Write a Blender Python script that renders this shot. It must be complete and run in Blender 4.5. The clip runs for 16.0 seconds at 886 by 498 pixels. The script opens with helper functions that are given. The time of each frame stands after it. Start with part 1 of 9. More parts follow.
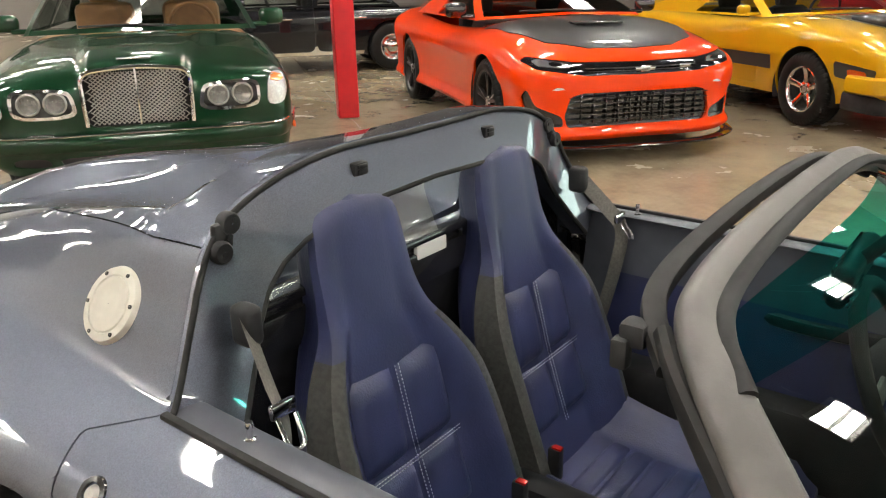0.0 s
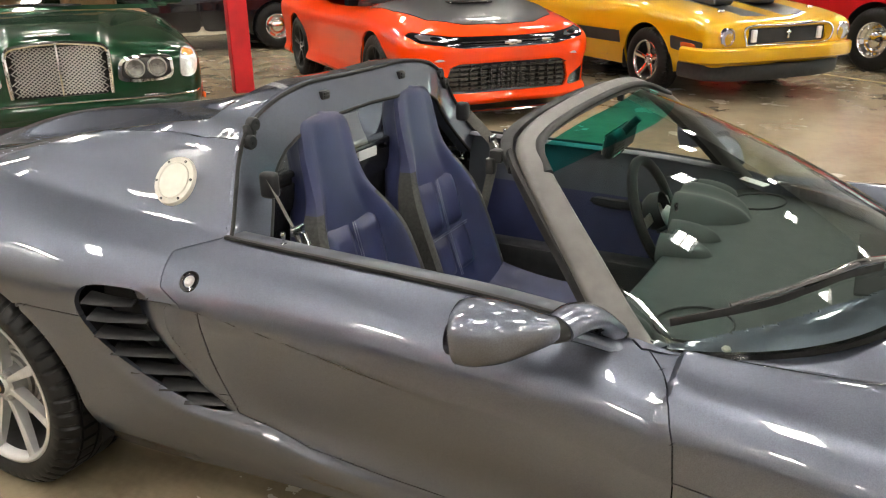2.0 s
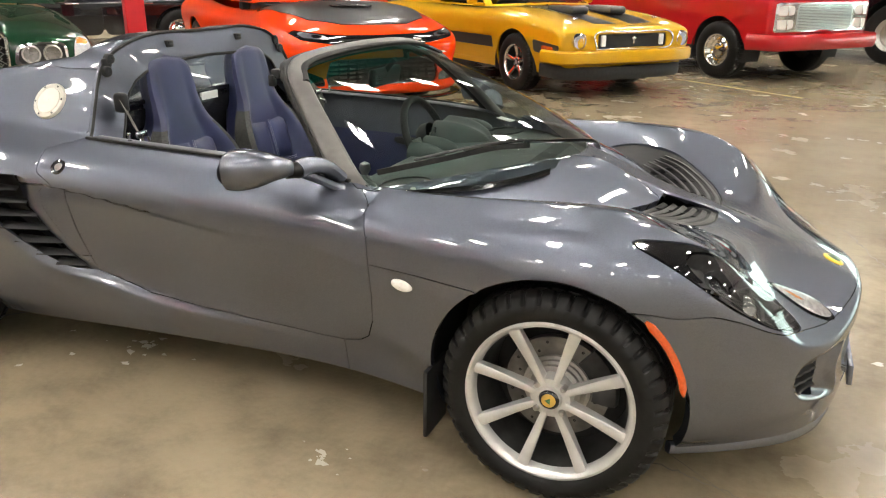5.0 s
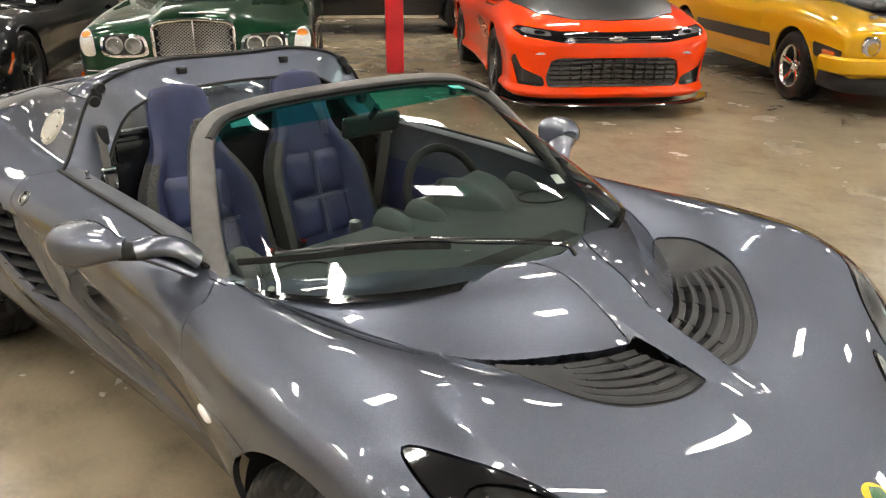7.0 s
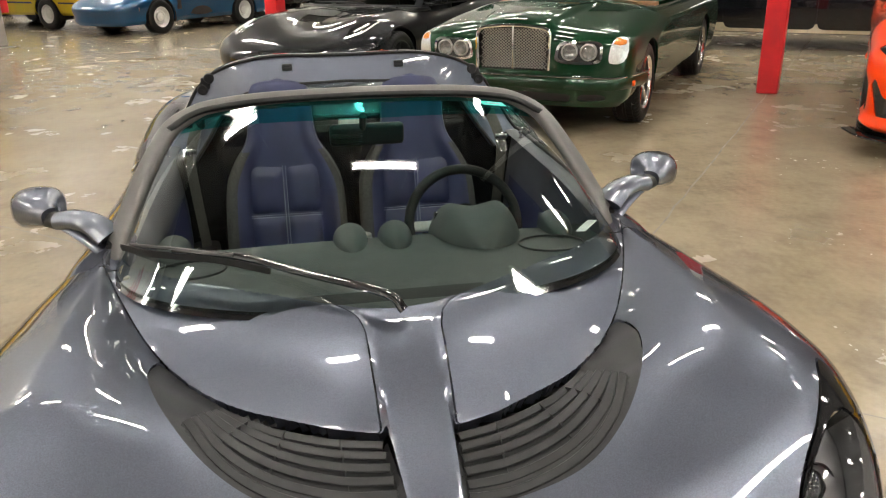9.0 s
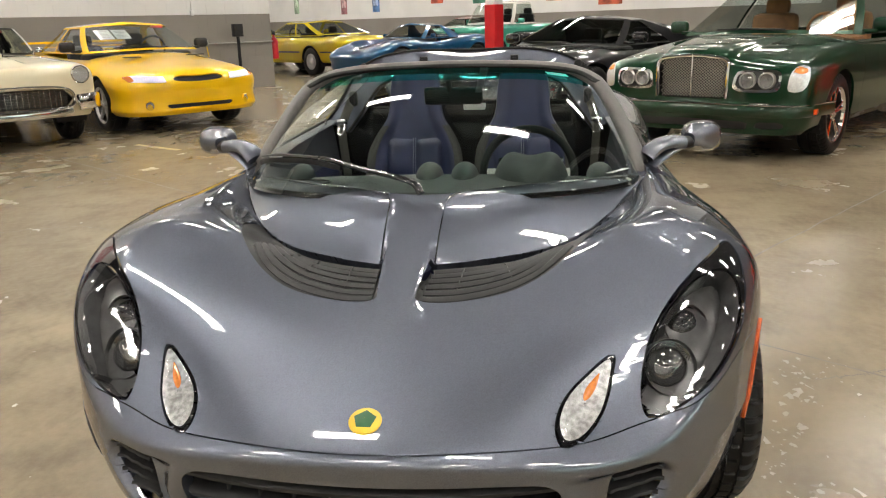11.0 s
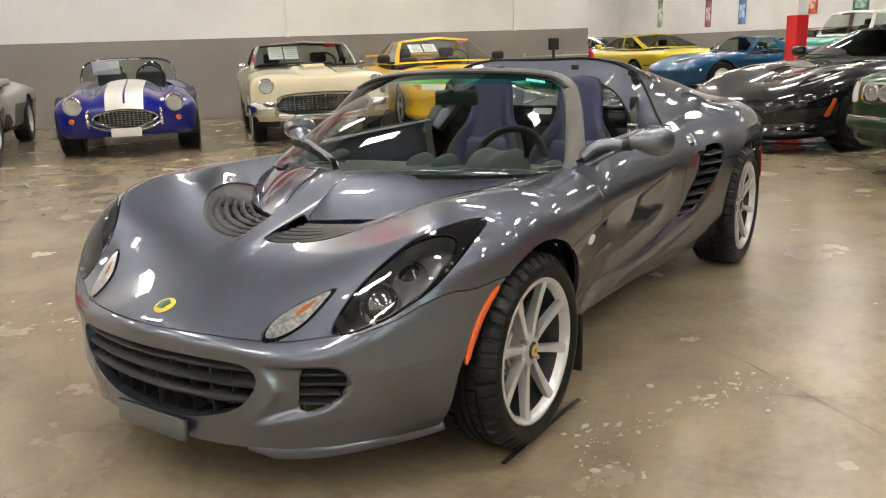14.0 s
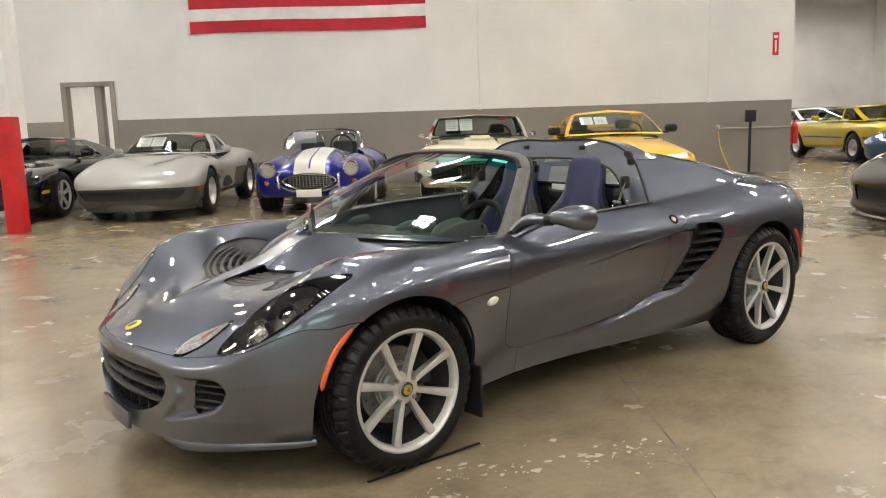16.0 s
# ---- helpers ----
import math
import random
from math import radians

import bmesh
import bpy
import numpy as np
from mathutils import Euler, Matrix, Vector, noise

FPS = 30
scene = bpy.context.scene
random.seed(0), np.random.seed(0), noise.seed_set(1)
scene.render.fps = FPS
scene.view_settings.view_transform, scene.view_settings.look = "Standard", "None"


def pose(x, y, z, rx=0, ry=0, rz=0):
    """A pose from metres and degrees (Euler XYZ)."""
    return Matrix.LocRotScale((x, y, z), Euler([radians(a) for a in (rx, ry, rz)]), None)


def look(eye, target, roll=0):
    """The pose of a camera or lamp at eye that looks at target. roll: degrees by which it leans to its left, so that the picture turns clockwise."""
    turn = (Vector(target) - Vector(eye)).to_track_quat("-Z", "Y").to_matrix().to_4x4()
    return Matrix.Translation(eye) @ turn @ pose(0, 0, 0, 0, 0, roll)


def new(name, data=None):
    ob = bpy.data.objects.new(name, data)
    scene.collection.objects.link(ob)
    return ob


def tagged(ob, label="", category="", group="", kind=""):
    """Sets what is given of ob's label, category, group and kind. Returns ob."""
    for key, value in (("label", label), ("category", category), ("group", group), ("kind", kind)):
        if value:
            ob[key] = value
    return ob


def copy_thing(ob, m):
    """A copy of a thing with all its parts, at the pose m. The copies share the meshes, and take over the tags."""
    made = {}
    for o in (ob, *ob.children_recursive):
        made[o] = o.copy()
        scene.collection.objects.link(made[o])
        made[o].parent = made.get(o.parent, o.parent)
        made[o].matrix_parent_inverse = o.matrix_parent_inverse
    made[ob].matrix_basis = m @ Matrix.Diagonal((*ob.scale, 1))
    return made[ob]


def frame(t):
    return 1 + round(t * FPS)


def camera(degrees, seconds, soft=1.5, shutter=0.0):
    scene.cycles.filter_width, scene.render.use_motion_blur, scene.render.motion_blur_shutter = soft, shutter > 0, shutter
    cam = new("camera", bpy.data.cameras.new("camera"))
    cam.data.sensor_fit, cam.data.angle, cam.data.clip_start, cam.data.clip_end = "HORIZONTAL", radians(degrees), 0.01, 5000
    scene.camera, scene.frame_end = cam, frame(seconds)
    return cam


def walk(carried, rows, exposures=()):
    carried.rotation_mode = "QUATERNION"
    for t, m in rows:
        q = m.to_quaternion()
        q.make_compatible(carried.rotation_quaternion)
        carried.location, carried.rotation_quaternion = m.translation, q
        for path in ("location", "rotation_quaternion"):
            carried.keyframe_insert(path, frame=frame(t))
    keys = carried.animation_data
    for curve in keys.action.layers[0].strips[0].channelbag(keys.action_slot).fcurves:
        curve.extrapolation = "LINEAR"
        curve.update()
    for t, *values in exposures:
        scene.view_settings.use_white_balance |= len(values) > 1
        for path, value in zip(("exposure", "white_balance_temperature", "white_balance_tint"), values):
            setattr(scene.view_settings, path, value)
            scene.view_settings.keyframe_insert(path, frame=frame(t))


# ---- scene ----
cam = camera(58.8, 16.0, soft=1.15)
PATH = [
    (0, (0.468, -1.177, 1.361), (-0.677, 0.326, 0.705), -1.2),
    (0.5, (0.547, -1.339, 1.386), (-0.55, 0.19, 0.708), -1.2),
    (1, (0.633, -1.544, 1.39), (-0.405, 0.018, 0.696), -0.9),
    (1.5, (0.751, -1.737, 1.402), (-0.223, -0.137, 0.702), -0.9),
    (2, (0.831, -1.922, 1.399), (-0.059, -0.275, 0.696), -0.8),
    (2.5, (0.86, -2.176, 1.377), (0.07, -0.477, 0.677), -0.5),
    (3, (0.88, -2.329, 1.324), (0.19, -0.584, 0.631), -0.2),
    (3.5, (0.98, -2.43, 1.291), (0.362, -0.652, 0.615), 0.0),
    (4, (1.106, -2.5, 1.267), (0.509, -0.709, 0.607), 0.2),
    (4.5, (1.273, -2.517, 1.231), (0.64, -0.737, 0.575), 0.4),
    (4.7, (1.388, -2.525, 1.25), (0.726, -0.756, 0.594), 0.5),
    (6.8, (2.124, -1.565, 1.471), (0.843, -0.21, 0.748), 0.4),
    (7, (2.111, -1.408, 1.455), (0.757, -0.128, 0.728), 0.2),
    (7.5, (2.173, -1.052, 1.443), (0.647, 0.021, 0.722), -0.1),
    (8, (2.272, -0.722, 1.45), (0.602, 0.112, 0.733), -0.2),
    (8.5, (2.268, -0.385, 1.429), (0.489, 0.191, 0.72), -0.6),
    (9, (2.449, -0.161, 1.413), (0.603, 0.167, 0.714), -0.8),
    (9.5, (2.628, 0.003, 1.398), (0.747, 0.116, 0.729), -1.2),
    (10, (2.762, 0.158, 1.367), (0.866, 0.109, 0.734), -1.3),
    (10.2, (2.804, 0.218, 1.335), (0.903, 0.116, 0.721), -1.4),
    (12.3, (3.465, 0.581, 1.096), (1.594, 0.1, 0.579), -2.0),
    (12.5, (3.468, 0.698, 1.101), (1.613, 0.157, 0.586), -2.1),
    (13, (3.474, 1.06, 1.116), (1.675, 0.349, 0.607), -2.0),
    (13.5, (3.287, 1.414, 1.128), (1.573, 0.514, 0.624), -2.1),
    (14, (3.08, 1.787, 1.156), (1.472, 0.706, 0.661), -2.0),
    (14.5, (2.845, 2.142, 1.204), (1.352, 0.902, 0.721), -2.1),
    (15, (2.646, 2.46, 1.249), (1.256, 1.094, 0.799), -2.0),
    (15.5, (2.652, 2.722, 1.221), (1.344, 1.261, 0.828), -1.9),
    (16, (2.682, 2.901, 1.19), (1.437, 1.368, 0.876), -1.8),
]
walk(cam, [(t, look(eye, target, roll)) for t, eye, target, roll in PATH],
     [(0.0, 0.18), (2.5, 0.22), (4.5, 0.26), (7.0, 0.03), (8.5, 0.05), (9.5, 0.0), (10.5, -0.14), (12.5, -0.13), (14.0, -0.11), (16.0, -0.17)])

# ---- world and exposure ----
world = bpy.data.worlds.new("world")
scene.world = world
world.use_nodes = True
world.node_tree.nodes["Background"].inputs[0].default_value = (0.75, 0.8, 0.9, 1)
world.node_tree.nodes["Background"].inputs[1].default_value = 0.02
scene.view_settings.exposure = 0.0

# daylight behind the far windows
DAY = 6.0
# the hall's grid: U along the wall, V away from it
AU, AV = radians(-38), radians(52)
U, VV = Vector((math.cos(AU), math.sin(AU), 0)), Vector((math.cos(AV), math.sin(AV), 0))


# ---- materials ----
def mat(name, col=(0.5, 0.5, 0.5), rough=0.5, metal=0.0, coat=0.0, var=0.0, scale=8.0, bump=0.0, bscale=60.0,
        trans=0.0, ior=1.5, emit=0.0, spec=0.5, rvar=0.0, col2=None, detail=4.0, coat_rough=0.03):
    m = bpy.data.materials.new(name)
    m.use_nodes = True
    nt = m.node_tree
    b = nt.nodes["Principled BSDF"]
    b.inputs["Base Color"].default_value = (*col, 1)
    b.inputs["Roughness"].default_value = rough
    b.inputs["Metallic"].default_value = metal
    b.inputs["Coat Weight"].default_value = coat
    b.inputs["Coat Roughness"].default_value = coat_rough
    b.inputs["Transmission Weight"].default_value = trans
    b.inputs["IOR"].default_value = ior
    b.inputs["Specular IOR Level"].default_value = spec
    if emit:
        b.inputs["Emission Color"].default_value = (*col, 1)
        b.inputs["Emission Strength"].default_value = emit
    if var or bump or rvar or col2:
        tc = nt.nodes.new("ShaderNodeTexCoord")
    if var or col2 or rvar:
        n = nt.nodes.new("ShaderNodeTexNoise")
        n.inputs["Scale"].default_value, n.inputs["Detail"].default_value = scale, detail
        nt.links.new(tc.outputs["Object"], n.inputs["Vector"])
    if var or col2:
        mx = nt.nodes.new("ShaderNodeMix")
        mx.data_type = "RGBA"
        a, c = [x * (1 - var) for x in col], [min(1, x * (1 + var)) for x in col]
        if col2:
            a, c = col, col2
        mx.inputs[6].default_value, mx.inputs[7].default_value = (*a, 1), (*c, 1)
        r = nt.nodes.new("ShaderNodeMapRange")
        r.inputs[1].default_value, r.inputs[2].default_value = 0.35, 0.65
        nt.links.new(n.outputs[0], r.inputs[0])
        nt.links.new(r.outputs[0], mx.inputs[0])
        nt.links.new(mx.outputs[2], b.inputs["Base Color"])
    if rvar:
        r2 = nt.nodes.new("ShaderNodeMapRange")
        r2.inputs[1].default_value, r2.inputs[2].default_value = 0.3, 0.7
        r2.inputs[3].default_value, r2.inputs[4].default_value = max(0.02, rough - rvar), rough + rvar
        nt.links.new(n.outputs[0], r2.inputs[0])
        nt.links.new(r2.outputs[0], b.inputs["Roughness"])
    if bump:
        n2 = nt.nodes.new("ShaderNodeTexNoise")
        n2.inputs["Scale"].default_value, n2.inputs["Detail"].default_value = bscale, 3.0
        nt.links.new(tc.outputs["Object"], n2.inputs["Vector"])
        bp = nt.nodes.new("ShaderNodeBump")
        bp.inputs["Strength"].default_value, bp.inputs["Distance"].default_value = bump, 0.002
        nt.links.new(n2.outputs[0], bp.inputs["Height"])
        nt.links.new(bp.outputs[0], b.inputs["Normal"])
    return m


def paint(name, col, metal=0.0, rough=0.35, flake=0.0):
    """Car paint: a base, solid or metallic with fine flakes, under a clear coat."""
    m = mat(name, col, rough, metal, coat=1.0, coat_rough=0.02, spec=0.05)
    nt = m.node_tree
    b = nt.nodes["Principled BSDF"]
    tc = nt.nodes.new("ShaderNodeTexCoord")
    if flake:
        v = nt.nodes.new("ShaderNodeTexVoronoi")
        v.inputs["Scale"].default_value = 900
        nt.links.new(tc.outputs["Object"], v.inputs["Vector"])
        mx = nt.nodes.new("ShaderNodeMix")
        mx.data_type = "RGBA"
        mx.inputs[6].default_value = (*[c * (1 - flake) for c in col], 1)
        mx.inputs[7].default_value = (*[min(1, c * (1 + flake)) for c in col], 1)
        nt.links.new(v.outputs["Color"], mx.inputs[0])
        nt.links.new(mx.outputs[2], b.inputs["Base Color"])
    n = nt.nodes.new("ShaderNodeTexNoise")
    n.inputs["Scale"].default_value, n.inputs["Detail"].default_value = 3.0, 5.0
    nt.links.new(tc.outputs["Object"], n.inputs["Vector"])
    r = nt.nodes.new("ShaderNodeMapRange")
    r.inputs[3].default_value, r.inputs[4].default_value = 0.01, 0.05
    nt.links.new(n.outputs[0], r.inputs[0])
    nt.links.new(r.outputs[0], b.inputs["Coat Roughness"])
    return m


def flake_paint(name, col, rough, ior=1.75):
    """Metallic paint: a satin flake layer with short tails under a sharp clear coat."""
    m = bpy.data.materials.new(name)
    m.use_nodes = True
    nt = m.node_tree
    nt.nodes.clear()
    N, L = nt.nodes.new, nt.links.new
    o, tc, v, mx = N("ShaderNodeOutputMaterial"), N("ShaderNodeTexCoord"), N("ShaderNodeTexVoronoi"), N("ShaderNodeMix")
    v.inputs["Scale"].default_value = 900
    L(tc.outputs["Object"], v.inputs["Vector"])
    mx.data_type = "RGBA"
    mx.inputs[6].default_value, mx.inputs[7].default_value = (*[c * 0.75 for c in col], 1), (*[c * 1.25 for c in col], 1)
    L(v.outputs["Color"], mx.inputs[0])
    base, body, coat = N("ShaderNodeBsdfAnisotropic"), N("ShaderNodeBsdfDiffuse"), N("ShaderNodeBsdfAnisotropic")
    base.distribution = "BECKMANN"
    base.inputs["Roughness"].default_value = rough
    L(mx.outputs[2], base.inputs["Color"])
    body.inputs["Color"].default_value = (*[c * 0.9 for c in col], 1)
    n, r = N("ShaderNodeTexNoise"), N("ShaderNodeMapRange")
    n.inputs["Scale"].default_value, n.inputs["Detail"].default_value = 3.0, 5.0
    L(tc.outputs["Object"], n.inputs["Vector"])
    r.inputs[3].default_value, r.inputs[4].default_value = 0.012, 0.04
    L(n.outputs[0], r.inputs[0])
    L(r.outputs[0], coat.inputs["Roughness"])
    coat.inputs["Color"].default_value = (1, 1, 1, 1)
    low, top, f = N("ShaderNodeMixShader"), N("ShaderNodeMixShader"), N("ShaderNodeFresnel")
    low.inputs[0].default_value = 0.19
    f.inputs["IOR"].default_value = ior
    L(base.outputs[0], low.inputs[1])
    L(body.outputs[0], low.inputs[2])
    L(f.outputs[0], top.inputs[0])
    L(low.outputs[0], top.inputs[1])
    L(coat.outputs[0], top.inputs[2])
    L(top.outputs[0], o.inputs[0])
    return m


def clear(name, col=(1, 1, 1), through_amount=0.85, rough=0.0, shine=0.06):
    """Thin glass: lets light pass and mirrors at the surface."""
    m = bpy.data.materials.new(name)
    m.use_nodes = True
    nt = m.node_tree
    nt.nodes.clear()
    o = nt.nodes.new("ShaderNodeOutputMaterial")
    mx = nt.nodes.new("ShaderNodeMixShader")
    t = nt.nodes.new("ShaderNodeBsdfTransparent")
    g = nt.nodes.new("ShaderNodeBsdfGlossy")
    f = nt.nodes.new("ShaderNodeLayerWeight")
    f.inputs[0].default_value = 0.5
    pw = nt.nodes.new("ShaderNodeMath")
    pw.operation = "POWER"
    pw.inputs[1].default_value = 5.0
    ml = nt.nodes.new("ShaderNodeMath")
    ml.operation = "MULTIPLY_ADD"
    ml.inputs[1].default_value, ml.inputs[2].default_value = 0.98 - shine, shine
    nt.links.new(f.outputs["Facing"], pw.inputs[0])
    nt.links.new(pw.outputs[0], ml.inputs[0])
    t.inputs[0].default_value = (*[c * through_amount for c in col], 1)
    g.inputs["Roughness"].default_value = rough
    nt.links.new(ml.outputs[0], mx.inputs[0])
    nt.links.new(t.outputs[0], mx.inputs[1])
    nt.links.new(g.outputs[0], mx.inputs[2])
    nt.links.new(mx.outputs[0], o.inputs[0])
    return m


GREY_PAINT = flake_paint("grey_blue_metallic_paint", (0.120, 0.131, 0.166), 0.38)
PLASTIC = mat("black_plastic", (0.016, 0.016, 0.017), 0.5, spec=0.3, var=0.2, scale=30, bump=0.15, bscale=400)
GLOSS_BLACK = mat("gloss_black", (0.008, 0.008, 0.009), 0.08, coat=1.0)
RUBBER = mat("tyre_rubber", (0.007, 0.007, 0.007), 0.46, spec=0.24, var=0.3, scale=12, bump=0.2, bscale=150)
SEAL = mat("rubber_seal", (0.012, 0.012, 0.012), 0.6, spec=0.3, var=0.3, scale=40)
SURROUND = mat("screen_surround", (0.090, 0.085, 0.081), 0.42, var=0.15, scale=25, bump=0.12, bscale=500, rvar=0.08)
ALLOY = mat("silver_alloy", (0.64, 0.64, 0.635), 0.30, 0.55, coat=0.5, var=0.06, scale=20)
CHROME = mat("chrome", (0.82, 0.82, 0.82), 0.06, 1.0, rvar=0.03, scale=6)
STEEL = mat("brushed_steel", (0.5, 0.49, 0.47), 0.35, 0.9, var=0.1, scale=50)
DISC = mat("brake_disc", (0.20, 0.195, 0.19), 0.42, 0.9, var=0.2, scale=30)
BARREL = mat("wheel_inside", (0.035, 0.035, 0.034), 0.45, 0.4, var=0.3, scale=20)
DARK_METAL = mat("dark_metal", (0.05, 0.05, 0.05), 0.45, 0.6, var=0.3, scale=20)
CREAM_METAL = mat("fuel_cap_alloy", (0.62, 0.60, 0.54), 0.38, 0.55, var=0.05, scale=40)
LAMP_BOWL = mat("lamp_bowl", (0.13, 0.13, 0.133), 0.25, 0.4, var=0.15, scale=30)
YELLOW = mat("badge_yellow", (0.75, 0.50, 0.03), 0.3, coat=0.6)
CAP_GOLD = mat("cap_gold", (0.52, 0.30, 0.05), 0.35, coat=0.4)
BADGE_GREEN = mat("badge_green", (0.02, 0.09, 0.03), 0.3, coat=0.6)
BLUE_LEATHER = mat("blue_leather", (0.024, 0.029, 0.084), 0.44, var=0.18, scale=9, bump=0.35, bscale=260, rvar=0.06)
BLUE_PANEL = mat("blue_trim", (0.018, 0.022, 0.07), 0.5, var=0.15, scale=12, bump=0.25, bscale=300)
GREY_CLOTH = mat("grey_cloth", (0.045, 0.045, 0.042), 0.9, var=0.25, scale=120, bump=0.5, bscale=700)
STITCH = mat("pale_thread", (0.42, 0.44, 0.5), 0.8)
DASH = mat("dash_plastic", (0.043, 0.051, 0.050), 0.55, var=0.12, scale=18, bump=0.3, bscale=450)
VENT = mat("vent_plastic", (0.015, 0.015, 0.016), 0.42, spec=0.3, var=0.15, scale=30, bump=0.15, bscale=400)
DOOR_IN = mat("door_inner", (0.055, 0.06, 0.075), 0.42, var=0.12, scale=15)
BLACK = mat("black_inside", (0.008, 0.008, 0.009), 0.7, var=0.3, scale=10)
WINDSCREEN = clear("windscreen_glass", (0.90, 0.98, 0.94), 0.78, shine=0.085)
TINT_BAND = clear("green_tint_band", (0.06, 0.66, 0.60), 0.88)
GLASS = clear("window_glass", (0.9, 0.96, 0.93), 0.82)
REAR_GLASS = clear("rear_screen_glass", (0.88, 0.95, 0.93), 0.82, shine=0.22)
DARK_GLASS = clear("tinted_glass", (0.5, 0.55, 0.53), 0.35)
LENS = clear("clear_lens", (1, 1, 1), 0.88, shine=0.10)
AMBER = mat("amber_lens", (0.62, 0.19, 0.03), 0.15, coat=1.0, var=0.15, scale=120)
ORANGE_LENS = mat("orange_marker", (0.60, 0.085, 0.012), 0.2, coat=1.0, var=0.1, scale=150)
FLUTED = clear("fluted_lens", (1, 1, 1), 0.85, 0.12)
RED_LENS = mat("red_lens", (0.45, 0.012, 0.012), 0.15, coat=1.0)
WHITE_LENS = mat("white_lens", (0.75, 0.73, 0.7), 0.25, coat=1.0, var=0.08, scale=100)
INDICATOR_BACK = mat("indicator_reflector", (0.40, 0.40, 0.40), 0.3, 0.7, var=0.35, scale=90, bump=0.4, bscale=160)
REFLECTOR = mat("lamp_reflector", (0.74, 0.74, 0.73), 0.2, 0.45, var=0.12, scale=60)
WHITE_PLASTIC = mat("white_plastic", (0.7, 0.7, 0.68), 0.4)
PAPER = mat("paper", (0.8, 0.8, 0.8), 0.8, var=0.03, scale=20)
PRINT = mat("grey_print", (0.3, 0.3, 0.32), 0.8)
STICKER_TEAL = mat("teal_sticker", (0.03, 0.5, 0.42), 0.5)
RED_TAG = mat("red_tag", (0.6, 0.03, 0.03), 0.6)
RED_STEEL = mat("red_painted_steel", (0.52, 0.012, 0.018), 0.38, var=0.12, scale=5, bump=0.1, bscale=80, rvar=0.08)
TAN = mat("tan_leather", (0.36, 0.17, 0.07), 0.5, var=0.15, scale=10)


# ---- mesh tools ----
def obj(name, V, F, m, parent=None, label="", smooth=True, mats=None, fm=None):
    """One mesh object from vertices and faces."""
    me = bpy.data.meshes.new(name)
    me.from_pydata([tuple(map(float, v)) for v in V], [], [tuple(map(int, f)) for f in F])
    me.materials.append(m)
    for x in mats or ():
        me.materials.append(x)
    if fm is not None:
        me.polygons.foreach_set("material_index", np.asarray(fm, dtype=np.int32))
    if smooth:
        me.polygons.foreach_set("use_smooth", np.ones(len(me.polygons), dtype=bool))
        try:
            me.set_sharp_from_angle(angle=radians(42))
        except Exception:
            pass
    me.update()
    o = new(name, me)
    if parent is not None:
        o.parent = parent
    if label:
        o["label"] = label
    return o


def join(*parts):
    VS, FS, n = [], [], 0
    for V, F in parts:
        V = np.asarray(V, float).reshape(-1, 3)
        VS.append(V)
        FS += [tuple(int(k) + n for k in f) for f in F]
        n += len(V)
    return np.concatenate(VS), FS


def moved(g, m):
    V, F = g
    V = np.asarray(V, float)
    R = np.array(m.to_3x3())
    return V @ R.T + np.array(m.translation), F


def mirror(g):
    V, F = g
    V = np.array(V, float)
    V[:, 1] *= -1
    return V, [tuple(reversed(f)) for f in F]


_boxes = {}


def box(cx, cy, cz, sx, sy, sz, b=0.005, seg=2):
    """A box with rounded edges."""
    b = min(b, 0.45 * min(sx, sy, sz))
    key = (round(sx, 5), round(sy, 5), round(sz, 5), round(b, 5), seg)
    if key not in _boxes:
        bm = bmesh.new()
        bmesh.ops.create_cube(bm, size=1.0)
        bmesh.ops.scale(bm, vec=(sx, sy, sz), verts=bm.verts)
        if b > 0:
            bmesh.ops.bevel(bm, geom=list(bm.edges), offset=b, segments=seg, profile=0.5, affect="EDGES")
        bm.verts.index_update()
        _boxes[key] = (np.array([v.co[:] for v in bm.verts]), [tuple(v.index for v in f.verts) for f in bm.faces])
        bm.free()
    V, F = _boxes[key]
    return V + np.array([cx, cy, cz]), F


def grid_faces(ni, nj, close_i=False, close_j=False, flip=False):
    F = []
    for i in range(ni if close_i else ni - 1):
        for j in range(nj if close_j else nj - 1):
            a, b = i * nj + j, i * nj + (j + 1) % nj
            c, d = ((i + 1) % ni) * nj + (j + 1) % nj, ((i + 1) % ni) * nj + j
            F.append((a, d, c, b) if flip else (a, b, c, d))
    return F


def lathe(profile, n=48, axis="y", close=False):
    """Turns a profile of (radius, along) round an axis."""
    pr = np.asarray(profile, float)
    a = np.linspace(0, 2 * np.pi, n, endpoint=False)
    r, h = pr[None, :, 0], pr[None, :, 1]
    c, s = np.cos(a)[:, None] * r, np.sin(a)[:, None] * r
    h = h + 0 * c
    V = {"y": (c, h, s), "x": (h, c, s), "z": (c, s, h)}[axis]
    V = np.stack(V, -1).reshape(-1, 3)
    return V, grid_faces(n, len(pr), close_i=True, close_j=close, flip=axis != "y")


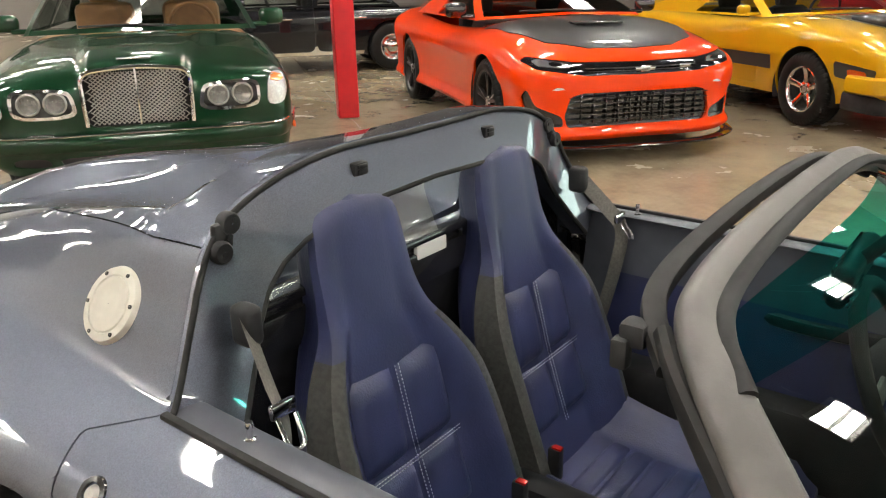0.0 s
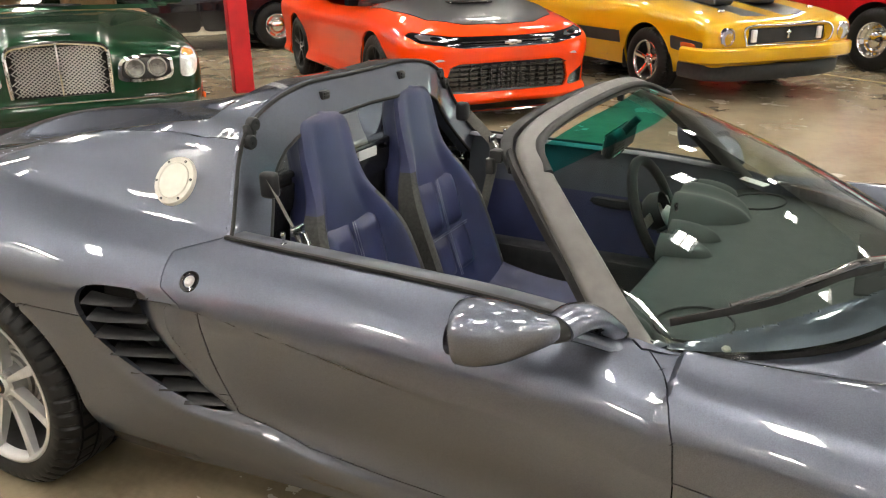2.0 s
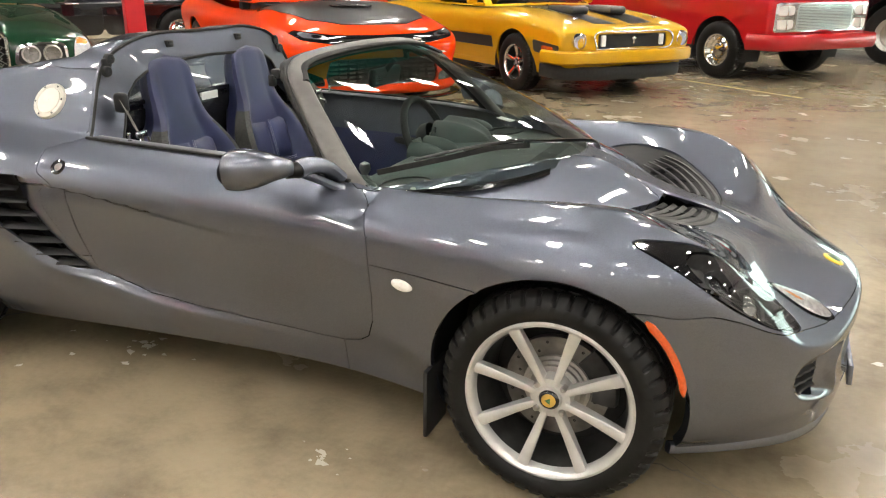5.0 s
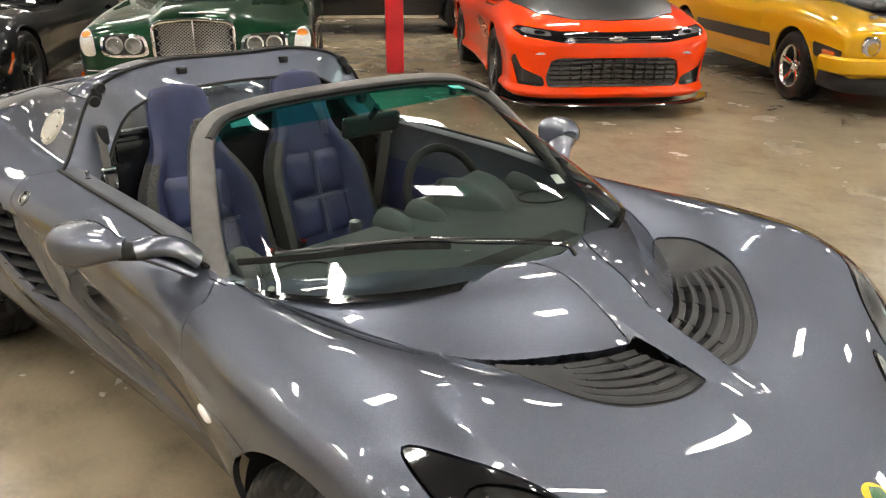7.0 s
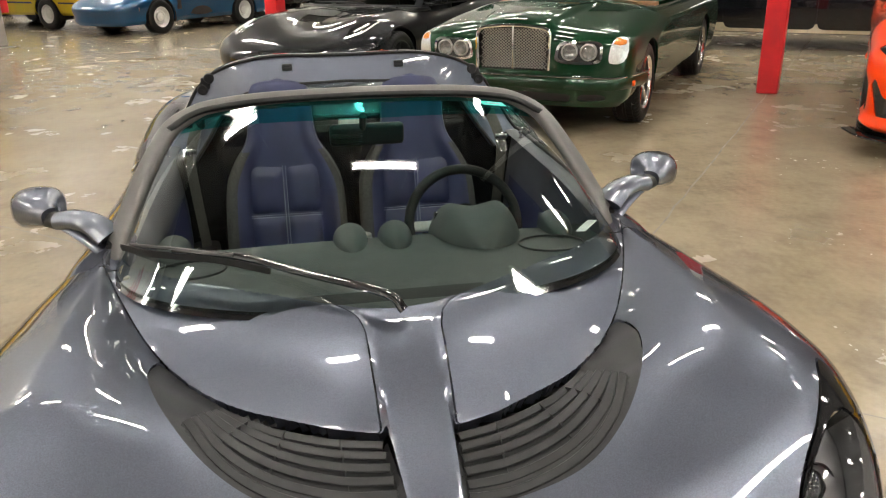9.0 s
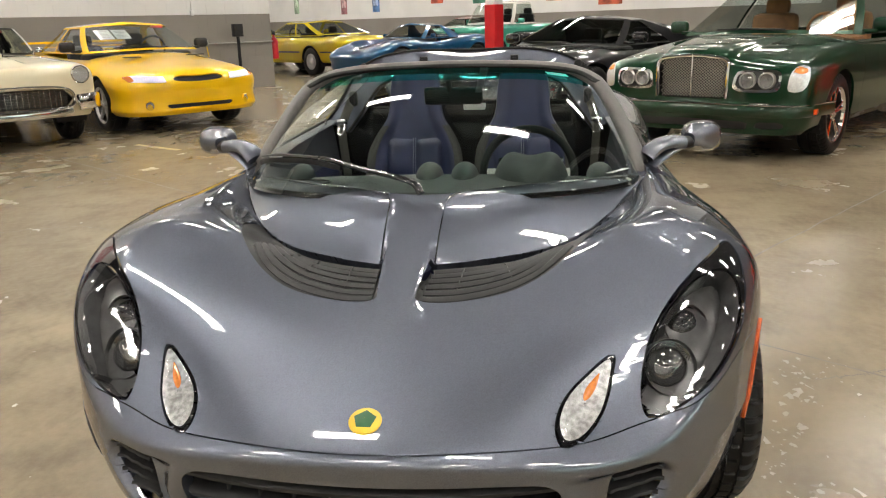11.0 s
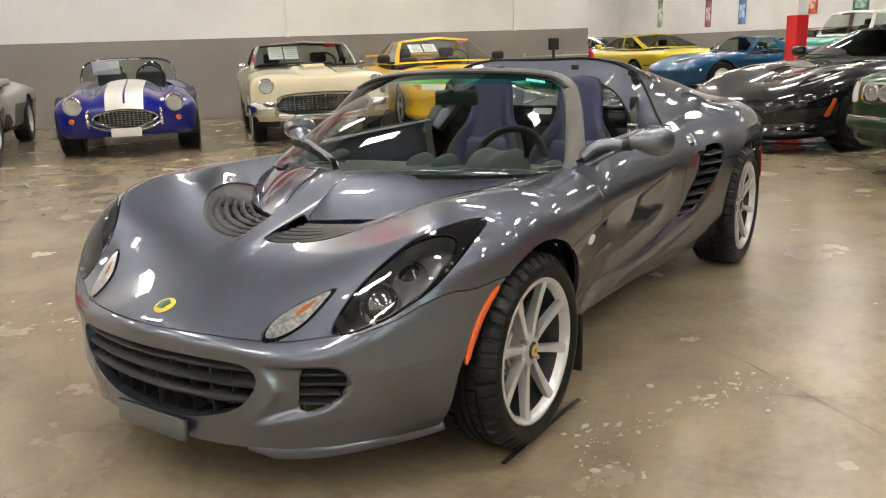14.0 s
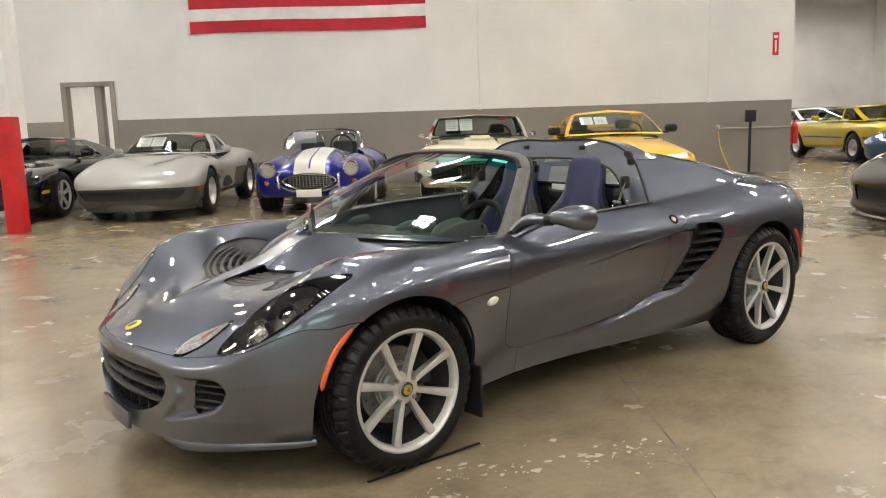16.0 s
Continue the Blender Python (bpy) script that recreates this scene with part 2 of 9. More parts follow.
def smooth_path(pts, n, closed=False):
    """Points on a smooth curve through the given ones."""
    P = np.asarray(pts, float)
    k = len(P)
    if closed:
        Q = np.concatenate([P[-1:], P, P[:2]])
        t = np.linspace(0, k, n, endpoint=False)
    else:
        Q = np.concatenate([2 * P[:1] - P[1:2], P, 2 * P[-1:] - P[-2:-1]])
        t = np.linspace(0, k - 1, n)
        t[-1] -= 1e-9
    i = t.astype(int)
    u = (t - i)[:, None]
    a, b, c, d = Q[i], Q[i + 1], Q[i + 2], Q[i + 3]
    return 0.5 * (2 * b + (c - a) * u + (2 * a - 5 * b + 4 * c - d) * u**2 + (3 * b - a - 3 * c + d) * u**3)


def sweep(path, rx, ry=None, n=10, up=(0, 0, 1), closed=False, power=2.0, cap=True):
    """A tube along a path; rx, ry: half sizes across and along 'up' (numbers or one for each point)."""
    P = np.asarray(path, float)
    k = len(P)
    rx = np.broadcast_to(np.asarray(rx, float), (k,))
    ry = rx if ry is None else np.broadcast_to(np.asarray(ry, float), (k,))
    T = np.roll(P, -1, 0) - np.roll(P, 1, 0) if closed else np.gradient(P, axis=0)
    T /= np.linalg.norm(T, axis=1)[:, None] + 1e-12
    up = np.broadcast_to(np.asarray(up, float), (k, 3))
    S = np.cross(T, up)
    S /= np.linalg.norm(S, axis=1)[:, None] + 1e-12
    N = np.cross(S, T)
    a = np.linspace(0, 2 * np.pi, n, endpoint=False)
    c, s = np.cos(a), np.sin(a)
    c, s = np.sign(c) * np.abs(c) ** (2 / power), np.sign(s) * np.abs(s) ** (2 / power)
    V = P[:, None] + S[:, None] * (c * rx[:, None])[..., None] + N[:, None] * (s * ry[:, None])[..., None]
    F = grid_faces(k, n, close_i=closed, close_j=True, flip=True)
    if cap and not closed:
        F += [tuple(range(n)), tuple(range((k - 1) * n, k * n))[::-1]]
    return V.reshape(-1, 3), F


def curve(*pairs):
    """A smooth, monotone curve through (x, value) pairs."""
    p = np.array(sorted(pairs), float)
    x, y = p[:, 0], p[:, 1]
    h, d = np.diff(x), np.diff(y) / np.diff(x)
    m = np.zeros_like(y)
    same = d[:-1] * d[1:] > 0
    w1, w2 = 2 * h[1:] + h[:-1], h[1:] + 2 * h[:-1]
    with np.errstate(divide="ignore", invalid="ignore"):
        m[1:-1] = np.where(same, (w1 + w2) / (w1 / d[:-1] + w2 / d[1:]), 0)
    m[0], m[-1] = d[0], d[-1]

    def f(q):
        q = np.clip(np.asarray(q, float), x[0], x[-1])
        i = np.clip(np.searchsorted(x, q) - 1, 0, len(x) - 2)
        t = (q - x[i]) / h[i]
        return ((1 + 2 * t) * (1 - t) ** 2 * y[i] + t * (1 - t) ** 2 * h[i] * m[i]
                + t * t * (3 - 2 * t) * y[i + 1] + t * t * (t - 1) * h[i] * m[i + 1])
    return f


def soft(width, *pairs):
    """The same curve with its bends eased over a width, so that reflections run smoothly across it."""
    f = curve(*pairs)
    a, b = min(p[0] for p in pairs), max(p[0] for p in pairs)
    x = np.linspace(a, b, 1200)
    o = np.linspace(-2, 2, 41)
    w = np.exp(-o * o)
    y = sum(k * f(x + d * width) for k, d in zip(w, o)) / w.sum()
    ease = np.clip(np.minimum(x - a, b - x) / (2 * width), 0, 1)
    y = f(x) + (y - f(x)) * ease
    return lambda q: np.interp(q, x, y)


def step(a, b, x):
    t = np.clip((np.asarray(x, float) - a) / (b - a), 0, 1)
    return t * t * (3 - 2 * t)


def sdf(P2, poly, r=0.0):
    """Distance to a closed outline, minus inside; r rounds its corners."""
    poly = np.asarray(poly, float)
    d = np.full(len(P2), 1e9)
    inside = np.zeros(len(P2), bool)
    for a, b in zip(poly, np.roll(poly, -1, 0)):
        e, w = b - a, P2 - a
        t = np.clip((w @ e) / (e @ e), 0, 1)
        d = np.minimum(d, np.linalg.norm(w - t[:, None] * e, axis=1))
        cross = ((a[1] <= P2[:, 1]) & (b[1] > P2[:, 1])) | ((b[1] <= P2[:, 1]) & (a[1] > P2[:, 1]))
        with np.errstate(divide="ignore", invalid="ignore"):
            xs = a[0] + (P2[:, 1] - a[1]) / (b[1] - a[1] if b[1] != a[1] else 1) * e[0]
        inside ^= cross & (P2[:, 0] < xs)
    return np.where(inside, -d, d) - r


def blob(pts, n=64):
    """A smooth closed outline through a few points."""
    return smooth_path(pts, n, closed=True)


# ---- body shells: half a car's skin as a grid, cut into panels along outlines ----
def shell(sp, ni=220, nj=46, nw=26):
    """Half of a body (y >= 0): rows run round the plan outline from the nose to the tail, columns from the spine out over the
    wing's crest and down the flank."""
    xn, Ln, mn, xr, Lr, mr = sp["xn"], sp["Ln"], sp["mn"], sp["xr"], sp["Lr"], sp["mr"]
    W, zs, n, zb = sp["W"], sp["zs"], sp["n"], sp["zb"]
    side = xn - xr
    arc_n, arc_r = 0.8 * (Ln + float(W(xn))), 0.8 * (Lr + float(W(xr)))
    tot = side + arc_n + arc_r
    kn, kr = int(ni * arc_n / tot), int(ni * arc_r / tot)
    ks = ni - kn - kr
    a = np.linspace(0, np.pi / 2, kn, endpoint=False)
    def arc(a, m, m2=None):
        if m2:
            return np.cos(a) ** (0.9 + m2 * np.sin(a) ** 6), np.sin(a)
        return np.cos(a) ** (2 / m), np.sin(a) ** (2 / m)
    def even(m, k, m2=None):
        d = np.linspace(0, np.pi / 2, 600)
        c, s = arc(d, m, m2)
        L = np.concatenate([[0], np.cumsum(np.hypot(np.diff(c), np.diff(s)))])
        q = np.interp(np.linspace(0, L[-1], k + 1), L, d)
        return q
    mn2 = sp.get("mn2")
    an, ar = even(mn, kn, mn2)[:-1], even(mr, kr)[::-1][1:]
    cn, sn = arc(an, mn, mn2)
    cr, sr = arc(ar, mr)
    px = np.concatenate([xn + Ln * cn, np.linspace(xn, xr, ks), xr - Lr * cr])
    py = np.concatenate([float(W(xn)) * sn, W(np.linspace(xn, xr, ks)), float(W(xr)) * sr])
    kq = sp.get("fan", 0.45)
    qx = np.concatenate([xn + kq * Ln * np.linspace(1, 0, kn, endpoint=False), np.linspace(xn, xr, ks),
                         xr - kq * Lr * np.linspace(0, 1, kr + 1)[1:]])
    d = np.linspace(0, 1, 500)
    f = 1 - (1 - d) ** 2.2
    rows = []
    for x0, y0, q in zip(px, py, qx):
        nn, zz, bot = float(n(x0)), float(zs(x0)), float(zb(x0))
        X, Y = q + f * (x0 - q), f * y0
        g = np.clip(1 - f**nn, 0, 1) ** (1 / nn)
        Z = zz + (sp["H"](X, Y) - zz) * g
        L = np.concatenate([[0], np.cumsum(np.sqrt(np.diff(X) ** 2 + np.diff(Y) ** 2 + np.diff(Z) ** 2))])
        t = np.linspace(0, L[-1], nj)
        up = np.stack([np.interp(t, L, X), np.interp(t, L, Y), np.interp(t, L, Z)], -1)
        w = np.linspace(0, 1, nw + 1)[1:]
        inset = sp["inset"](x0, w)
        dx, dy = q - x0, -y0
        ln = math.hypot(dx, dy) + 1e-9
        wall = np.stack([x0 + inset * dx / ln, y0 + inset * dy / ln, zz + (bot - zz) * w], -1)
        rows.append(np.concatenate([up, wall]))
    P = np.array(rows)
    P[:, 0, 1] = 0
    P[0, :, 1] = P[-1, :, 1] = 0
    if "warp" in sp:
        P = sp["warp"](P)
    return P


class Skin:
    """A half shell whose faces are sorted into named panels."""

    def __init__(self, P):
        self.P, self.lock = P.copy(), np.zeros(P.shape[:2], bool)
        self.cuts = []

    def cut(self, name, field, where=None, mark=True):
        """Everything with field(points) < 0 (and where(points)) becomes the panel 'name'; the mesh's edges move onto the outline."""
        P = self.P
        ni, nj = P.shape[:2]
        f = field(P.reshape(-1, 3)).reshape(ni, nj)
        f = np.where(np.abs(f) < 1e-6, 0, f)
        ok = np.ones((ni, nj), bool) if where is None else where(P.reshape(-1, 3)).reshape(ni, nj)
        best, to = np.full((ni, nj), 0.56), np.zeros((ni, nj, 3))
        for di, dj in ((1, 0), (-1, 0), (0, 1), (0, -1)):
            g, Q = np.full((ni, nj), np.nan), np.zeros_like(P)
            si, sj = slice(max(0, -di), ni - max(0, di)), slice(max(0, -dj), nj - max(0, dj))
            ti, tj = slice(max(0, di), ni + min(0, di) or None), slice(max(0, dj), nj + min(0, dj) or None)
            g[si, sj], Q[si, sj] = f[ti, tj], P[ti, tj]
            with np.errstate(invalid="ignore", divide="ignore"):
                t = f / (f - g)
                good = (f * g < 0) & (t < best)
            best = np.where(good, t, best)
            to = np.where(good[..., None], P + t[..., None] * (Q - P), to)
        edge = np.zeros((ni, nj), bool)
        edge[0], edge[-1] = True, True
        edge[:, 0] = True
        hit = (best < 0.56) & ~self.lock & ok
        keep_y = P[..., 1].copy()
        self.P = np.where(hit[..., None], to, P)
        self.P[..., 1] = np.where(edge & (keep_y == 0), 0, self.P[..., 1])
        f = np.where(hit, 0, f)
        self.lock |= hit
        self.cuts.append((name, f, ok))
        return self

    def panels(self):
        ni, nj = self.P.shape[:2]
        idx = np.arange(ni * nj).reshape(ni, nj)
        a, b, c, d = idx[:-1, :-1].ravel(), idx[:-1, 1:].ravel(), idx[1:, 1:].ravel(), idx[1:, :-1].ravel()
        use_bd = np.zeros(len(a), bool)
        fs = [(n, f.ravel(), ok.ravel()) for n, f, ok in self.cuts]
        for _, f, _ in fs:
            za, zc, zb_, zd = f[a] == 0, f[c] == 0, f[b] == 0, f[d] == 0
            use_bd |= zb_ & zd & ~(za & zc) & (f[a] * f[c] < 0)
        T = np.concatenate([np.where(use_bd[:, None], np.stack([a, b, d], 1), np.stack([a, b, c], 1)),
                            np.where(use_bd[:, None], np.stack([b, c, d], 1), np.stack([a, c, d], 1))])
        region = np.array(["body"] * len(T), dtype=object)
        for n, f, ok in fs:
            region[(f[T].sum(1) < 0) & ok[T].all(1)] = n
        V = self.P.reshape(-1, 3)
        area = np.linalg.norm(np.cross(V[T[:, 1]] - V[T[:, 0]], V[T[:, 2]] - V[T[:, 0]]), axis=1)
        ok = area > 1e-12
        self.T, self.region = T[ok], region[ok]
        N = np.zeros_like(V)
        fn = np.cross(V[self.T[:, 1]] - V[self.T[:, 0]], V[self.T[:, 2]] - V[self.T[:, 0]])
        for k in range(3):
            np.add.at(N, self.T[:, k], fn)
        self.N = N / (np.linalg.norm(N, axis=1)[:, None] + 1e-12)
        return self

    def piece(self, name, gap=0.0013, flange=0.014, lift=0.0, both=False, side=1):
        """The panel as (V, F): its skin, drawn in from its edges by the gap, with a turned-in flange."""
        T = self.T[self.region == name]
        if len(T) == 0:
            return np.zeros((0, 3)), []
        u, inv = np.unique(T, return_inverse=True)
        T = inv.reshape(-1, 3)
        V, N = self.P.reshape(-1, 3)[u].copy(), self.N[u]
        seam = V[:, 1] == 0
        E = np.concatenate([T[:, [0, 1]], T[:, [1, 2]], T[:, [2, 0]]])
        third = np.concatenate([T[:, 2], T[:, 0], T[:, 1]])
        key = np.sort(E, 1)
        _, first, count = np.unique(key[:, 0].astype(np.int64) * (len(u) + 1) + key[:, 1], return_index=True, return_counts=True)
        bi = first[count == 1]
        B = E[bi]
        keep = ~(seam[B[:, 0]] & seam[B[:, 1]])
        B, bi = B[keep], bi[keep]
        pull = np.zeros_like(V)
        if len(B):
            e = V[B[:, 1]] - V[B[:, 0]]
            nn = N[B[:, 0]] + N[B[:, 1]]
            inw = np.cross(nn, e)
            s = np.sign(np.einsum("ij,ij->i", inw, V[third[bi]] - V[B[:, 0]]))
            inw *= s[:, None]
            inw /= np.linalg.norm(inw, axis=1)[:, None] + 1e-12
            np.add.at(pull, B[:, 0], inw)
            np.add.at(pull, B[:, 1], inw)
            ln = np.linalg.norm(pull, axis=1)
            pull[ln > 0] /= ln[ln > 0][:, None]
            pull[seam, 1] = 0
        V = V + gap * pull + lift * N
        F = [tuple(t) for t in T]
        if flange and len(B):
            m = len(V)
            V = np.concatenate([V, V, V - flange * N])
            k = len(N)
            F += [(k + b, k + a_, 2 * k + a_, 2 * k + b) for a_, b in B]
            used = np.unique(np.array([i for f in F for i in f]))
            re = -np.ones(len(V), int)
            re[used] = np.arange(len(used))
            V, F = V[used], [tuple(re[list(f)]) for f in F]
        g = (V, F)
        if both:
            V2, F2 = mirror(g)
            n = len(V)
            # one skin across the middle
            on = np.isclose(V[:, 1], 0)
            mp = np.where(on, np.arange(n), np.arange(n) + n)
            V = np.concatenate([V, V2])
            F = F + [tuple(int(mp[i]) for i in f) for f in F2]
            return V, F
        return mirror(g) if side < 0 else g


def thing(name, label, category, m=None, group=""):
    e = new(name)
    if m is not None:
        e.matrix_world = m
    return tagged(e, label, category, group)

# ---- wheels ----
def tyre_mesh(r, rim, w, tread=44, white=None):
    """A tyre about the y axis, with shoulder blocks and grooves; its outer face looks to +y."""
    h = w / 2
    prof = [(rim - 0.012, h - 0.022), (rim + 0.002, h - 0.010), (rim + 0.012, h - 0.004), (rim + 0.35 * (r - rim), h + 0.004),
            (rim + 0.62 * (r - rim), h), (r - 0.02, h - 0.008), (r - 0.008, h - 0.018)]
    ys = [h - 0.03, h - 0.045, h - 0.0451, h - 0.053, h - 0.0531, 0.016, 0.0159, 0.008, 0.0079]
    deep = [0, 0, 1, 1, 0, 0, 1, 1, 0]
    prof += [(r - 0.007 * d, y) for y, d in zip(ys, deep)]
    full = prof + [(a, -b) for a, b in reversed(prof)]
    n = tread * 8
    V, F = lathe(full, n)
    V = V.reshape(n, len(full), 3)
    k0, k1 = 5, 9
    ring = np.arange(n) % 8 < 2
    for a, b in ((k0, k1), (len(full) - k1, len(full) - k0)):
        V[ring, a:b, 0] *= (r - 0.008) / r
        V[ring, a:b, 2] *= (r - 0.008) / r
    mid = np.arange(n) % 8 == 4
    V[mid, 11:14, 0] *= (r - 0.007) / r
    V[mid, 11:14, 2] *= (r - 0.007) / r
    return V.reshape(-1, 3), F


def spoke(a, r0, r1, w0, w1, y0, y1, d0, d1, twist=0.0):
    """A tapered bar from the hub to the rim at the angle a."""
    rs = np.linspace(r0, r1, 6)
    t = np.linspace(0, 1, 6)
    w, y, d = w0 + (w1 - w0) * t, y0 + (y1 - y0) * t**1.6, d0 + (d1 - d0) * t
    V = []
    for k in range(6):
        aa = a + twist * t[k]
        rad, tan = np.array([math.cos(aa), 0, math.sin(aa)]), np.array([-math.sin(aa), 0, math.cos(aa)])
        c = rad * rs[k] + np.array([0, y[k], 0])
        up = np.array([0, 1.0, 0])
        ww, b = w[k] / 2, 0.2 * w[k]
        V += [c - tan * ww - up * d[k], c - tan * ww - up * b * 0.6, c - tan * (ww - b), c + tan * (ww - b), c + tan * ww - up * b * 0.6,
              c + tan * ww - up * d[k]]
    return np.array(V), grid_faces(6, 6, close_j=True)


def rim_mesh(rim, w):
    h = w / 2
    return lathe([(rim - 0.004, h - 0.030), (rim + 0.004, h - 0.014), (rim + 0.004, h - 0.007), (rim - 0.002, h - 0.005), (rim - 0.010, h - 0.009),
                  (rim - 0.015, h - 0.020), (rim - 0.019, h - 0.034), (rim - 0.012, h - 0.036)], 64, close=True)


def barrel_mesh(rim, w, y, deep=False):
    h = w / 2
    if deep:
        return lathe([(rim - 0.016, h - 0.032), (rim - 0.020, h - 0.05), (rim - 0.030, h - 0.075), (rim - 0.032, y)], 72)
    return lathe([(rim - 0.016, h - 0.032), (rim - 0.022, h - 0.05), (rim - 0.028, y), (0.001, y)], 64)


def road_wheel(parent, x, y, z, r, rim, w, sp, rim_mat, tag="", name="wheel"):
    """sp: dict with count, w0, w1, kind ('spoke', 'pair', 'dish'), cap material. Sits at y > 0 or y < 0, outer face outward."""
    h = w / 2
    g = [rim_mesh(rim, w)]
    n = sp.get("count", 8)
    hub = sp.get("hub", 0.055)
    inset = sp.get("inset", 0.035)
    yo = h - inset
    if sp.get("kind") == "dish":
        g.append(lathe([(rim - 0.02, h - 0.03), (rim - 0.05, yo - 0.02), (rim - 0.08, yo - 0.005), (0.09, yo - 0.03), (0.085, yo + 0.005), (0.04, yo + 0.02), (0.001, yo + 0.025)], 48))
    spokes = []
    for k in range(n):
        a = 2 * math.pi * k / n + sp.get("turn", math.pi / 2)
        if sp.get("kind") == "pair":
            for s in (-1, 1):
                spokes.append(spoke(a + s * 0.10, hub * 0.8, rim - 0.012, sp["w0"], sp["w1"], yo, h - 0.02, 0.03, 0.02, s * 0.02))
        elif sp.get("kind") != "dish":
            spokes.append(spoke(a, hub * 0.8, rim - (0.006 if sp.get("deep") else 0.012), sp["w0"], sp["w1"], yo, h - (0.010 if sp.get("deep") else 0.018), 0.035, 0.02))
    g.append(lathe([(0.001, yo + 0.004), (hub * 0.55, yo + 0.004), (hub * 0.62, yo - 0.004), (hub, yo - 0.006), (hub * 1.05, yo - 0.03), (hub * 1.05, yo - 0.07)], 40))
    m = Matrix.Translation((x, y, z)) @ (Matrix.Rotation(math.pi, 4, "Z") if y < 0 else Matrix.Identity(4))
    key = (r, rim, w, str(sorted(sp.items(), key=str)))
    if key not in _wheels:
        rimo = obj(name, *join(*g), rim_mat, None, tag)
        kids = [obj("spoke", *q, rim_mat, rimo) for q in spokes]
        kids.append(obj("tyre", *tyre_mesh(r, rim, w), RUBBER, rimo, "black rubber tyre"))
        kids.append(obj("brake_disc", *lathe([(0.05, yo - 0.075), (min(0.138, rim * 0.66), yo - 0.075), (min(0.138, rim * 0.66), yo - 0.095), (0.05, yo - 0.095)], 48, close=True), DISC, rimo))
        if sp.get("deep"):
            kids.append(obj("barrel", *barrel_mesh(rim, w, -h + 0.02, True), BARREL, rimo))
            kids.append(obj("dust_shield", *lathe([(rim - 0.034, yo - 0.125), (0.06, yo - 0.115)], 48), BLACK, rimo))
            kids.append(obj("disc_hat", *lathe([(0.088, yo - 0.0745), (0.088, yo - 0.066), (0.080, yo - 0.064), (0.078, yo - 0.058), (0.070, yo - 0.056), (0.068, yo - 0.048), (0.050, yo - 0.046)], 56), STEEL, rimo))
        else:
            kids.append(obj("barrel", *barrel_mesh(rim, w, yo - 0.105), BARREL, rimo))
        cap = sp.get("cap", STEEL)
        kids.append(obj("centre_cap", *lathe([(0.001, yo + 0.010), (0.02, yo + 0.009), (0.027, yo + 0.004), (0.028, yo)], 24), cap, rimo))
        if sp.get("badge"):
            kids.append(obj("cap_badge", *lathe([(0.001, yo + 0.0125), (0.017, yo + 0.0115), (0.0195, yo + 0.008)], 24), sp["badge"], rimo))
            kids.append(obj("cap_emblem", *lathe([(0.001, yo + 0.0140), (0.009, yo + 0.0133), (0.0105, yo + 0.011)], 3), BADGE_GREEN, rimo))
        lug = lathe([(0.001, 0.012), (0.006, 0.012), (0.009, 0.006), (0.0095, -0.01)], 8)
        for k in range(sp.get("lugs", 5)):
            a = 2 * math.pi * (k + 0.5) / sp.get("lugs", 5) + math.pi / 2 * (sp.get("lugs", 5) == 4)
            kids.append(obj("wheel_nut", *moved(lug, pose(0.047 * math.cos(a), yo - 0.006, 0.047 * math.sin(a))), STEEL, rimo))
        if sp.get("caliper"):
            a = np.linspace(2.2, 3.3, 9)
            V, F = sweep(np.stack([0.125 * np.cos(a), 0 * a + yo - 0.083, 0.125 * np.sin(a)], -1), 0.035, 0.028, 8, up=(0, 1, 0), power=4)
            kids.append(obj("brake_caliper", V, F, sp["caliper"], rimo))
        if sp.get("drilled"):
            pts = []
            for k in range(24):
                a, rr = 2 * math.pi * k / 24, (0.085, 0.104, 0.123)[k % 3]
                pts.append(moved(lathe([(0.001, 0), (0.004, 0)], 8), pose(rr * math.cos(a), yo - 0.0742, rr * math.sin(a))))
            kids.append(tagged(obj("disc_drilling", *join(*pts), BLACK, rimo), kind="stuff"))
        _wheels[key] = rimo
        rimo.parent = parent
        rimo.matrix_basis = m
        return rimo
    o = copy_thing(_wheels[key], m)
    o.parent = parent
    return o


_wheels = {}

# ---- the grey roadster ----
car = thing("roadster", "grey-blue metallic open two-seat roadster on the concrete floor", "car")
z0 = soft(0.07, (1.90, 0.455), (1.84, 0.482), (1.80, 0.498), (1.62, 0.562), (1.44, 0.612), (1.28, 0.665), (1.0, 0.752), (0.8, 0.78), (0.5, 0.80), (-0.5, 0.80), (-1.2, 0.815), (-1.5, 0.83), (-1.75, 0.885), (-1.9, 0.895))
zc = soft(0.07, (1.90, 0.335), (1.80, 0.385), (1.70, 0.475), (1.61, 0.565), (1.53, 0.650), (1.45, 0.712), (1.36, 0.748), (1.25, 0.764), (1.05, 0.768), (0.85, 0.762), (0.65, 0.77), (0.45, 0.80), (0.2, 0.83), (-0.2, 0.838),
           (-0.5, 0.84), (-0.8, 0.85), (-1.15, 0.875), (-1.5, 0.86), (-1.8, 0.84), (-1.9, 0.83))
yc = soft(0.07, (1.90, 0.50), (1.6, 0.60), (1.2, 0.66), (0.8, 0.66), (0.4, 0.62), (-0.6, 0.62), (-1.2, 0.66), (-1.9, 0.62))
Gh = soft(0.07, (0.6, 0.0), (0.3, 0.29), (-0.5, 0.29), (-0.62, 0.275), (-0.9, 0.19), (-1.3, 0.06), (-1.6, 0.0), (-1.9, 0.0))
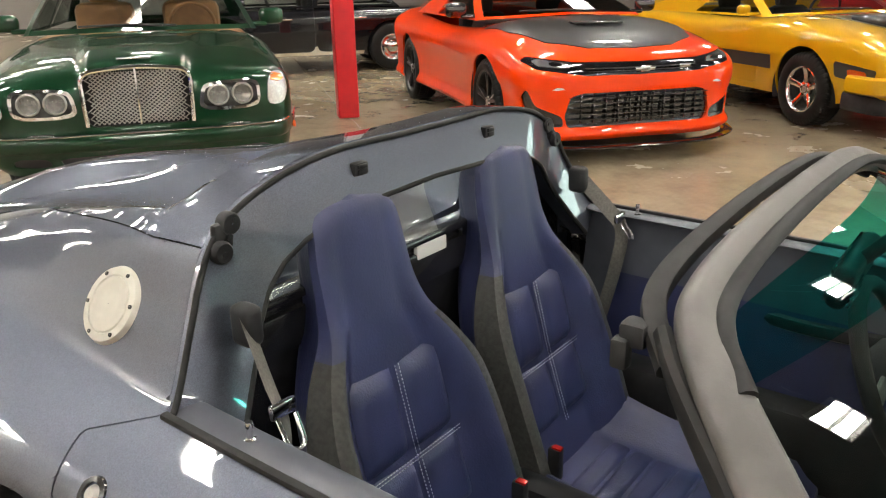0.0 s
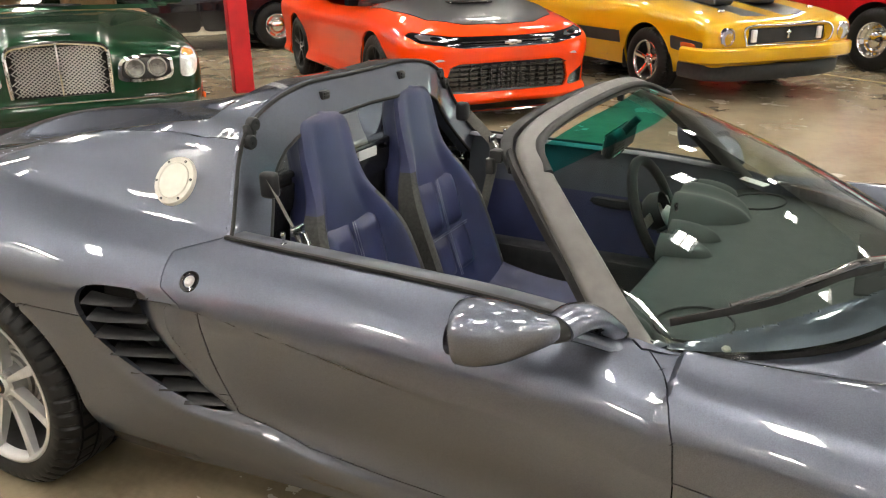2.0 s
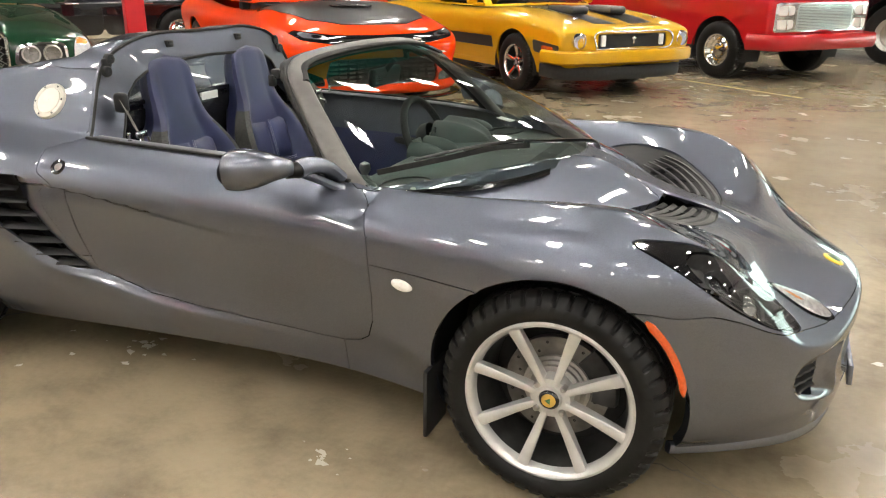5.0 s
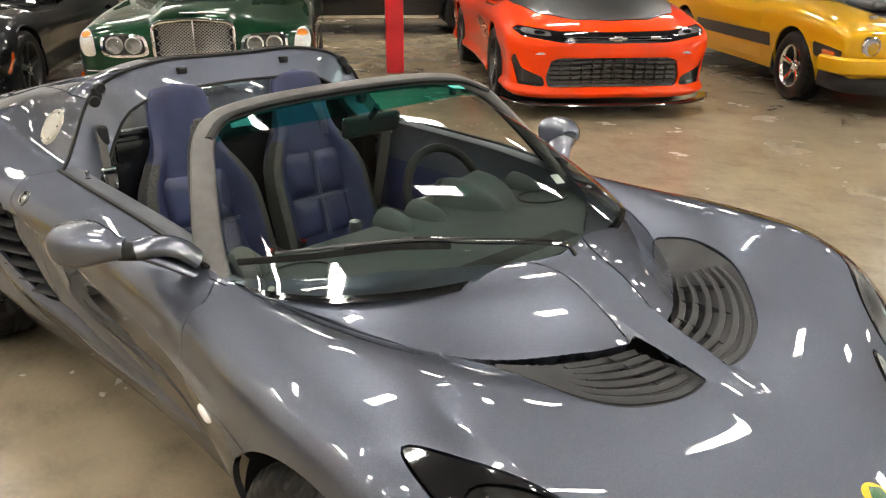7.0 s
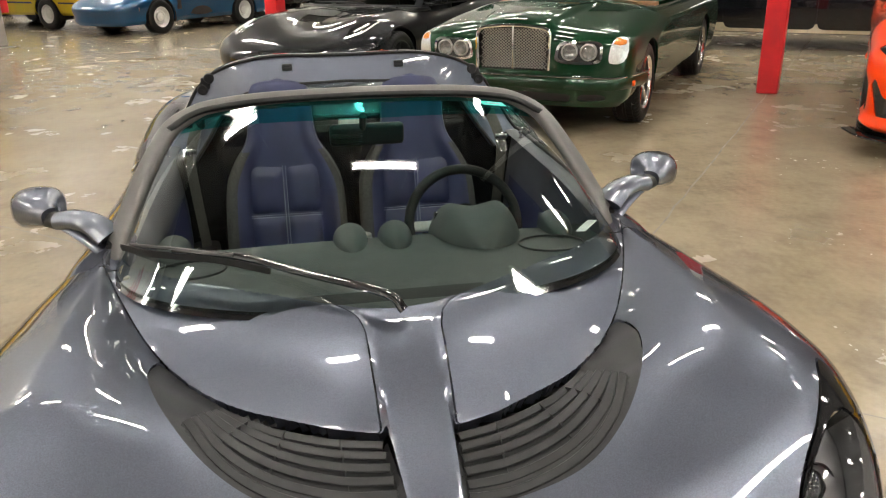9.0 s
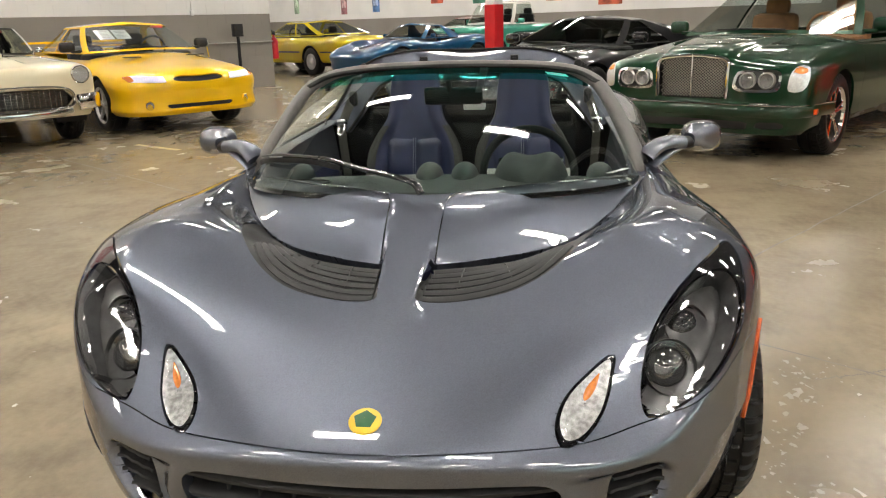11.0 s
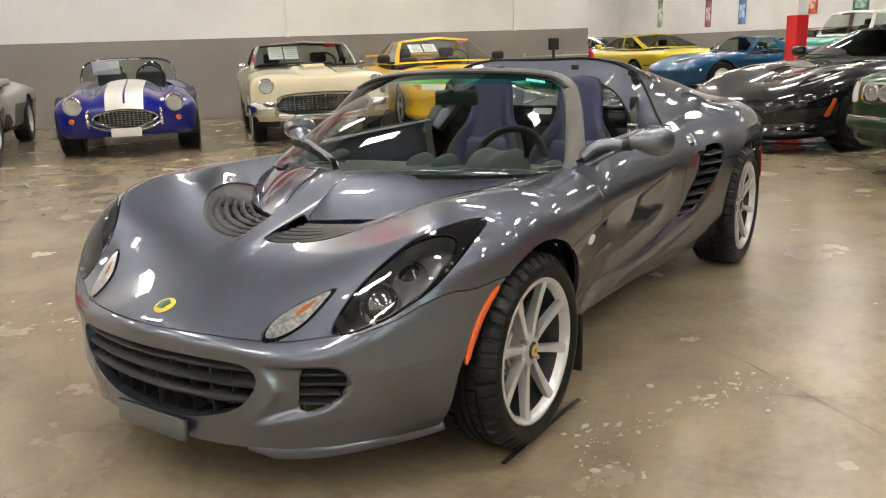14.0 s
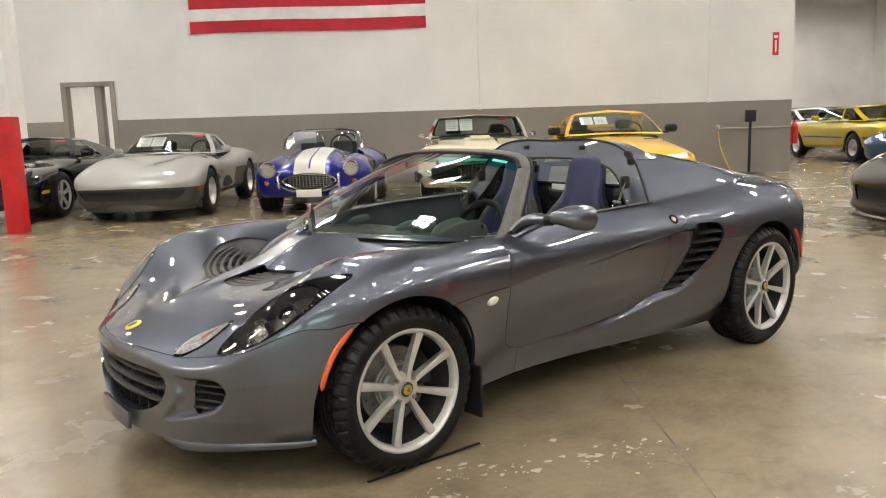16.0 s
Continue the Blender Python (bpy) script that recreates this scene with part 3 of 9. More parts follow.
Bh = curve((0.0, 1.0), (0.2, 0.985), (0.36, 0.92), (0.46, 0.82), (0.516, 0.68), (0.575, 0.36), (0.65, 0.03), (0.72, 0.0))
# the valley between bonnet and wings, the bonnet panel's edge, the foot of the screen and the centre strip
y_valley = soft(0.07, (0.5, 0.675), (0.60, 0.648), (0.70, 0.612), (0.82, 0.562), (0.92, 0.515), (1.0, 0.467), (1.07, 0.412), (1.13, 0.35), (1.18, 0.29), (1.23, 0.245), (1.30, 0.20), (1.42, 0.13), (1.6, 0.02), (1.9, 0.0))
z_valley = soft(0.07, (0.5, 0.785), (0.6, 0.758), (0.70, 0.738), (0.82, 0.714), (0.92, 0.689), (1.0, 0.669), (1.07, 0.651), (1.13, 0.638), (1.2, 0.637), (1.28, 0.644), (1.36, 0.634), (1.44, 0.616), (1.62, 0.562), (1.80, 0.498), (1.84, 0.482), (1.90, 0.455))
HOOD_EDGE = [(1.287, 0.066), (1.281, 0.094), (1.257, 0.155), (1.218, 0.22), (1.178, 0.285), (1.13, 0.35), (1.07, 0.412), (1.0, 0.467), (0.92, 0.515), (0.82, 0.562), (0.70, 0.612), (0.60, 0.648)]
x_edge = curve(*[(y, x) for x, y in HOOD_EDGE])
x_foot = curve((0, 1.03), (0.07, 1.02), (0.15, 0.985), (0.305, 0.88), (0.472, 0.75), (0.582, 0.62), (0.632, 0.53))
z_strip = soft(0.07, (1.90, 0.455), (1.84, 0.482), (1.80, 0.498), (1.62, 0.563), (1.46, 0.621), (1.28, 0.668), (1.03, 0.762), (0.8, 0.77))
w_strip = curve((1.9, 0.048), (1.46, 0.050), (1.28, 0.060), (1.10, 0.068), (1.05, 0.080), (0.98, 0.125))


def hood_height(x, y):
    """Wings that rise from a valley, two domed panels between the valley and the screen, a raised strip down the middle."""
    t = np.clip((y - y_valley(x)) / (yc(x) - y_valley(x)), 0, 1)
    full = 0.55 * step(1.36, 1.08, x)
    flat = step(1.24, 1.46, x) * (1 - full)
    wing = z_valley(x) + (zc(x) - z_valley(x)) * ((t * t * (3 - 2 * t)) * (1 - full - flat) + (1 - (1 - t) ** 2.2) * full + t**2.3 * flat)
    xe, xf = x_edge(y), x_foot(y)
    f = (xe - x) / (xe - xf)
    ze = z_valley(xe)
    dome = ze + (0.764 - 0.05 * y * y - ze) * (1 - (1 - np.clip(f, 0, 1)) ** 1.8)
    z = np.where((f > 0) & (y < 0.648), dome, wing)
    e = 0.007 + 0.028 * step(1.40, 1.52, x)
    k = 1 - step(w_strip(x) - e, w_strip(x) + e, y)
    return z + (z_strip(x) - z) * k


def hero_height(x, y):
    y = np.abs(y)
    t = np.clip(y / yc(x), 0, 1)
    base = z0(x) + (zc(x) - z0(x)) * (t * t * (3 - 2 * t))
    base = base + (hood_height(x, y) - base) * step(0.46, 0.60, x)
    sink = step(-0.585, -0.645, x) * (1 - step(0.34, 0.49, y))
    return base + Gh(x) * Bh(y) * (1 - sink)


in_mid = soft(0.07, (1.9, 0.0), (1.8, 0.004), (1.7, 0.018), (1.6, 0.032), (1.5, 0.028), (1.35, 0.01), (0.9, 0.03), (0.65, 0.06), (0.3, 0.085), (-0.2, 0.075), (-0.5, 0.04), (-0.8, 0.01), (-1.9, 0.0))
in_low = soft(0.07, (1.9, 0.005), (1.8, 0.012), (1.74, 0.030), (1.65, 0.052), (1.5, 0.06), (1.35, 0.03), (0.9, 0.05), (0.65, 0.105), (0.3, 0.108), (-0.2, 0.085), (-0.5, 0.07), (-0.8, 0.05), (-1.9, 0.05))
in_bot = soft(0.07, (1.9, 0.012), (1.8, 0.022), (1.74, 0.045), (1.65, 0.075), (1.5, 0.11), (1.3, 0.06), (0.9, 0.11), (0.3, 0.13), (-0.5, 0.12), (-1.9, 0.12))


def hero_inset(x, w):
    return curve((0, 0.0), (0.25, 0.35 * float(in_mid(x))), (0.55, float(in_mid(x))), (0.78, float(in_low(x))), (1.0, float(in_bot(x))))(w)


hero = dict(xn=1.25, Ln=0.632, mn=2.0, mn2=0.4, xr=-1.35, Lr=0.485, mr=2.8, fan=0.4,
            W=soft(0.07, (1.40, 0.826), (1.30, 0.83), (1.15, 0.838), (0.95, 0.829), (0.75, 0.805), (0.5, 0.782), (0.2, 0.775), (-0.2, 0.78), (-0.45, 0.795), (-0.75, 0.835), (-1.15, 0.862), (-1.35, 0.86), (-1.5, 0.86)),
            zs=soft(0.07, (1.90, 0.37), (1.75, 0.375), (1.6, 0.39), (1.35, 0.43), (1.15, 0.47), (0.75, 0.55), (0.3, 0.60), (-0.45, 0.60), (-0.8, 0.58), (-1.15, 0.52), (-1.5, 0.52), (-1.9, 0.55)),
            n=soft(0.07, (1.90, 18.0), (1.6, 11.0), (1.45, 6.5), (1.3, 5.4), (1.05, 5.2), (0.75, 4.6), (0.55, 3.6), (0.3, 3.0), (-0.45, 3.0), (-0.9, 3.3), (-1.3, 4.0), (-1.9, 5.0)),
            zb=curve((1.90, 0.160), (1.7, 0.165), (1.5, 0.150), (1.4, 0.16), (0.95, 0.16), (0.5, 0.17), (-0.5, 0.15), (-0.85, 0.16), (-1.9, 0.25)), H=hero_height, inset=hero_inset)
_P = shell(hero, 400, 120, 96)
# the flank's scallop: sharp above, fading out below and to the front
_zu = np.interp(_P[..., 0], [-0.50, 0.22], [0.668, 0.598])
_zl = soft(0.03, (-1.9, 0.62), (-0.80, 0.61), (-0.752, 0.59), (-0.71, 0.548), (-0.635, 0.486), (-0.55, 0.430), (-0.477, 0.391), (-0.40, 0.375), (-0.30, 0.350), (-0.19, 0.321), (0.0, 0.299), (0.2, 0.285), (0.42, 0.280), (0.6, 0.28), (1.9, 0.28))(_P[..., 0])
_t = np.clip((_zu - _P[..., 2]) / (_zu - _zl), 0, 1)
_amp = 0.050 * np.clip((0.24 - _P[..., 0]) / 0.7, 0, 1) * np.clip((_P[..., 0] + 0.66) / 0.16, 0, 1)
_P[..., 1] -= np.where(_P[..., 1] > 0.5, _amp * step(0.0, 0.085, _t) * (1 - _t) ** 0.5, 0)
# the sill's edge stands out under the door as a ledge that catches the light
_s = np.clip((_zl - _P[..., 2]) / 0.13, 0, 1)
_ledge = soft(0.05, (-1.9, 0.0), (-0.78, 0.0), (-0.60, 0.008), (-0.40, 0.016), (0.0, 0.011), (0.30, 0.006), (0.52, 0.0), (1.9, 0.0))(_P[..., 0])
_P[..., 1] += np.where(_P[..., 1] > 0.5, _ledge * step(0.0, 0.22, _s) * (1 - step(0.30, 1.0, _s)), 0)
# a painted ramp leads into each corner intake
_ramp = blob([(0.365, 0.404), (0.46, 0.405), (0.545, 0.403), (0.578, 0.375), (0.572, 0.33), (0.53, 0.284), (0.42, 0.248), (0.27, 0.212), (0.34, 0.262), (0.40, 0.33)], 90)
_in = np.clip(-sdf(_P.reshape(-1, 3)[:, 1:], _ramp), 0, 1).reshape(_P.shape[:2])
_dep = 0.028 * step(0.0, 0.024, _in) * step(0.33, 0.47, _P[..., 1] + 0.25 * (0.33 - _P[..., 2])) * (_P[..., 0] > 1.55)
_P[..., 0] -= 0.9 * _dep
_P[..., 1] -= 0.4 * _dep
skin = Skin(_P)
XZ, XY, YZ = (lambda p: p[:, [0, 2]]), (lambda p: p[:, [0, 1]]), (lambda p: p[:, [1, 2]])
flank = lambda p: p[:, 1] > 0.5

sill_line = [(0.647, 0.574), (0.80, 0.571), (0.955, 0.562), (1.25, 0.30), (1.25, -0.1), (-1.25, -0.1), (-1.25, 0.3), (-0.95, 0.60), (-0.72, 0.60), (-0.45, 0.42)]
door_line = [(0.53, 1.0), (0.545, 0.745), (0.60, 0.716), (0.622, 0.695), (0.640, 0.640), (0.647, 0.566), (0.645, 0.47), (0.632, 0.39), (0.602, 0.325), (0.56, 0.296), (0.503, 0.282), (0.42, 0.279), (0.20, 0.284), (0.0, 0.298), (-0.19, 0.320),
             (-0.372, 0.380), (-0.423, 0.525), (-0.456, 0.668), (-0.515, 0.70), (-0.534, 0.762), (-0.43, 0.79), (-0.43, 1.0)]
scoop_line = blob([(-0.752, 0.615), (-0.748, 0.658), (-0.715, 0.680), (-0.64, 0.686), (-0.56, 0.680), (-0.535, 0.64), (-0.525, 0.57), (-0.478, 0.49), (-0.43, 0.43), (-0.377, 0.389), (-0.42, 0.383), (-0.477, 0.394), (-0.55, 0.434), (-0.635, 0.492), (-0.71, 0.555)], 90)
vent_out = smooth_path([(1.459, 0.044), (1.458, 0.13), (1.42, 0.255), (1.345, 0.352), (1.25, 0.420), (1.14, 0.465), (1.06, 0.478), (1.003, 0.474)], 40)
hood_edge = smooth_path(HOOD_EDGE + [(0.55, 0.665)], 60)
hood_line = np.concatenate([[(0.97, 0.150), (1.02, 0.108), (1.055, 0.084), (1.10, 0.073)], hood_edge, [(0.50, 0.64), (0.62, 0.578), (0.75, 0.467), (0.88, 0.30), (0.955, 0.18)]])
vent_line = np.concatenate([[(1.287, 0.058)], vent_out, hood_edge[hood_edge[:, 0] > 1.0][::-1]])
cock_line = [(1.03, -0.2), (1.03, 0.0), (1.02, 0.07), (0.985, 0.15), (0.88, 0.305), (0.75, 0.472), (0.62, 0.582), (0.53, 0.632), (0.40, 0.642), (0.1, 0.648), (-0.30, 0.650), (-0.428, 0.648), (-0.452, 0.60),
             (-0.475, 0.55), (-0.485, 0.50), (-0.478, 0.40), (-0.482, 0.2), (-0.485, 0.0), (-0.485, -0.2)]
grille_line = blob([(-0.15, 0.409), (0.15, 0.409), (0.29, 0.404), (0.342, 0.393), (0.361, 0.366), (0.345, 0.325), (0.300, 0.280), (0.21, 0.247), (0.11, 0.230), (-0.11, 0.230), (-0.21, 0.247), (-0.300, 0.280), (-0.345, 0.325), (-0.361, 0.366), (-0.342, 0.393), (-0.29, 0.404)], 96)
intake_line = blob([(0.462, 0.386), (0.525, 0.390), (0.550, 0.375), (0.552, 0.340), (0.515, 0.297), (0.450, 0.274), (0.447, 0.32)], 50)
seam_z = curve((1.95, 0.470), (1.86, 0.467), (1.78, 0.456), (1.71, 0.472), (1.64, 0.505), (1.56, 0.545), (1.50, 0.560), (1.44, 0.556), (1.36, 0.566), (1.2, 0.57))


def frame_on(p, q, nrm):
    """A flat frame on the skin: origin p, first axis towards q."""
    p, q, nrm = (np.array(a, float) for a in (p, q, nrm))
    u = (q - p) / np.linalg.norm(q - p)
    v = np.cross(nrm, u)
    return p, u, v / np.linalg.norm(v), float(np.linalg.norm(q - p))


HL = frame_on((1.702, 0.520, 0.472), (1.305, 0.738, 0.708), (0.5, 0.55, 0.67))
head_line = blob([(0.0, 0.0), (0.05, 0.036), (0.16, 0.066), (0.29, 0.067), (0.42, 0.038), (HL[3], 0.0), (0.40, -0.048), (0.27, -0.077), (0.14, -0.070), (0.04, -0.034)], 80)
lens_line = blob([(0.008, 0.002), (0.05, 0.031), (0.16, 0.059), (0.28, 0.056), (0.36, 0.028), (0.388, -0.006), (0.35, -0.042), (0.25, -0.067), (0.13, -0.062), (0.04, -0.030)], 80)
IN = frame_on((1.780, 0.357, 0.443), (1.610, 0.464, 0.562), (0.62, 0.25, 0.74))
ind_line = blob([(0.0, 0.0), (0.03, 0.028), (0.09, 0.038), (0.16, 0.026), (IN[3], 0.0), (0.17, -0.024), (0.10, -0.036), (0.03, -0.026)], 60)
on = lambda fr: (lambda p: np.stack([(p - fr[0]) @ fr[1], (p - fr[0]) @ fr[2]], -1))
front = lambda p: p[:, 0] > 1.2

skin.cut("door", lambda p: sdf(XZ(p), door_line), flank)
skin.cut("wing_panel", lambda p: sdf(XZ(p), sill_line, 0.0), lambda p: (p[:, 1] > 0.5) & (sdf(XZ(p), door_line) > -0.0008))
skin.cut("sill_panel", lambda p: np.maximum(p[:, 0] - 0.503, sdf(XZ(p), sill_line, 0.0)), lambda p: (p[:, 1] > 0.5) & (sdf(XZ(p), door_line) > -0.0008))
skin.cut("rear_clamshell", lambda p: np.maximum(p[:, 0] + 0.2, 0.0 - sdf(XZ(p), sill_line)), lambda p: (p[:, 0] < 0.2) & ((p[:, 1] < 0.5) | (sdf(XZ(p), door_line) > -0.0008)))
skin.cut("engine_cover", lambda p: sdf(XY(p), [(-0.3, -0.3), (-0.3, 0.515), (-0.6, 0.52), (-0.95, 0.49), (-1.2, 0.44), (-1.5, 0.40), (-1.55, 0.3), (-1.55, -0.3)], 0.0), lambda p: (p[:, 2] > 0.6) & (p[:, 0] < -0.2))
skin.cut("front_bumper", lambda p: p[:, 2] - seam_z(p[:, 0]), front)
skin.cut("hole_scoop", lambda p: sdf(XZ(p), scoop_line), flank)
skin.cut("headlight", lambda p: sdf(on(HL)(p), head_line), front)
skin.cut("lens", lambda p: sdf(on(HL)(p), lens_line), front)
skin.cut("indicator", lambda p: sdf(on(IN)(p), ind_line), front)
skin.cut("access_panel", lambda p: sdf(XY(p), hood_line), lambda p: (p[:, 2] > 0.5) & (p[:, 0] > 0.4))
skin.cut("hole_vent", lambda p: sdf(XY(p), vent_line), lambda p: (p[:, 2] > 0.5) & (p[:, 0] > 0.4))
skin.cut("hole_cockpit", lambda p: sdf(XY(p), cock_line), lambda p: p[:, 2] > 0.5)
skin.cut("hole_rear", lambda p: sdf(XY(p), [(-0.575, -0.3), (-0.575, 0.38), (-0.60, 0.43), (-0.652, 0.43), (-0.652, -0.3)]), lambda p: p[:, 2] > 0.6)
skin.cut("hole_grille", lambda p: sdf(YZ(p), grille_line), lambda p: p[:, 0] > 1.6)
skin.cut("hole_intake", lambda p: sdf(YZ(p), intake_line), lambda p: p[:, 0] > 1.5)
skin.cut("hole_arch", lambda p: np.hypot(p[:, 0] - 1.15, p[:, 2] - 0.288) - 0.333, lambda p: (p[:, 1] > 0.45) & (p[:, 0] > 0))
skin.cut("hole_arch", lambda p: np.hypot(p[:, 0] + 1.15, p[:, 2] - 0.30) - 0.345, lambda p: (p[:, 1] > 0.45) & (p[:, 0] < 0))
skin.panels()
_mid = skin.P.reshape(-1, 3)[skin.T].mean(1)
skin.region[(skin.region == "body") & (_mid[:, 0] < -0.22)] = "rear_clamshell"

obj("front_clamshell", *skin.piece("body", both=True), GREY_PAINT, car)
obj("rear_clamshell", *skin.piece("rear_clamshell", both=True), GREY_PAINT, car)
obj("engine_cover", *skin.piece("engine_cover", both=True, gap=0.0015), GREY_PAINT, car)
obj("front_bumper", *skin.piece("front_bumper", both=True, flange=0.03), GREY_PAINT, car)
indicators = []
for s in (1, -1):
    obj("sill_panel", *skin.piece("sill_panel", side=s), GREY_PAINT, car)
    obj("wing_panel", *skin.piece("wing_panel", side=s), GREY_PAINT, car)
    door = obj("door", *skin.piece("door", side=s, flange=0.02), GREY_PAINT, car, "grey-blue door skin")
    obj("access_panel", *skin.piece("access_panel", side=s, lift=0.001, gap=0.0022, flange=0.03), GREY_PAINT, car)
    # lamps
    hl = obj("headlight", *skin.piece("headlight", side=s, gap=0.004, flange=0.012), GLOSS_BLACK, car, "gloss black headlight with a clear teardrop lens")
    V, F = skin.piece("lens", side=s, gap=0.0005, flange=0.0, lift=0.002)
    obj("lens", V, F, LENS, hl)
    obj("bowl", *skin.piece("lens", side=s, gap=-0.004, flange=0.0, lift=-0.055), LAMP_BOWL, hl)
    V, F = skin.piece("lens", side=s, gap=0.0, flange=0.05, lift=-0.004)
    wall = [f for f in F if len(f) == 4]
    obj("bowl_wall", V, wall, LAMP_BOWL, hl)
    for (uu, vv_, rr, mm) in ((0.140, -0.006, 0.053, REFLECTOR), (0.248, 0.000, 0.045, DARK_METAL)):
        c = HL[0] + HL[1] * uu + HL[2] * vv_
        nrm = np.cross(HL[1], HL[2])
        c = c + nrm * (-0.010)
        zax = Vector((0.86, 0.30, 0.41)).normalized()
        R = zax.to_track_quat("Z", "Y").to_matrix().to_4x4()
        g = moved(lathe([(rr, 0.0), (rr * 1.06, 0.006), (rr * 1.08, 0.0), (rr, -0.03)], 32, axis="z"), Matrix.Translation(c) @ R)
        b = moved(lathe([(0.0005, 0.012), (rr * 0.45, 0.008), (rr * 0.75, -0.002), (rr * 0.86, -0.012), (rr, -0.006)], 32, axis="z"), Matrix.Translation(c) @ R)
        g, b = (g, b) if s > 0 else (mirror(g), mirror(b))
        obj("lamp_ring", *g, DARK_METAL, hl)
        obj("projector", *b, mat("dark_projector", (0.34, 0.34, 0.34) if mm is REFLECTOR else (0.12, 0.12, 0.12), 0.1, 0.9), hl)
    ind = obj("indicator", *skin.piece("indicator", side=s, gap=0.003, flange=0.012), GLOSS_BLACK, car, "black-rimmed indicator with a clear lens")
    indicators.append(ind)

# dark inner shells that close the body
obj("undertray", *box(-0.11, 0, 0.175, 3.06, 1.16, 0.03, 0.012), BLACK, car)
obj("engine_bay", *box(-1.12, 0, 0.42, 1.1, 0.86, 0.46, 0.03), BLACK, car)
obj("front_bay", *box(1.30, 0, 0.33, 0.66, 0.86, 0.26, 0.03), BLACK, car)
for s in (1, -1):
    for x, z, r, w in ((1.15, 0.285, 0.345, 0.32), (-1.15, 0.30, 0.362, 0.36)):
        a = np.linspace(-0.25 if x < 0 else 0.0, math.pi + 0.25, 28)
        yo_ = 0.80 + 0 * a if x < 0 else 0.66 + 0.105 * step(0.0, 0.9, a)
        V = np.array([[(x + rr * math.cos(t), s * yy, z + rr * math.sin(t)) for yy, rr in ((yt, r), (0.80 - w, r), (0.80 - w, 0.05))] for t, yt in zip(a, yo_)]).reshape(-1, 3)
        obj("arch_liner", V, grid_faces(28, 3), BLACK, car)

# wheels
spf = dict(count=8, w0=0.016, w1=0.032, cap=GLOSS_BLACK, badge=CAP_GOLD, lugs=4, caliper=DARK_METAL, drilled=True, hub=0.052, inset=0.030, turn=radians(16.5), deep=True)
for s in (1, -1):
    road_wheel(car, 1.15, s * 0.728, 0.290, 0.290, 0.214, 0.185, spf, ALLOY, "silver eight-spoke alloy wheel")
    road_wheel(car, -1.15, s * 0.752, 0.305, 0.305, 0.226, 0.222, spf, ALLOY, "silver eight-spoke alloy wheel")


# ---- the screen and its surround ----
def screen_point(a, h):
    """On the glass: a from 0 (middle) to 1 (edge), h from 0 (base) to 1 (header)."""
    bx = 1.03 - 0.50 * a**1.9
    b = np.array([bx, 0.628 * np.sin(a * math.pi / 2) ** 0.92, 0.752 - 0.030 * a**2])
    t = np.array([0.295 - 0.055 * a**2, 0.455 * a, 1.050 - 0.042 * a**3])
    p = b + (t - b) * h
    out = 0.030 * math.sin(math.pi * h) * np.array([0.45, 0.25 * a, 0.75])
    return p + out


na, nh = 41, 25
A = np.linspace(-1, 1, na)


def screen_grid(h0, h1, k):
    V = [screen_point(abs(a), h) * np.array([1, 1 if a >= 0 else -1, 1]) for a in A for h in np.linspace(h0, h1, k)]
    return np.array(V), grid_faces(na, k)


ws = obj("windscreen", *screen_grid(0.0, 0.86, 20), WINDSCREEN, car, "clear laminated windscreen")
obj("tint_band", *screen_grid(0.86, 1.0, 6), TINT_BAND, ws, "green tinted band along the top of the windscreen")
V, F = screen_grid(-0.012, 0.016, 4)
obj("screen_frit", V + np.array([0.0, 0, -0.004]), F, GLOSS_BLACK, ws)
# pillars and header in one frame
pts = [(0.548, 0.645, 0.700), (0.49, 0.628, 0.765), (0.42, 0.594, 0.845), (0.345, 0.553, 0.925), (0.28, 0.508, 0.990), (0.240, 0.455, 1.018), (0.222, 0.39, 1.033), (0.215, 0.25, 1.045), (0.213, 0.0, 1.050)]
path = smooth_path(pts + [(x, -y, z) for x, y, z in reversed(pts[:-1])], 90)
s_ = np.linspace(-1, 1, 90)
upv = np.stack([0.55 + 0 * s_, np.sign(path[:, 1]) * np.clip(np.abs(path[:, 1]) * 1.4 - 0.2, 0, 0.8) * 1.0, 0.75 + 0 * s_], -1)
obj("screen_frame", *sweep(path, 0.024 + 0.017 * np.abs(s_) ** 2, 0.016, 16, up=upv, power=3.2), SURROUND, car, "satin grey windscreen surround")
rail = smooth_path([(x - 0.055, y * 0.97, z - 0.002) for x, y, z in pts[4:]] + [(x - 0.055, -y * 0.97, z - 0.002) for x, y, z in reversed(pts[4:-1])], 60)
trim = smooth_path([(x + 0.024, y, z + 0.003) for x, y, z in pts[4:]] + [(x + 0.024, -y, z + 0.003) for x, y, z in reversed(pts[4:-1])], 60)
obj("header_trim", *sweep(trim, 0.011, 0.009, 10), SEAL, car, "black trim along the top of the windscreen")
obj("header_seal", *sweep(rail, 0.014, 0.011, 10, power=3), SEAL, car, "black rubber header seal")
for s in (1, -1):
    pil = smooth_path([(x - 0.035, s * (y + 0.012), z - 0.004) for x, y, z in pts[:6]], 30)
    obj("pillar_seal", *sweep(pil, 0.010, 0.014, 8), SEAL, car)
    obj("header_catch", *join(box(0.175, s * 0.462, 1.005, 0.03, 0.03, 0.028, 0.006), box(0.165, s * 0.475, 0.985, 0.02, 0.02, 0.035, 0.005)), PLASTIC, car)

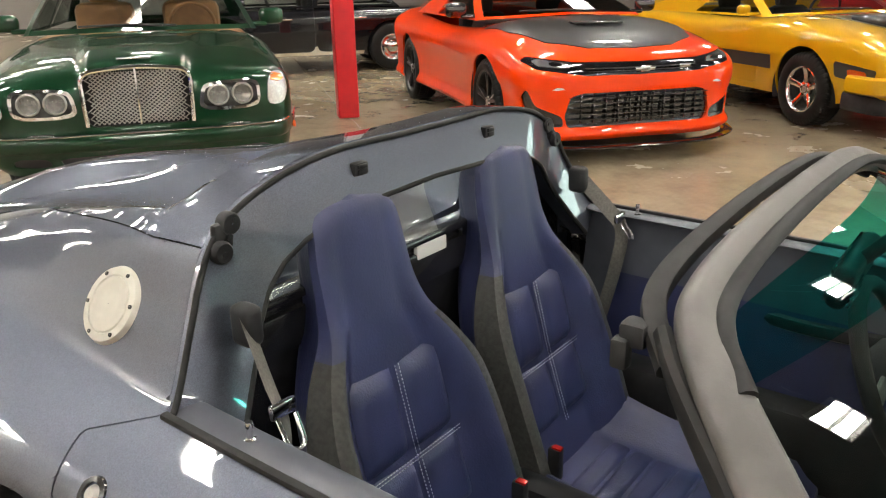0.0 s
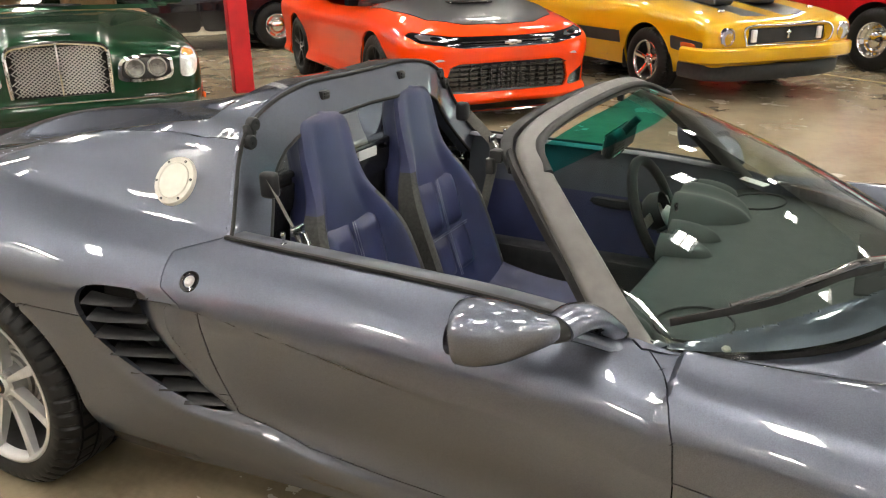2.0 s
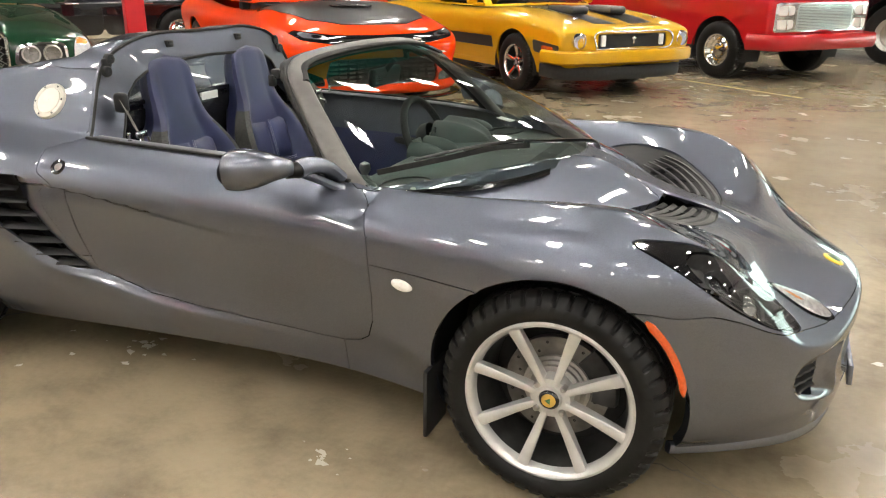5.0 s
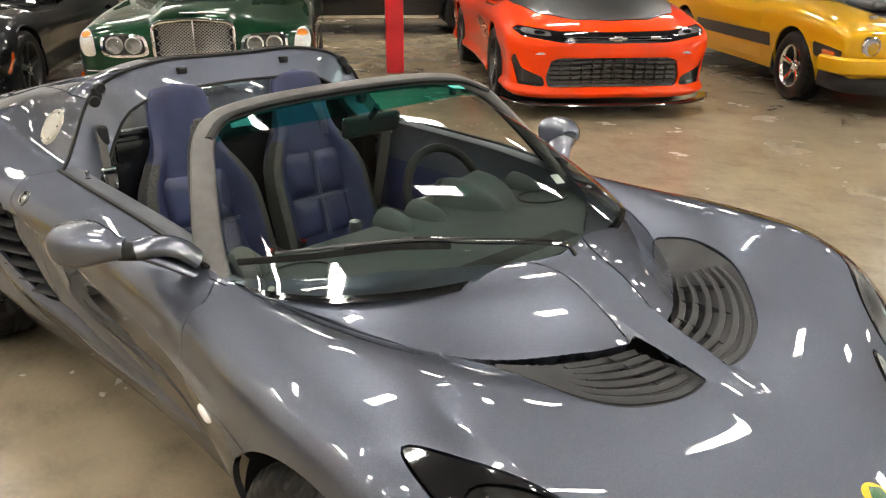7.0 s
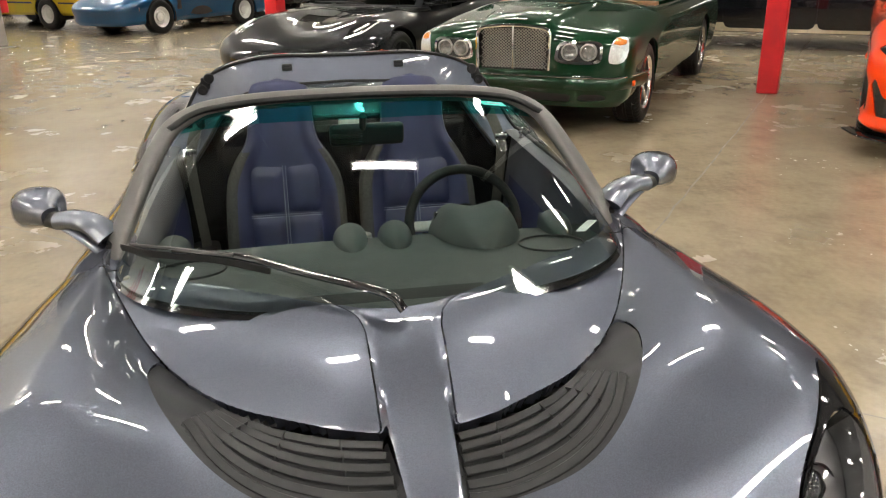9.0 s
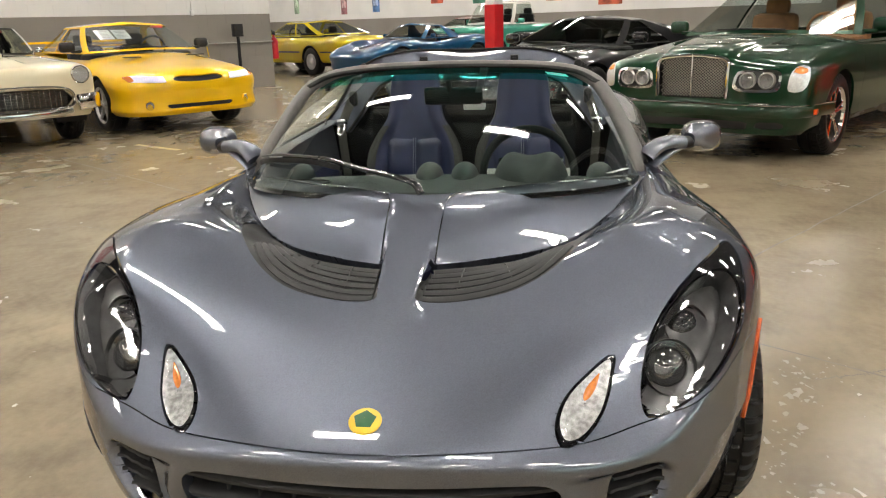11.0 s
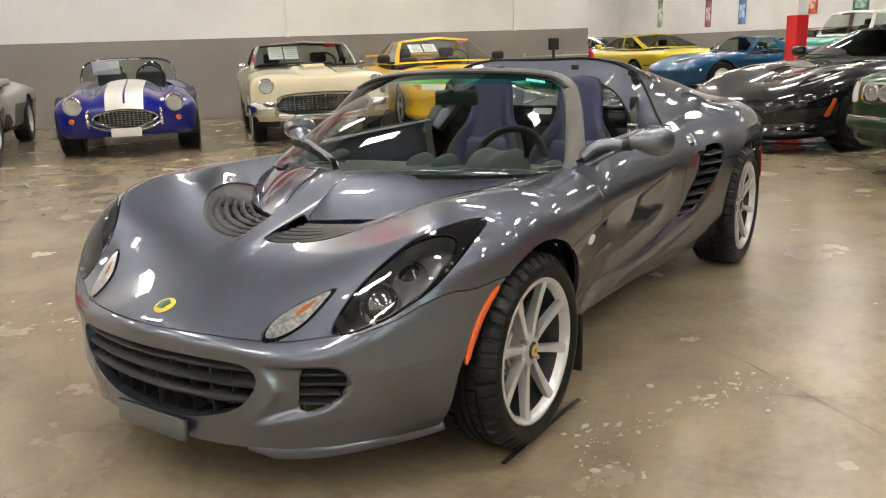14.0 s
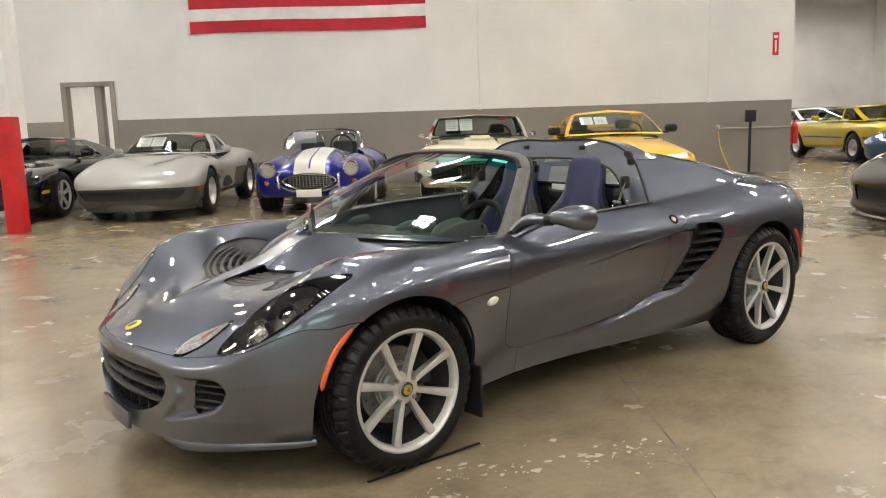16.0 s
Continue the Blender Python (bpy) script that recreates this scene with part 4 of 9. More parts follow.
# ---- the hoop behind the seats ----
def section(x, y):
    """Height of the skin over a point, by the body's own curves."""
    w, nn, zz = float(hero["W"](x)), float(hero["n"](x)), float(hero["zs"](x))
    return zz + (float(hero_height(np.array(x), np.array(y))) - zz) * max(0, 1 - (abs(y) / w) ** nn) ** (1 / nn)


yo_ = np.concatenate([np.linspace(0, 0.40, 14), np.linspace(0.42, 0.60, 16), np.linspace(0.61, 0.648, 6)])
edge_x = lambda y: np.interp(abs(y), [0, 0.2, 0.4, 0.5, 0.55, 0.60, 0.65], [-0.487, -0.484, -0.480, -0.487, -0.477, -0.454, -0.43])
rows = []
for y in np.concatenate([-yo_[::-1], yo_[1:]]):
    x = float(edge_x(y))
    z = section(x, y)
    ay = abs(y)
    # ring's inner edge: a rounded arch
    t = min(1.0, ay / 0.648)
    iy = np.sign(y) * np.interp(t, [0, 0.6, 0.75, 0.9, 1.0], [0.0, 0.345, 0.425, 0.49, 0.545])
    iz = np.interp(t, [0, 0.35, 0.6, 0.7, 0.78, 0.88, 1.0], [0.995, 0.99, 0.968, 0.94, 0.895, 0.83, 0.74])
    o = np.array([x, y, z])
    i_ = np.array([x + 0.042, iy, iz])
    r = [o + np.array([0.000, 0, -0.001]), o + np.array([0.012, 0, -0.006]), o * 0.93 + i_ * 0.07 + np.array([0.012, 0, -0.006]), o * 0.5 + i_ * 0.5 + np.array([0.008, 0, 0]),
         i_ + np.array([0.004, 0, 0]), i_ + np.array([-0.012, 0, -0.004]), i_ + np.array([-0.035, -0.008 * np.sign(y), -0.006])]
    rows.append(r)
V = np.array(rows)
obj("roll_hoop_cover", V.reshape(-1, 3), grid_faces(V.shape[0], V.shape[1]), GREY_PAINT, car, "body-coloured roll hoop cover")
p_out = V[:, 1] + np.array([0.004, 0, 0.002])
obj("hoop_seal", *sweep(p_out, 0.005, 0.0055, 10), SEAL, car, "black rubber seal round the roll hoop")
p_in = V[:, 4] + np.array([-0.004, 0, 0])
obj("hoop_inner_seal", *sweep(p_in, 0.006, 0.006, 8), SEAL, car)
for s in (1, -1):
    clip = obj("roof_clip", *join(box(-0.458, s * 0.20, 1.048, 0.020, 0.036, 0.024, 0.005), box(-0.450, s * 0.20, 1.053, 0.010, 0.024, 0.008, 0.002)), PLASTIC, car, "black plastic roof clip")
    obj("clip_slot", *box(-0.4475, s * 0.20, 1.044, 0.004, 0.022, 0.008, 0.001), BLACK, clip)
    pl = lathe([(0.001, 0.010), (0.015, 0.010), (0.018, 0.006), (0.018, -0.008)], 20, axis="x")
    br = obj("latch_bracket", *join(moved(pl, pose(-0.470, s * 0.475, 1.018)), moved(pl, pose(-0.462, s * 0.500, 0.980)), box(-0.472, s * 0.488, 1.0, 0.018, 0.034, 0.045, 0.010)), PLASTIC, car, "black latch bracket")
    for dy, dz in ((0.470, 1.022), (0.483, 1.0), (0.50, 0.978)):
        obj("latch_hole", *moved(lathe([(0.001, 0.0), (0.005, 0.0), (0.005, -0.004)], 14, axis="x"), pose(-0.4575 if dz > 0.99 else -0.4495, s * dy, dz)), BLACK, br)
# rear window and bulkhead
V = np.array([[(-0.478 - 0.045 * h, a * (0.560 - 0.09 * h), 0.865 + 0.130 * h - 0.055 * a * a * h) for h in np.linspace(0, 1, 8)] for a in np.linspace(-1, 1, 24)]).reshape(-1, 3)
obj("rear_window", V, grid_faces(24, 8), REAR_GLASS, car, "clear rear window behind the seats")
bulk = obj("bulkhead", *box(-0.500, 0, 0.60, 0.03, 1.16, 0.50, 0.01), mat("bulkhead_black", (0.012, 0.012, 0.013), 0.22, coat=0.5), car, "black moulded bulkhead panel")
obj("bulkhead_shelf", *box(-0.500, 0, 0.858, 0.06, 1.06, 0.016, 0.006), bulk.data.materials[0], bulk)
obj("bulkhead_rail", *box(-0.478, 0, 0.80, 0.012, 0.90, 0.07, 0.005), bulk.data.materials[0], bulk)
obj("bulkhead_plate", *box(-0.476, 0.02, 0.838, 0.012, 0.10, 0.034, 0.008), WHITE_PLASTIC, bulk, "pale lamp lens in the bulkhead")
for y in (-0.16, 0.14, 0.30):
    obj("bulkhead_cap", *moved(lathe([(0.001, 0.01), (0.014, 0.008), (0.017, 0.0)], 18, axis="x"), pose(-0.480, y, 0.845)), GLOSS_BLACK, bulk)

# ---- seats ----
def seat(s):
    """A bucket seat with an upright head, side wings, padded centre panels and cloth flanks."""
    yc_ = s * 0.238
    # centre line of the back from the hip up to the head
    zz = np.array([0.27, 0.36, 0.46, 0.56, 0.66, 0.735, 0.79, 0.845, 0.91, 0.963, 0.990, 1.002, 1.007])
    xx = np.array([-0.235, -0.275, -0.310, -0.342, -0.368, -0.388, -0.400, -0.412, -0.424, -0.432, -0.438, -0.444, -0.450])
    hw = np.array([0.195, 0.198, 0.200, 0.199, 0.190, 0.155, 0.118, 0.104, 0.100, 0.093, 0.081, 0.062, 0.030])
    wing = np.array([0.075, 0.080, 0.080, 0.075, 0.060, 0.040, 0.022, 0.012, 0.008, 0.006, 0.002, 0.0, 0.0])
    th = np.array([0.10, 0.10, 0.10, 0.10, 0.10, 0.10, 0.10, 0.095, 0.09, 0.08, 0.064, 0.044, 0.02])
    t = np.linspace(0, len(zz) - 1, 44)
    k = np.arange(len(zz))
    f = lambda q: smooth_path(np.stack([k, q], -1), 44)[:, 1]
    X, Z, HW, WG, TH = (f(q) for q in (xx, zz, hw, wing, th))
    ring = []
    a = np.linspace(-1, 1, 29)
    for x, z, h, w, d in zip(X, Z, HW, WG, TH):
        fwd = x + w * step(0.55, 0.95, np.abs(a)) + 0.012 * (1 - a * a)
        y = yc_ + h * a
        fr = np.stack([fwd, y, z + 0 * a], -1)
        edge = np.clip(np.abs(a), 0, 1) ** 8
        bk = np.stack([x - d * (1 - 0.75 * edge), y, z + 0 * a], -1)[::-1]
        r1 = np.array([[fwd[-1] - 0.004, yc_ + h + 0.010, z], [x - 0.01, yc_ + h + 0.014, z], ])
        r2 = np.array([[x - 0.01, yc_ - h - 0.014, z], [fwd[0] - 0.004, yc_ - h - 0.010, z]])
        ring.append(np.concatenate([fr, r1, bk, r2]))
    R = np.array(ring)
    nj = R.shape[1]
    top = R[-1].mean(0) + np.array([0.0, 0, 0.012])
    V = np.concatenate([R.reshape(-1, 3), [top]])
    F = grid_faces(44, nj, close_j=True, flip=True) + [((43) * nj + j, 43 * nj + (j + 1) % nj, 44 * nj) for j in range(nj)]
    fm = []
    for q in range(43):
        for j in range(nj):
            side = j >= 27 and j < 32 or j >= nj - 2 or j < 2
            fm.append(1 if (side and Z[q] < 0.76) else 0)
    fm += [0] * nj
    me = obj("seat", V, F, BLUE_LEATHER, car, "blue leather bucket seat with dark grey cloth flanks", mats=[GREY_CLOTH], fm=fm)
    # base cushion
    cu = []
    for q in np.linspace(0, 1, 22):
        x = -0.26 + 0.50 * q
        zt = 0.315 + 0.025 * q - 0.03 * math.sin(math.pi * q) - 0.06 * step(0.88, 1.0, q)
        w = 0.215 - 0.02 * q
        ys = np.linspace(-1, 1, 25)
        zz_ = zt + 0.085 * step(0.55, 0.92, np.abs(ys)) * (1 - 0.55 * q) - 0.02 * step(0.95, 1.0, np.abs(ys))
        top_ = np.stack([x + 0 * ys, yc_ + w * ys, zz_], -1)
        bot = np.stack([x + 0 * ys[:2], yc_ + w * np.array([1.04, -1.04]), 0 * ys[:2] + 0.20], -1)
        cu.append(np.concatenate([top_, bot]))
    cu = np.array(cu)
    n2 = cu.shape[1]
    obj("seat_cushion", cu.reshape(-1, 3), grid_faces(22, n2, close_j=True) + [tuple(range(n2))[::-1], tuple(range(21 * n2, 22 * n2))], BLUE_LEATHER, me)
    # raised pads on back and base
    def pad(name, y0, y1, q0, q1, base=False, puff=0.022):
        g = []
        for q in np.linspace(q0, q1, 10):
            row = []
            for y in np.linspace(y0, y1, 9):
                e = (1 - (2 * (q - q0) / (q1 - q0) - 1) ** 6) * (1 - (2 * (y - y0) / (y1 - y0) - 1) ** 6)
                if base:
                    x = q
                    qq = (x + 0.26) / 0.50
                    row.append((x, yc_ + y, 0.315 + 0.025 * qq - 0.03 * math.sin(math.pi * qq) + puff * e - 0.004))
                else:
                    x = np.interp(q, zz, xx)
                    row.append((x + 0.006 + puff * e, yc_ + y, q))
            g.append(row)
        obj(name, np.array(g).reshape(-1, 3), grid_faces(10, 9, flip=base), BLUE_LEATHER, me)
    for y0, y1 in ((-0.128, -0.001), (0.001, 0.128)):
        pad("back_pad", y0, y1, 0.545, 0.715)
        pad("back_pad", y0, y1, 0.40, 0.541)
    for k_ in range(7):
        pad("base_pad", -0.125, 0.125, -0.20 + 0.055 * k_, -0.148 + 0.055 * k_, True, 0.012)
    # pale seam threads
    def thread(pts, n):
        pts = np.asarray(pts, float)
        q = smooth_path(pts, 2 * n)
        g = [sweep(q[2 * i:2 * i + 2], 0.0011, n=4) for i in range(n)]
        tagged(obj("seam_thread", *join(*g), STITCH, me, "pale contrast stitching"), kind="stuff")
    bx = lambda z, o=0.02: float(np.interp(z, zz, xx)) + o
    for dy in (-0.005, 0.005):
        thread([(bx(z, 0.0265), yc_ + dy, z) for z in np.linspace(0.40, 0.715, 8)], 46)
    for dy in (-0.004, 0.004):
        thread([(bx(0.543, 0.0255), yc_ + y, 0.543 + dy) for y in np.linspace(-0.125, 0.125, 5)], 34)
    return me


for s in (1, -1):
    seat(s)

# ---- the roadster's fittings ----
_SV, _SN = skin.P.reshape(-1, 3), skin.N


def on_skin(x, y, z):
    """The nearest place on the body's skin (for y >= 0) and the outward direction there."""
    k = np.argsort(((_SV - np.array([x, y, z])) ** 2).sum(1))[:6]
    w = 1 / (np.linalg.norm(_SV[k] - np.array([x, y, z]), axis=1) + 1e-4)
    n = (_SN[k] * w[:, None]).sum(0)
    n /= np.linalg.norm(n)
    if n @ np.array([0.0, 1.0, 0.6]) < 0 and abs(n[0]) < 0.8:
        n = -n
    if n[2] < -0.3:
        n = -n
    p = (_SV[k] * w[:, None]).sum(0) / w.sum()
    q = np.array([x, y, z])
    return q - n * ((q - p) @ n), n


def seat_on(g, x, y, z, s=1, spin=0.0):
    """Sets geometry made about +z down on the skin."""
    p, n = on_skin(x, y, z)
    m = Matrix.Translation(p) @ Vector(n).to_track_quat("Z", "X").to_matrix().to_4x4() @ Matrix.Rotation(spin, 4, "Z")
    g = moved(g, m)
    return g if s > 0 else mirror(g)


def front_x(y, z):
    """How far forward the nose reaches at (y, z)."""
    k = np.argsort((_SV[:, 1] - abs(y)) ** 2 + (_SV[:, 2] - z) ** 2 + 10.0 * (_SV[:, 0] < 1.2))[:5]
    w = 1 / (np.hypot(_SV[k, 1] - abs(y), _SV[k, 2] - z) + 2e-3)
    return float((_SV[k, 0] * w).sum() / w.sum())


def lens_patch(fr, line, k, lift, dome=0.0):
    """A smooth lens inside an outline on the skin, drawn in by the factor k."""
    q = np.asarray(line)
    c = q.mean(0)
    V = []
    for r in (0.02, 0.3, 0.55, 0.78, 0.92, 1.0):
        for a, b in c + (q - c) * k * r:
            q_ = fr[0] + fr[1] * a + fr[2] * b
            p, n = on_skin(*q_)
            nf = np.cross(fr[1], fr[2])
            p = q_ + nf * (((p - q_) @ n) / (nf @ n))
            V.append(p + n * (lift + dome * (1 - r * r)))
    return np.array(V), grid_faces(6, len(q), close_j=True)


for s, ind in zip((1, -1), indicators):
    for nm, k, lift, dome, m in (("reflector", 0.86, 0.0040, 0.0, INDICATOR_BACK), ("amber_bulb", 0.30, 0.0050, 0.002, AMBER), ("lens", 0.87, 0.0062, 0.004, FLUTED)):
        line = np.asarray(ind_line) if nm != "amber_bulb" else np.asarray(ind_line) * np.array([1.0, 0.7]) + np.array([0.035, 0.004])
        g = lens_patch(IN, line, k, lift, dome)
        obj(nm, *(g if s > 0 else mirror(g)), m, ind)

# mouth: dark back, curved bars and ribs
V, F = skin.piece("hole_grille", both=True, gap=-0.012, flange=0.0)
obj("grille_back", V - np.array([0.08, 0, 0]), F, BLACK, car)
gp = np.array(grille_line)
_rim = np.array([[(front_x(y, z) - d, y * (1 + 0.02 * (d > 0)), z + (0.004 if d == 0 else 0.0) * np.sign(0.31 - z)) for d in (0.004, 0.05, 0.10)] for y, z in gp])
obj("grille_surround", _rim.reshape(-1, 3), grid_faces(len(gp), 3, close_i=True), BLACK, car)
for z in (0.390, 0.346, 0.300):
    ys_in = gp[np.abs(gp[:, 1] - z) < 0.012][:, 0]
    lim = float(np.max(np.abs(ys_in))) - 0.004 if len(ys_in) else 0.3
    ys = np.linspace(-lim, lim, 31)
    P = np.array([(front_x(y, z) - 0.034, y, z) for y in ys])
    P[1:-1, 0] = (P[:-2, 0] + P[1:-1, 0] + P[2:, 0]) / 3
    obj("grille_bar", *sweep(P, 0.0095, 0.024, 10, up=(1, 0, -0.30), power=3), PLASTIC, car, "black grille bar")
for y in np.linspace(-0.27, 0.27, 9):
    zz_ = gp[np.abs(gp[:, 0] - y) < 0.03][:, 1]
    obj("grille_rib", *box(front_x(y, 0.31) - 0.050, y, (zz_.min() + zz_.max()) / 2, 0.045, 0.006, zz_.max() - zz_.min() - 0.01, 0.002, 1), PLASTIC, car)
for s in (1, -1):
    V, F = skin.piece("hole_intake", side=s, gap=-0.01, flange=0.0)
    obj("intake_back", V - np.array([0.07, 0.02 * s, 0]), F, BLACK, car)
    for z, y0, y1 in ((0.376, 0.452, 0.556), (0.350, 0.446, 0.560), (0.323, 0.440, 0.552), (0.297, 0.436, 0.525)):
        P = np.array([(front_x(y, z) - 0.012, s * y, z) for y in np.linspace(y0, y1, 8)])
        obj("intake_slat", *sweep(P, 0.0055, 0.016, 8, up=(1, 0, -0.3), power=3), PLASTIC, car)
    obj("intake_rib", *box(front_x(0.505, 0.335) - 0.030, s * 0.505, 0.335, 0.03, 0.005, 0.09, 0.002, 1), PLASTIC, car)

# bonnet vents: a dished liner under the panel's edge and curved slats
c0 = smooth_path([(1.286, 0.068), (1.262, 0.15), (1.222, 0.225), (1.182, 0.285), (1.14, 0.345)], 24)
c1 = smooth_path([(1.450, 0.054), (1.444, 0.14), (1.400, 0.255), (1.330, 0.340), (1.24, 0.392)], 24)
for s in (1, -1):
    V, F = skin.piece("hole_vent", side=s, gap=-0.002, flange=0.0)
    d0 = np.min(np.linalg.norm(np.abs(V[:, None, :2]) - c0[None], axis=2), axis=1)
    dep = 0.006 + 0.030 * (1 - step(0.01, 0.16, d0)) * step(1.10, 1.22, V[:, 0])
    V[:, 2] -= dep
    d1 = np.min(np.linalg.norm(np.abs(V[:, None, :2]) - np.concatenate([c0 * (1 - t) + c1 * t for t in np.linspace(0, 1, 12)])[None], axis=2), axis=1)
    fm = [1 if np.mean(d1[list(f)]) < 0.012 else 0 for f in F]
    vent = obj("bonnet_vent", V, F, VENT, car, "black bonnet vent with curved slats", mats=[BLACK], fm=fm)
    for t in (0.10, 0.28, 0.46, 0.64, 0.82, 0.98):
        q = c0 * (1 - t) + c1 * t
        P = np.array([(x, s * y, section(x, y) - 0.004 - 0.009 * (1 - t)) for x, y in q])
        obj("vent_slat", *sweep(P, 0.0088, 0.003, 8, up=(0.40, 0, 0.92), power=3), VENT, vent)
    for k in (5, 12, 18):
        a, b = c0[k], c1[k]
        P = np.array([(*(a + (b - a) * t) * np.array([1, s]), section(*(a + (b - a) * t)) - 0.016) for t in np.linspace(0.05, 0.95, 8)])
        obj("vent_rib", *sweep(P, 0.002, 0.010, 6), PLASTIC, vent)


def arch_lamp(x, z, r0, r1, a0, a1, s):
    """A thin curved lamp that follows the wheel arch, set on the skin."""
    V = []
    n = 22
    for k in range(n):
        a = radians(a0 + (a1 - a0) * k / (n - 1))
        e = min(1.0, 0.35 + 3.0 * min(k, n - 1 - k) / (n - 1) * 2.5)
        rm, h = (r0 + r1) / 2, (r1 - r0) / 2 * e
        for dr, up in ((-1, -0.004), (-0.9, 0.004), (-0.4, 0.006), (0.4, 0.006), (0.9, 0.004), (1, -0.004)):
            r = rm + h * dr
            p, nn = on_skin(x + r * math.cos(a), 0.80, z + r * math.sin(a))
            V.append(p + nn * up)
    V = np.array(V)
    g = (V, grid_faces(n, 6) + [tuple(range(6)), tuple(range((n - 1) * 6, n * 6))[::-1]])
    return g if s > 0 else mirror(g)


# side scoops
for s in (1, -1):
    V, F = skin.piece("hole_scoop", side=s, gap=-0.001, flange=0.0)
    xf = np.interp(V[:, 2], [0.37, 0.39, 0.43, 0.49, 0.57, 0.64, 0.69], [-0.36, -0.377, -0.43, -0.478, -0.525, -0.535, -0.56])
    dep = 0.085 * step(0.0, 0.16, xf - V[:, 0])
    V[:, 1] -= s * dep
    fm = [1 if np.mean(dep[list(f)]) > 0.055 else 0 for f in F]
    sc = obj("side_scoop", V, F, GREY_PAINT, car, "side air scoop with black slats", mats=[BLACK], fm=fm)
    for k, z in enumerate((0.640, 0.600, 0.556, 0.512, 0.468, 0.428, 0.398)):
        xr_ = float(np.interp(z, [0.38, 0.396, 0.452, 0.54, 0.648, 0.67], [-0.47, -0.515, -0.63, -0.72, -0.752, -0.74])) + 0.012
        L = (0.115, 0.135, 0.145, 0.145, 0.14, 0.12, 0.09)[k]
        xs = np.linspace(xr_, xr_ + L, 6)
        P = []
        for j, x in enumerate(xs):
            p, n = on_skin(x, 0.78, z)
            P.append((x, s * (p[1] - 0.016 - 0.012 * j / 5), z + 0.004 - 0.010 * j / 5))
        obj("scoop_slat", *sweep(np.array(P), np.linspace(0.024, 0.014, 6), 0.0032, 8, up=(0, 0.35 * s, 1), power=3), PLASTIC, sc)
    obj("side_marker", *arch_lamp(1.15, 0.285, 0.3285, 0.350, 11, 51, s), ORANGE_LENS, car, "orange side marker on the wheel arch")
    obj("rear_marker", *arch_lamp(-1.15, 0.30, 0.360, 0.384, 163, 132, s), RED_LENS, car, "red side marker on the rear arch")
    obj("side_repeater", *seat_on(moved(lathe([(0.0005, 0.010), (0.010, 0.0095), (0.0145, 0.006), (0.0165, 0.0), (0.0165, -0.01)], 32, axis="z"), Matrix.Diagonal((2.0, 1.0, 1.0, 1))), 0.748, 0.80, 0.536, s, math.pi / 2 + 0.1), WHITE_LENS, car, "clear side repeater lamp")
    lk = obj("door_lock", *seat_on(lathe([(0.0155, 0.0), (0.0165, 0.004), (0.024, 0.003), (0.026, -0.003)], 28, axis="z"), -0.444, 0.76, 0.718, s), GLOSS_BLACK, car, "door lock with a black rim")
    obj("lock_barrel", *seat_on(lathe([(0.0005, 0.006), (0.008, 0.006), (0.011, 0.003), (0.015, -0.002)], 20, axis="z"), -0.444, 0.76, 0.718, s), STEEL, lk)
    # mud flap and arch edge
    obj("mud_flap", *box(0.815, s * 0.735, 0.20, 0.014, 0.14, 0.20, 0.006), PLASTIC, car, "black mud flap")
    # small bonnet bolt
    obj("bonnet_bolt", *seat_on(lathe([(0.0005, 0.004), (0.007, 0.004), (0.009, 0.0)], 14, axis="z"), 0.68, 0.583, 0.73, s), CREAM_METAL, car)
    # door top seal, inner card, sill
    xs = np.linspace(-0.425, 0.52, 24)
    P = np.array([(x, s * 0.652, section(x, 0.652) + 0.003) for x in xs])
    obj("belt_seal", *sweep(P, 0.007, 0.005, 8, power=3), SEAL, car, "black rubber belt seal")
    P = P - np.array([0, s * 0.034, 0.004])
    obj("belt_cap", *sweep(P, 0.026, 0.004, 8, power=3), DOOR_IN, car)
    G = np.array([[(x, s * (0.625 - 0.035 * h - 0.012 * math.sin(math.pi * h)), section(x, 0.652) - 0.004 - 0.40 * h) for h in np.linspace(0, 1, 12)] for x in np.linspace(-0.42, 0.56, 24)])
    card = obj("door_card", G.reshape(-1, 3), grid_faces(24, 12), DOOR_IN, car, "door inner with blue trim panel")
    G2 = G[2:-2, 4:11] - np.array([0, s * 0.010, 0])
    obj("door_trim", G2.reshape(-1, 3), grid_faces(G2.shape[0], G2.shape[1]), BLUE_PANEL, card, "blue leather door trim")
    hp = smooth_path([(0.05, s * 0.60, 0.60), (0.15, s * 0.575, 0.605), (0.30, s * 0.575, 0.61), (0.42, s * 0.60, 0.62)], 16)
    obj("door_pull", *sweep(hp, 0.012, 0.018, 8), PLASTIC, card)
    obj("inner_sill", *box(0.05, s * 0.545, 0.33, 0.98, 0.10, 0.20, 0.02), PLASTIC, car)
    obj("door_pin", *join(moved(lathe([(0.0005, 0.030), (0.005, 0.030), (0.0065, 0.024), (0.0045, 0.018), (0.0045, 0.006), (0.009, 0.004), (0.010, 0.0)], 14, axis="z"), pose(-0.285, s * 0.617, section(-0.285, 0.64) - 0.010))), CHROME, car, "chrome door lock pin")
    # seat belt
    bp_ = smooth_path([(-0.405, s * 0.515, 0.900), (-0.375, s * 0.525, 0.865), (-0.330, s * 0.540, 0.815), (-0.295, s * 0.548, 0.765), (-0.305, s * 0.545, 0.66), (-0.36, s * 0.535, 0.42)], 30)
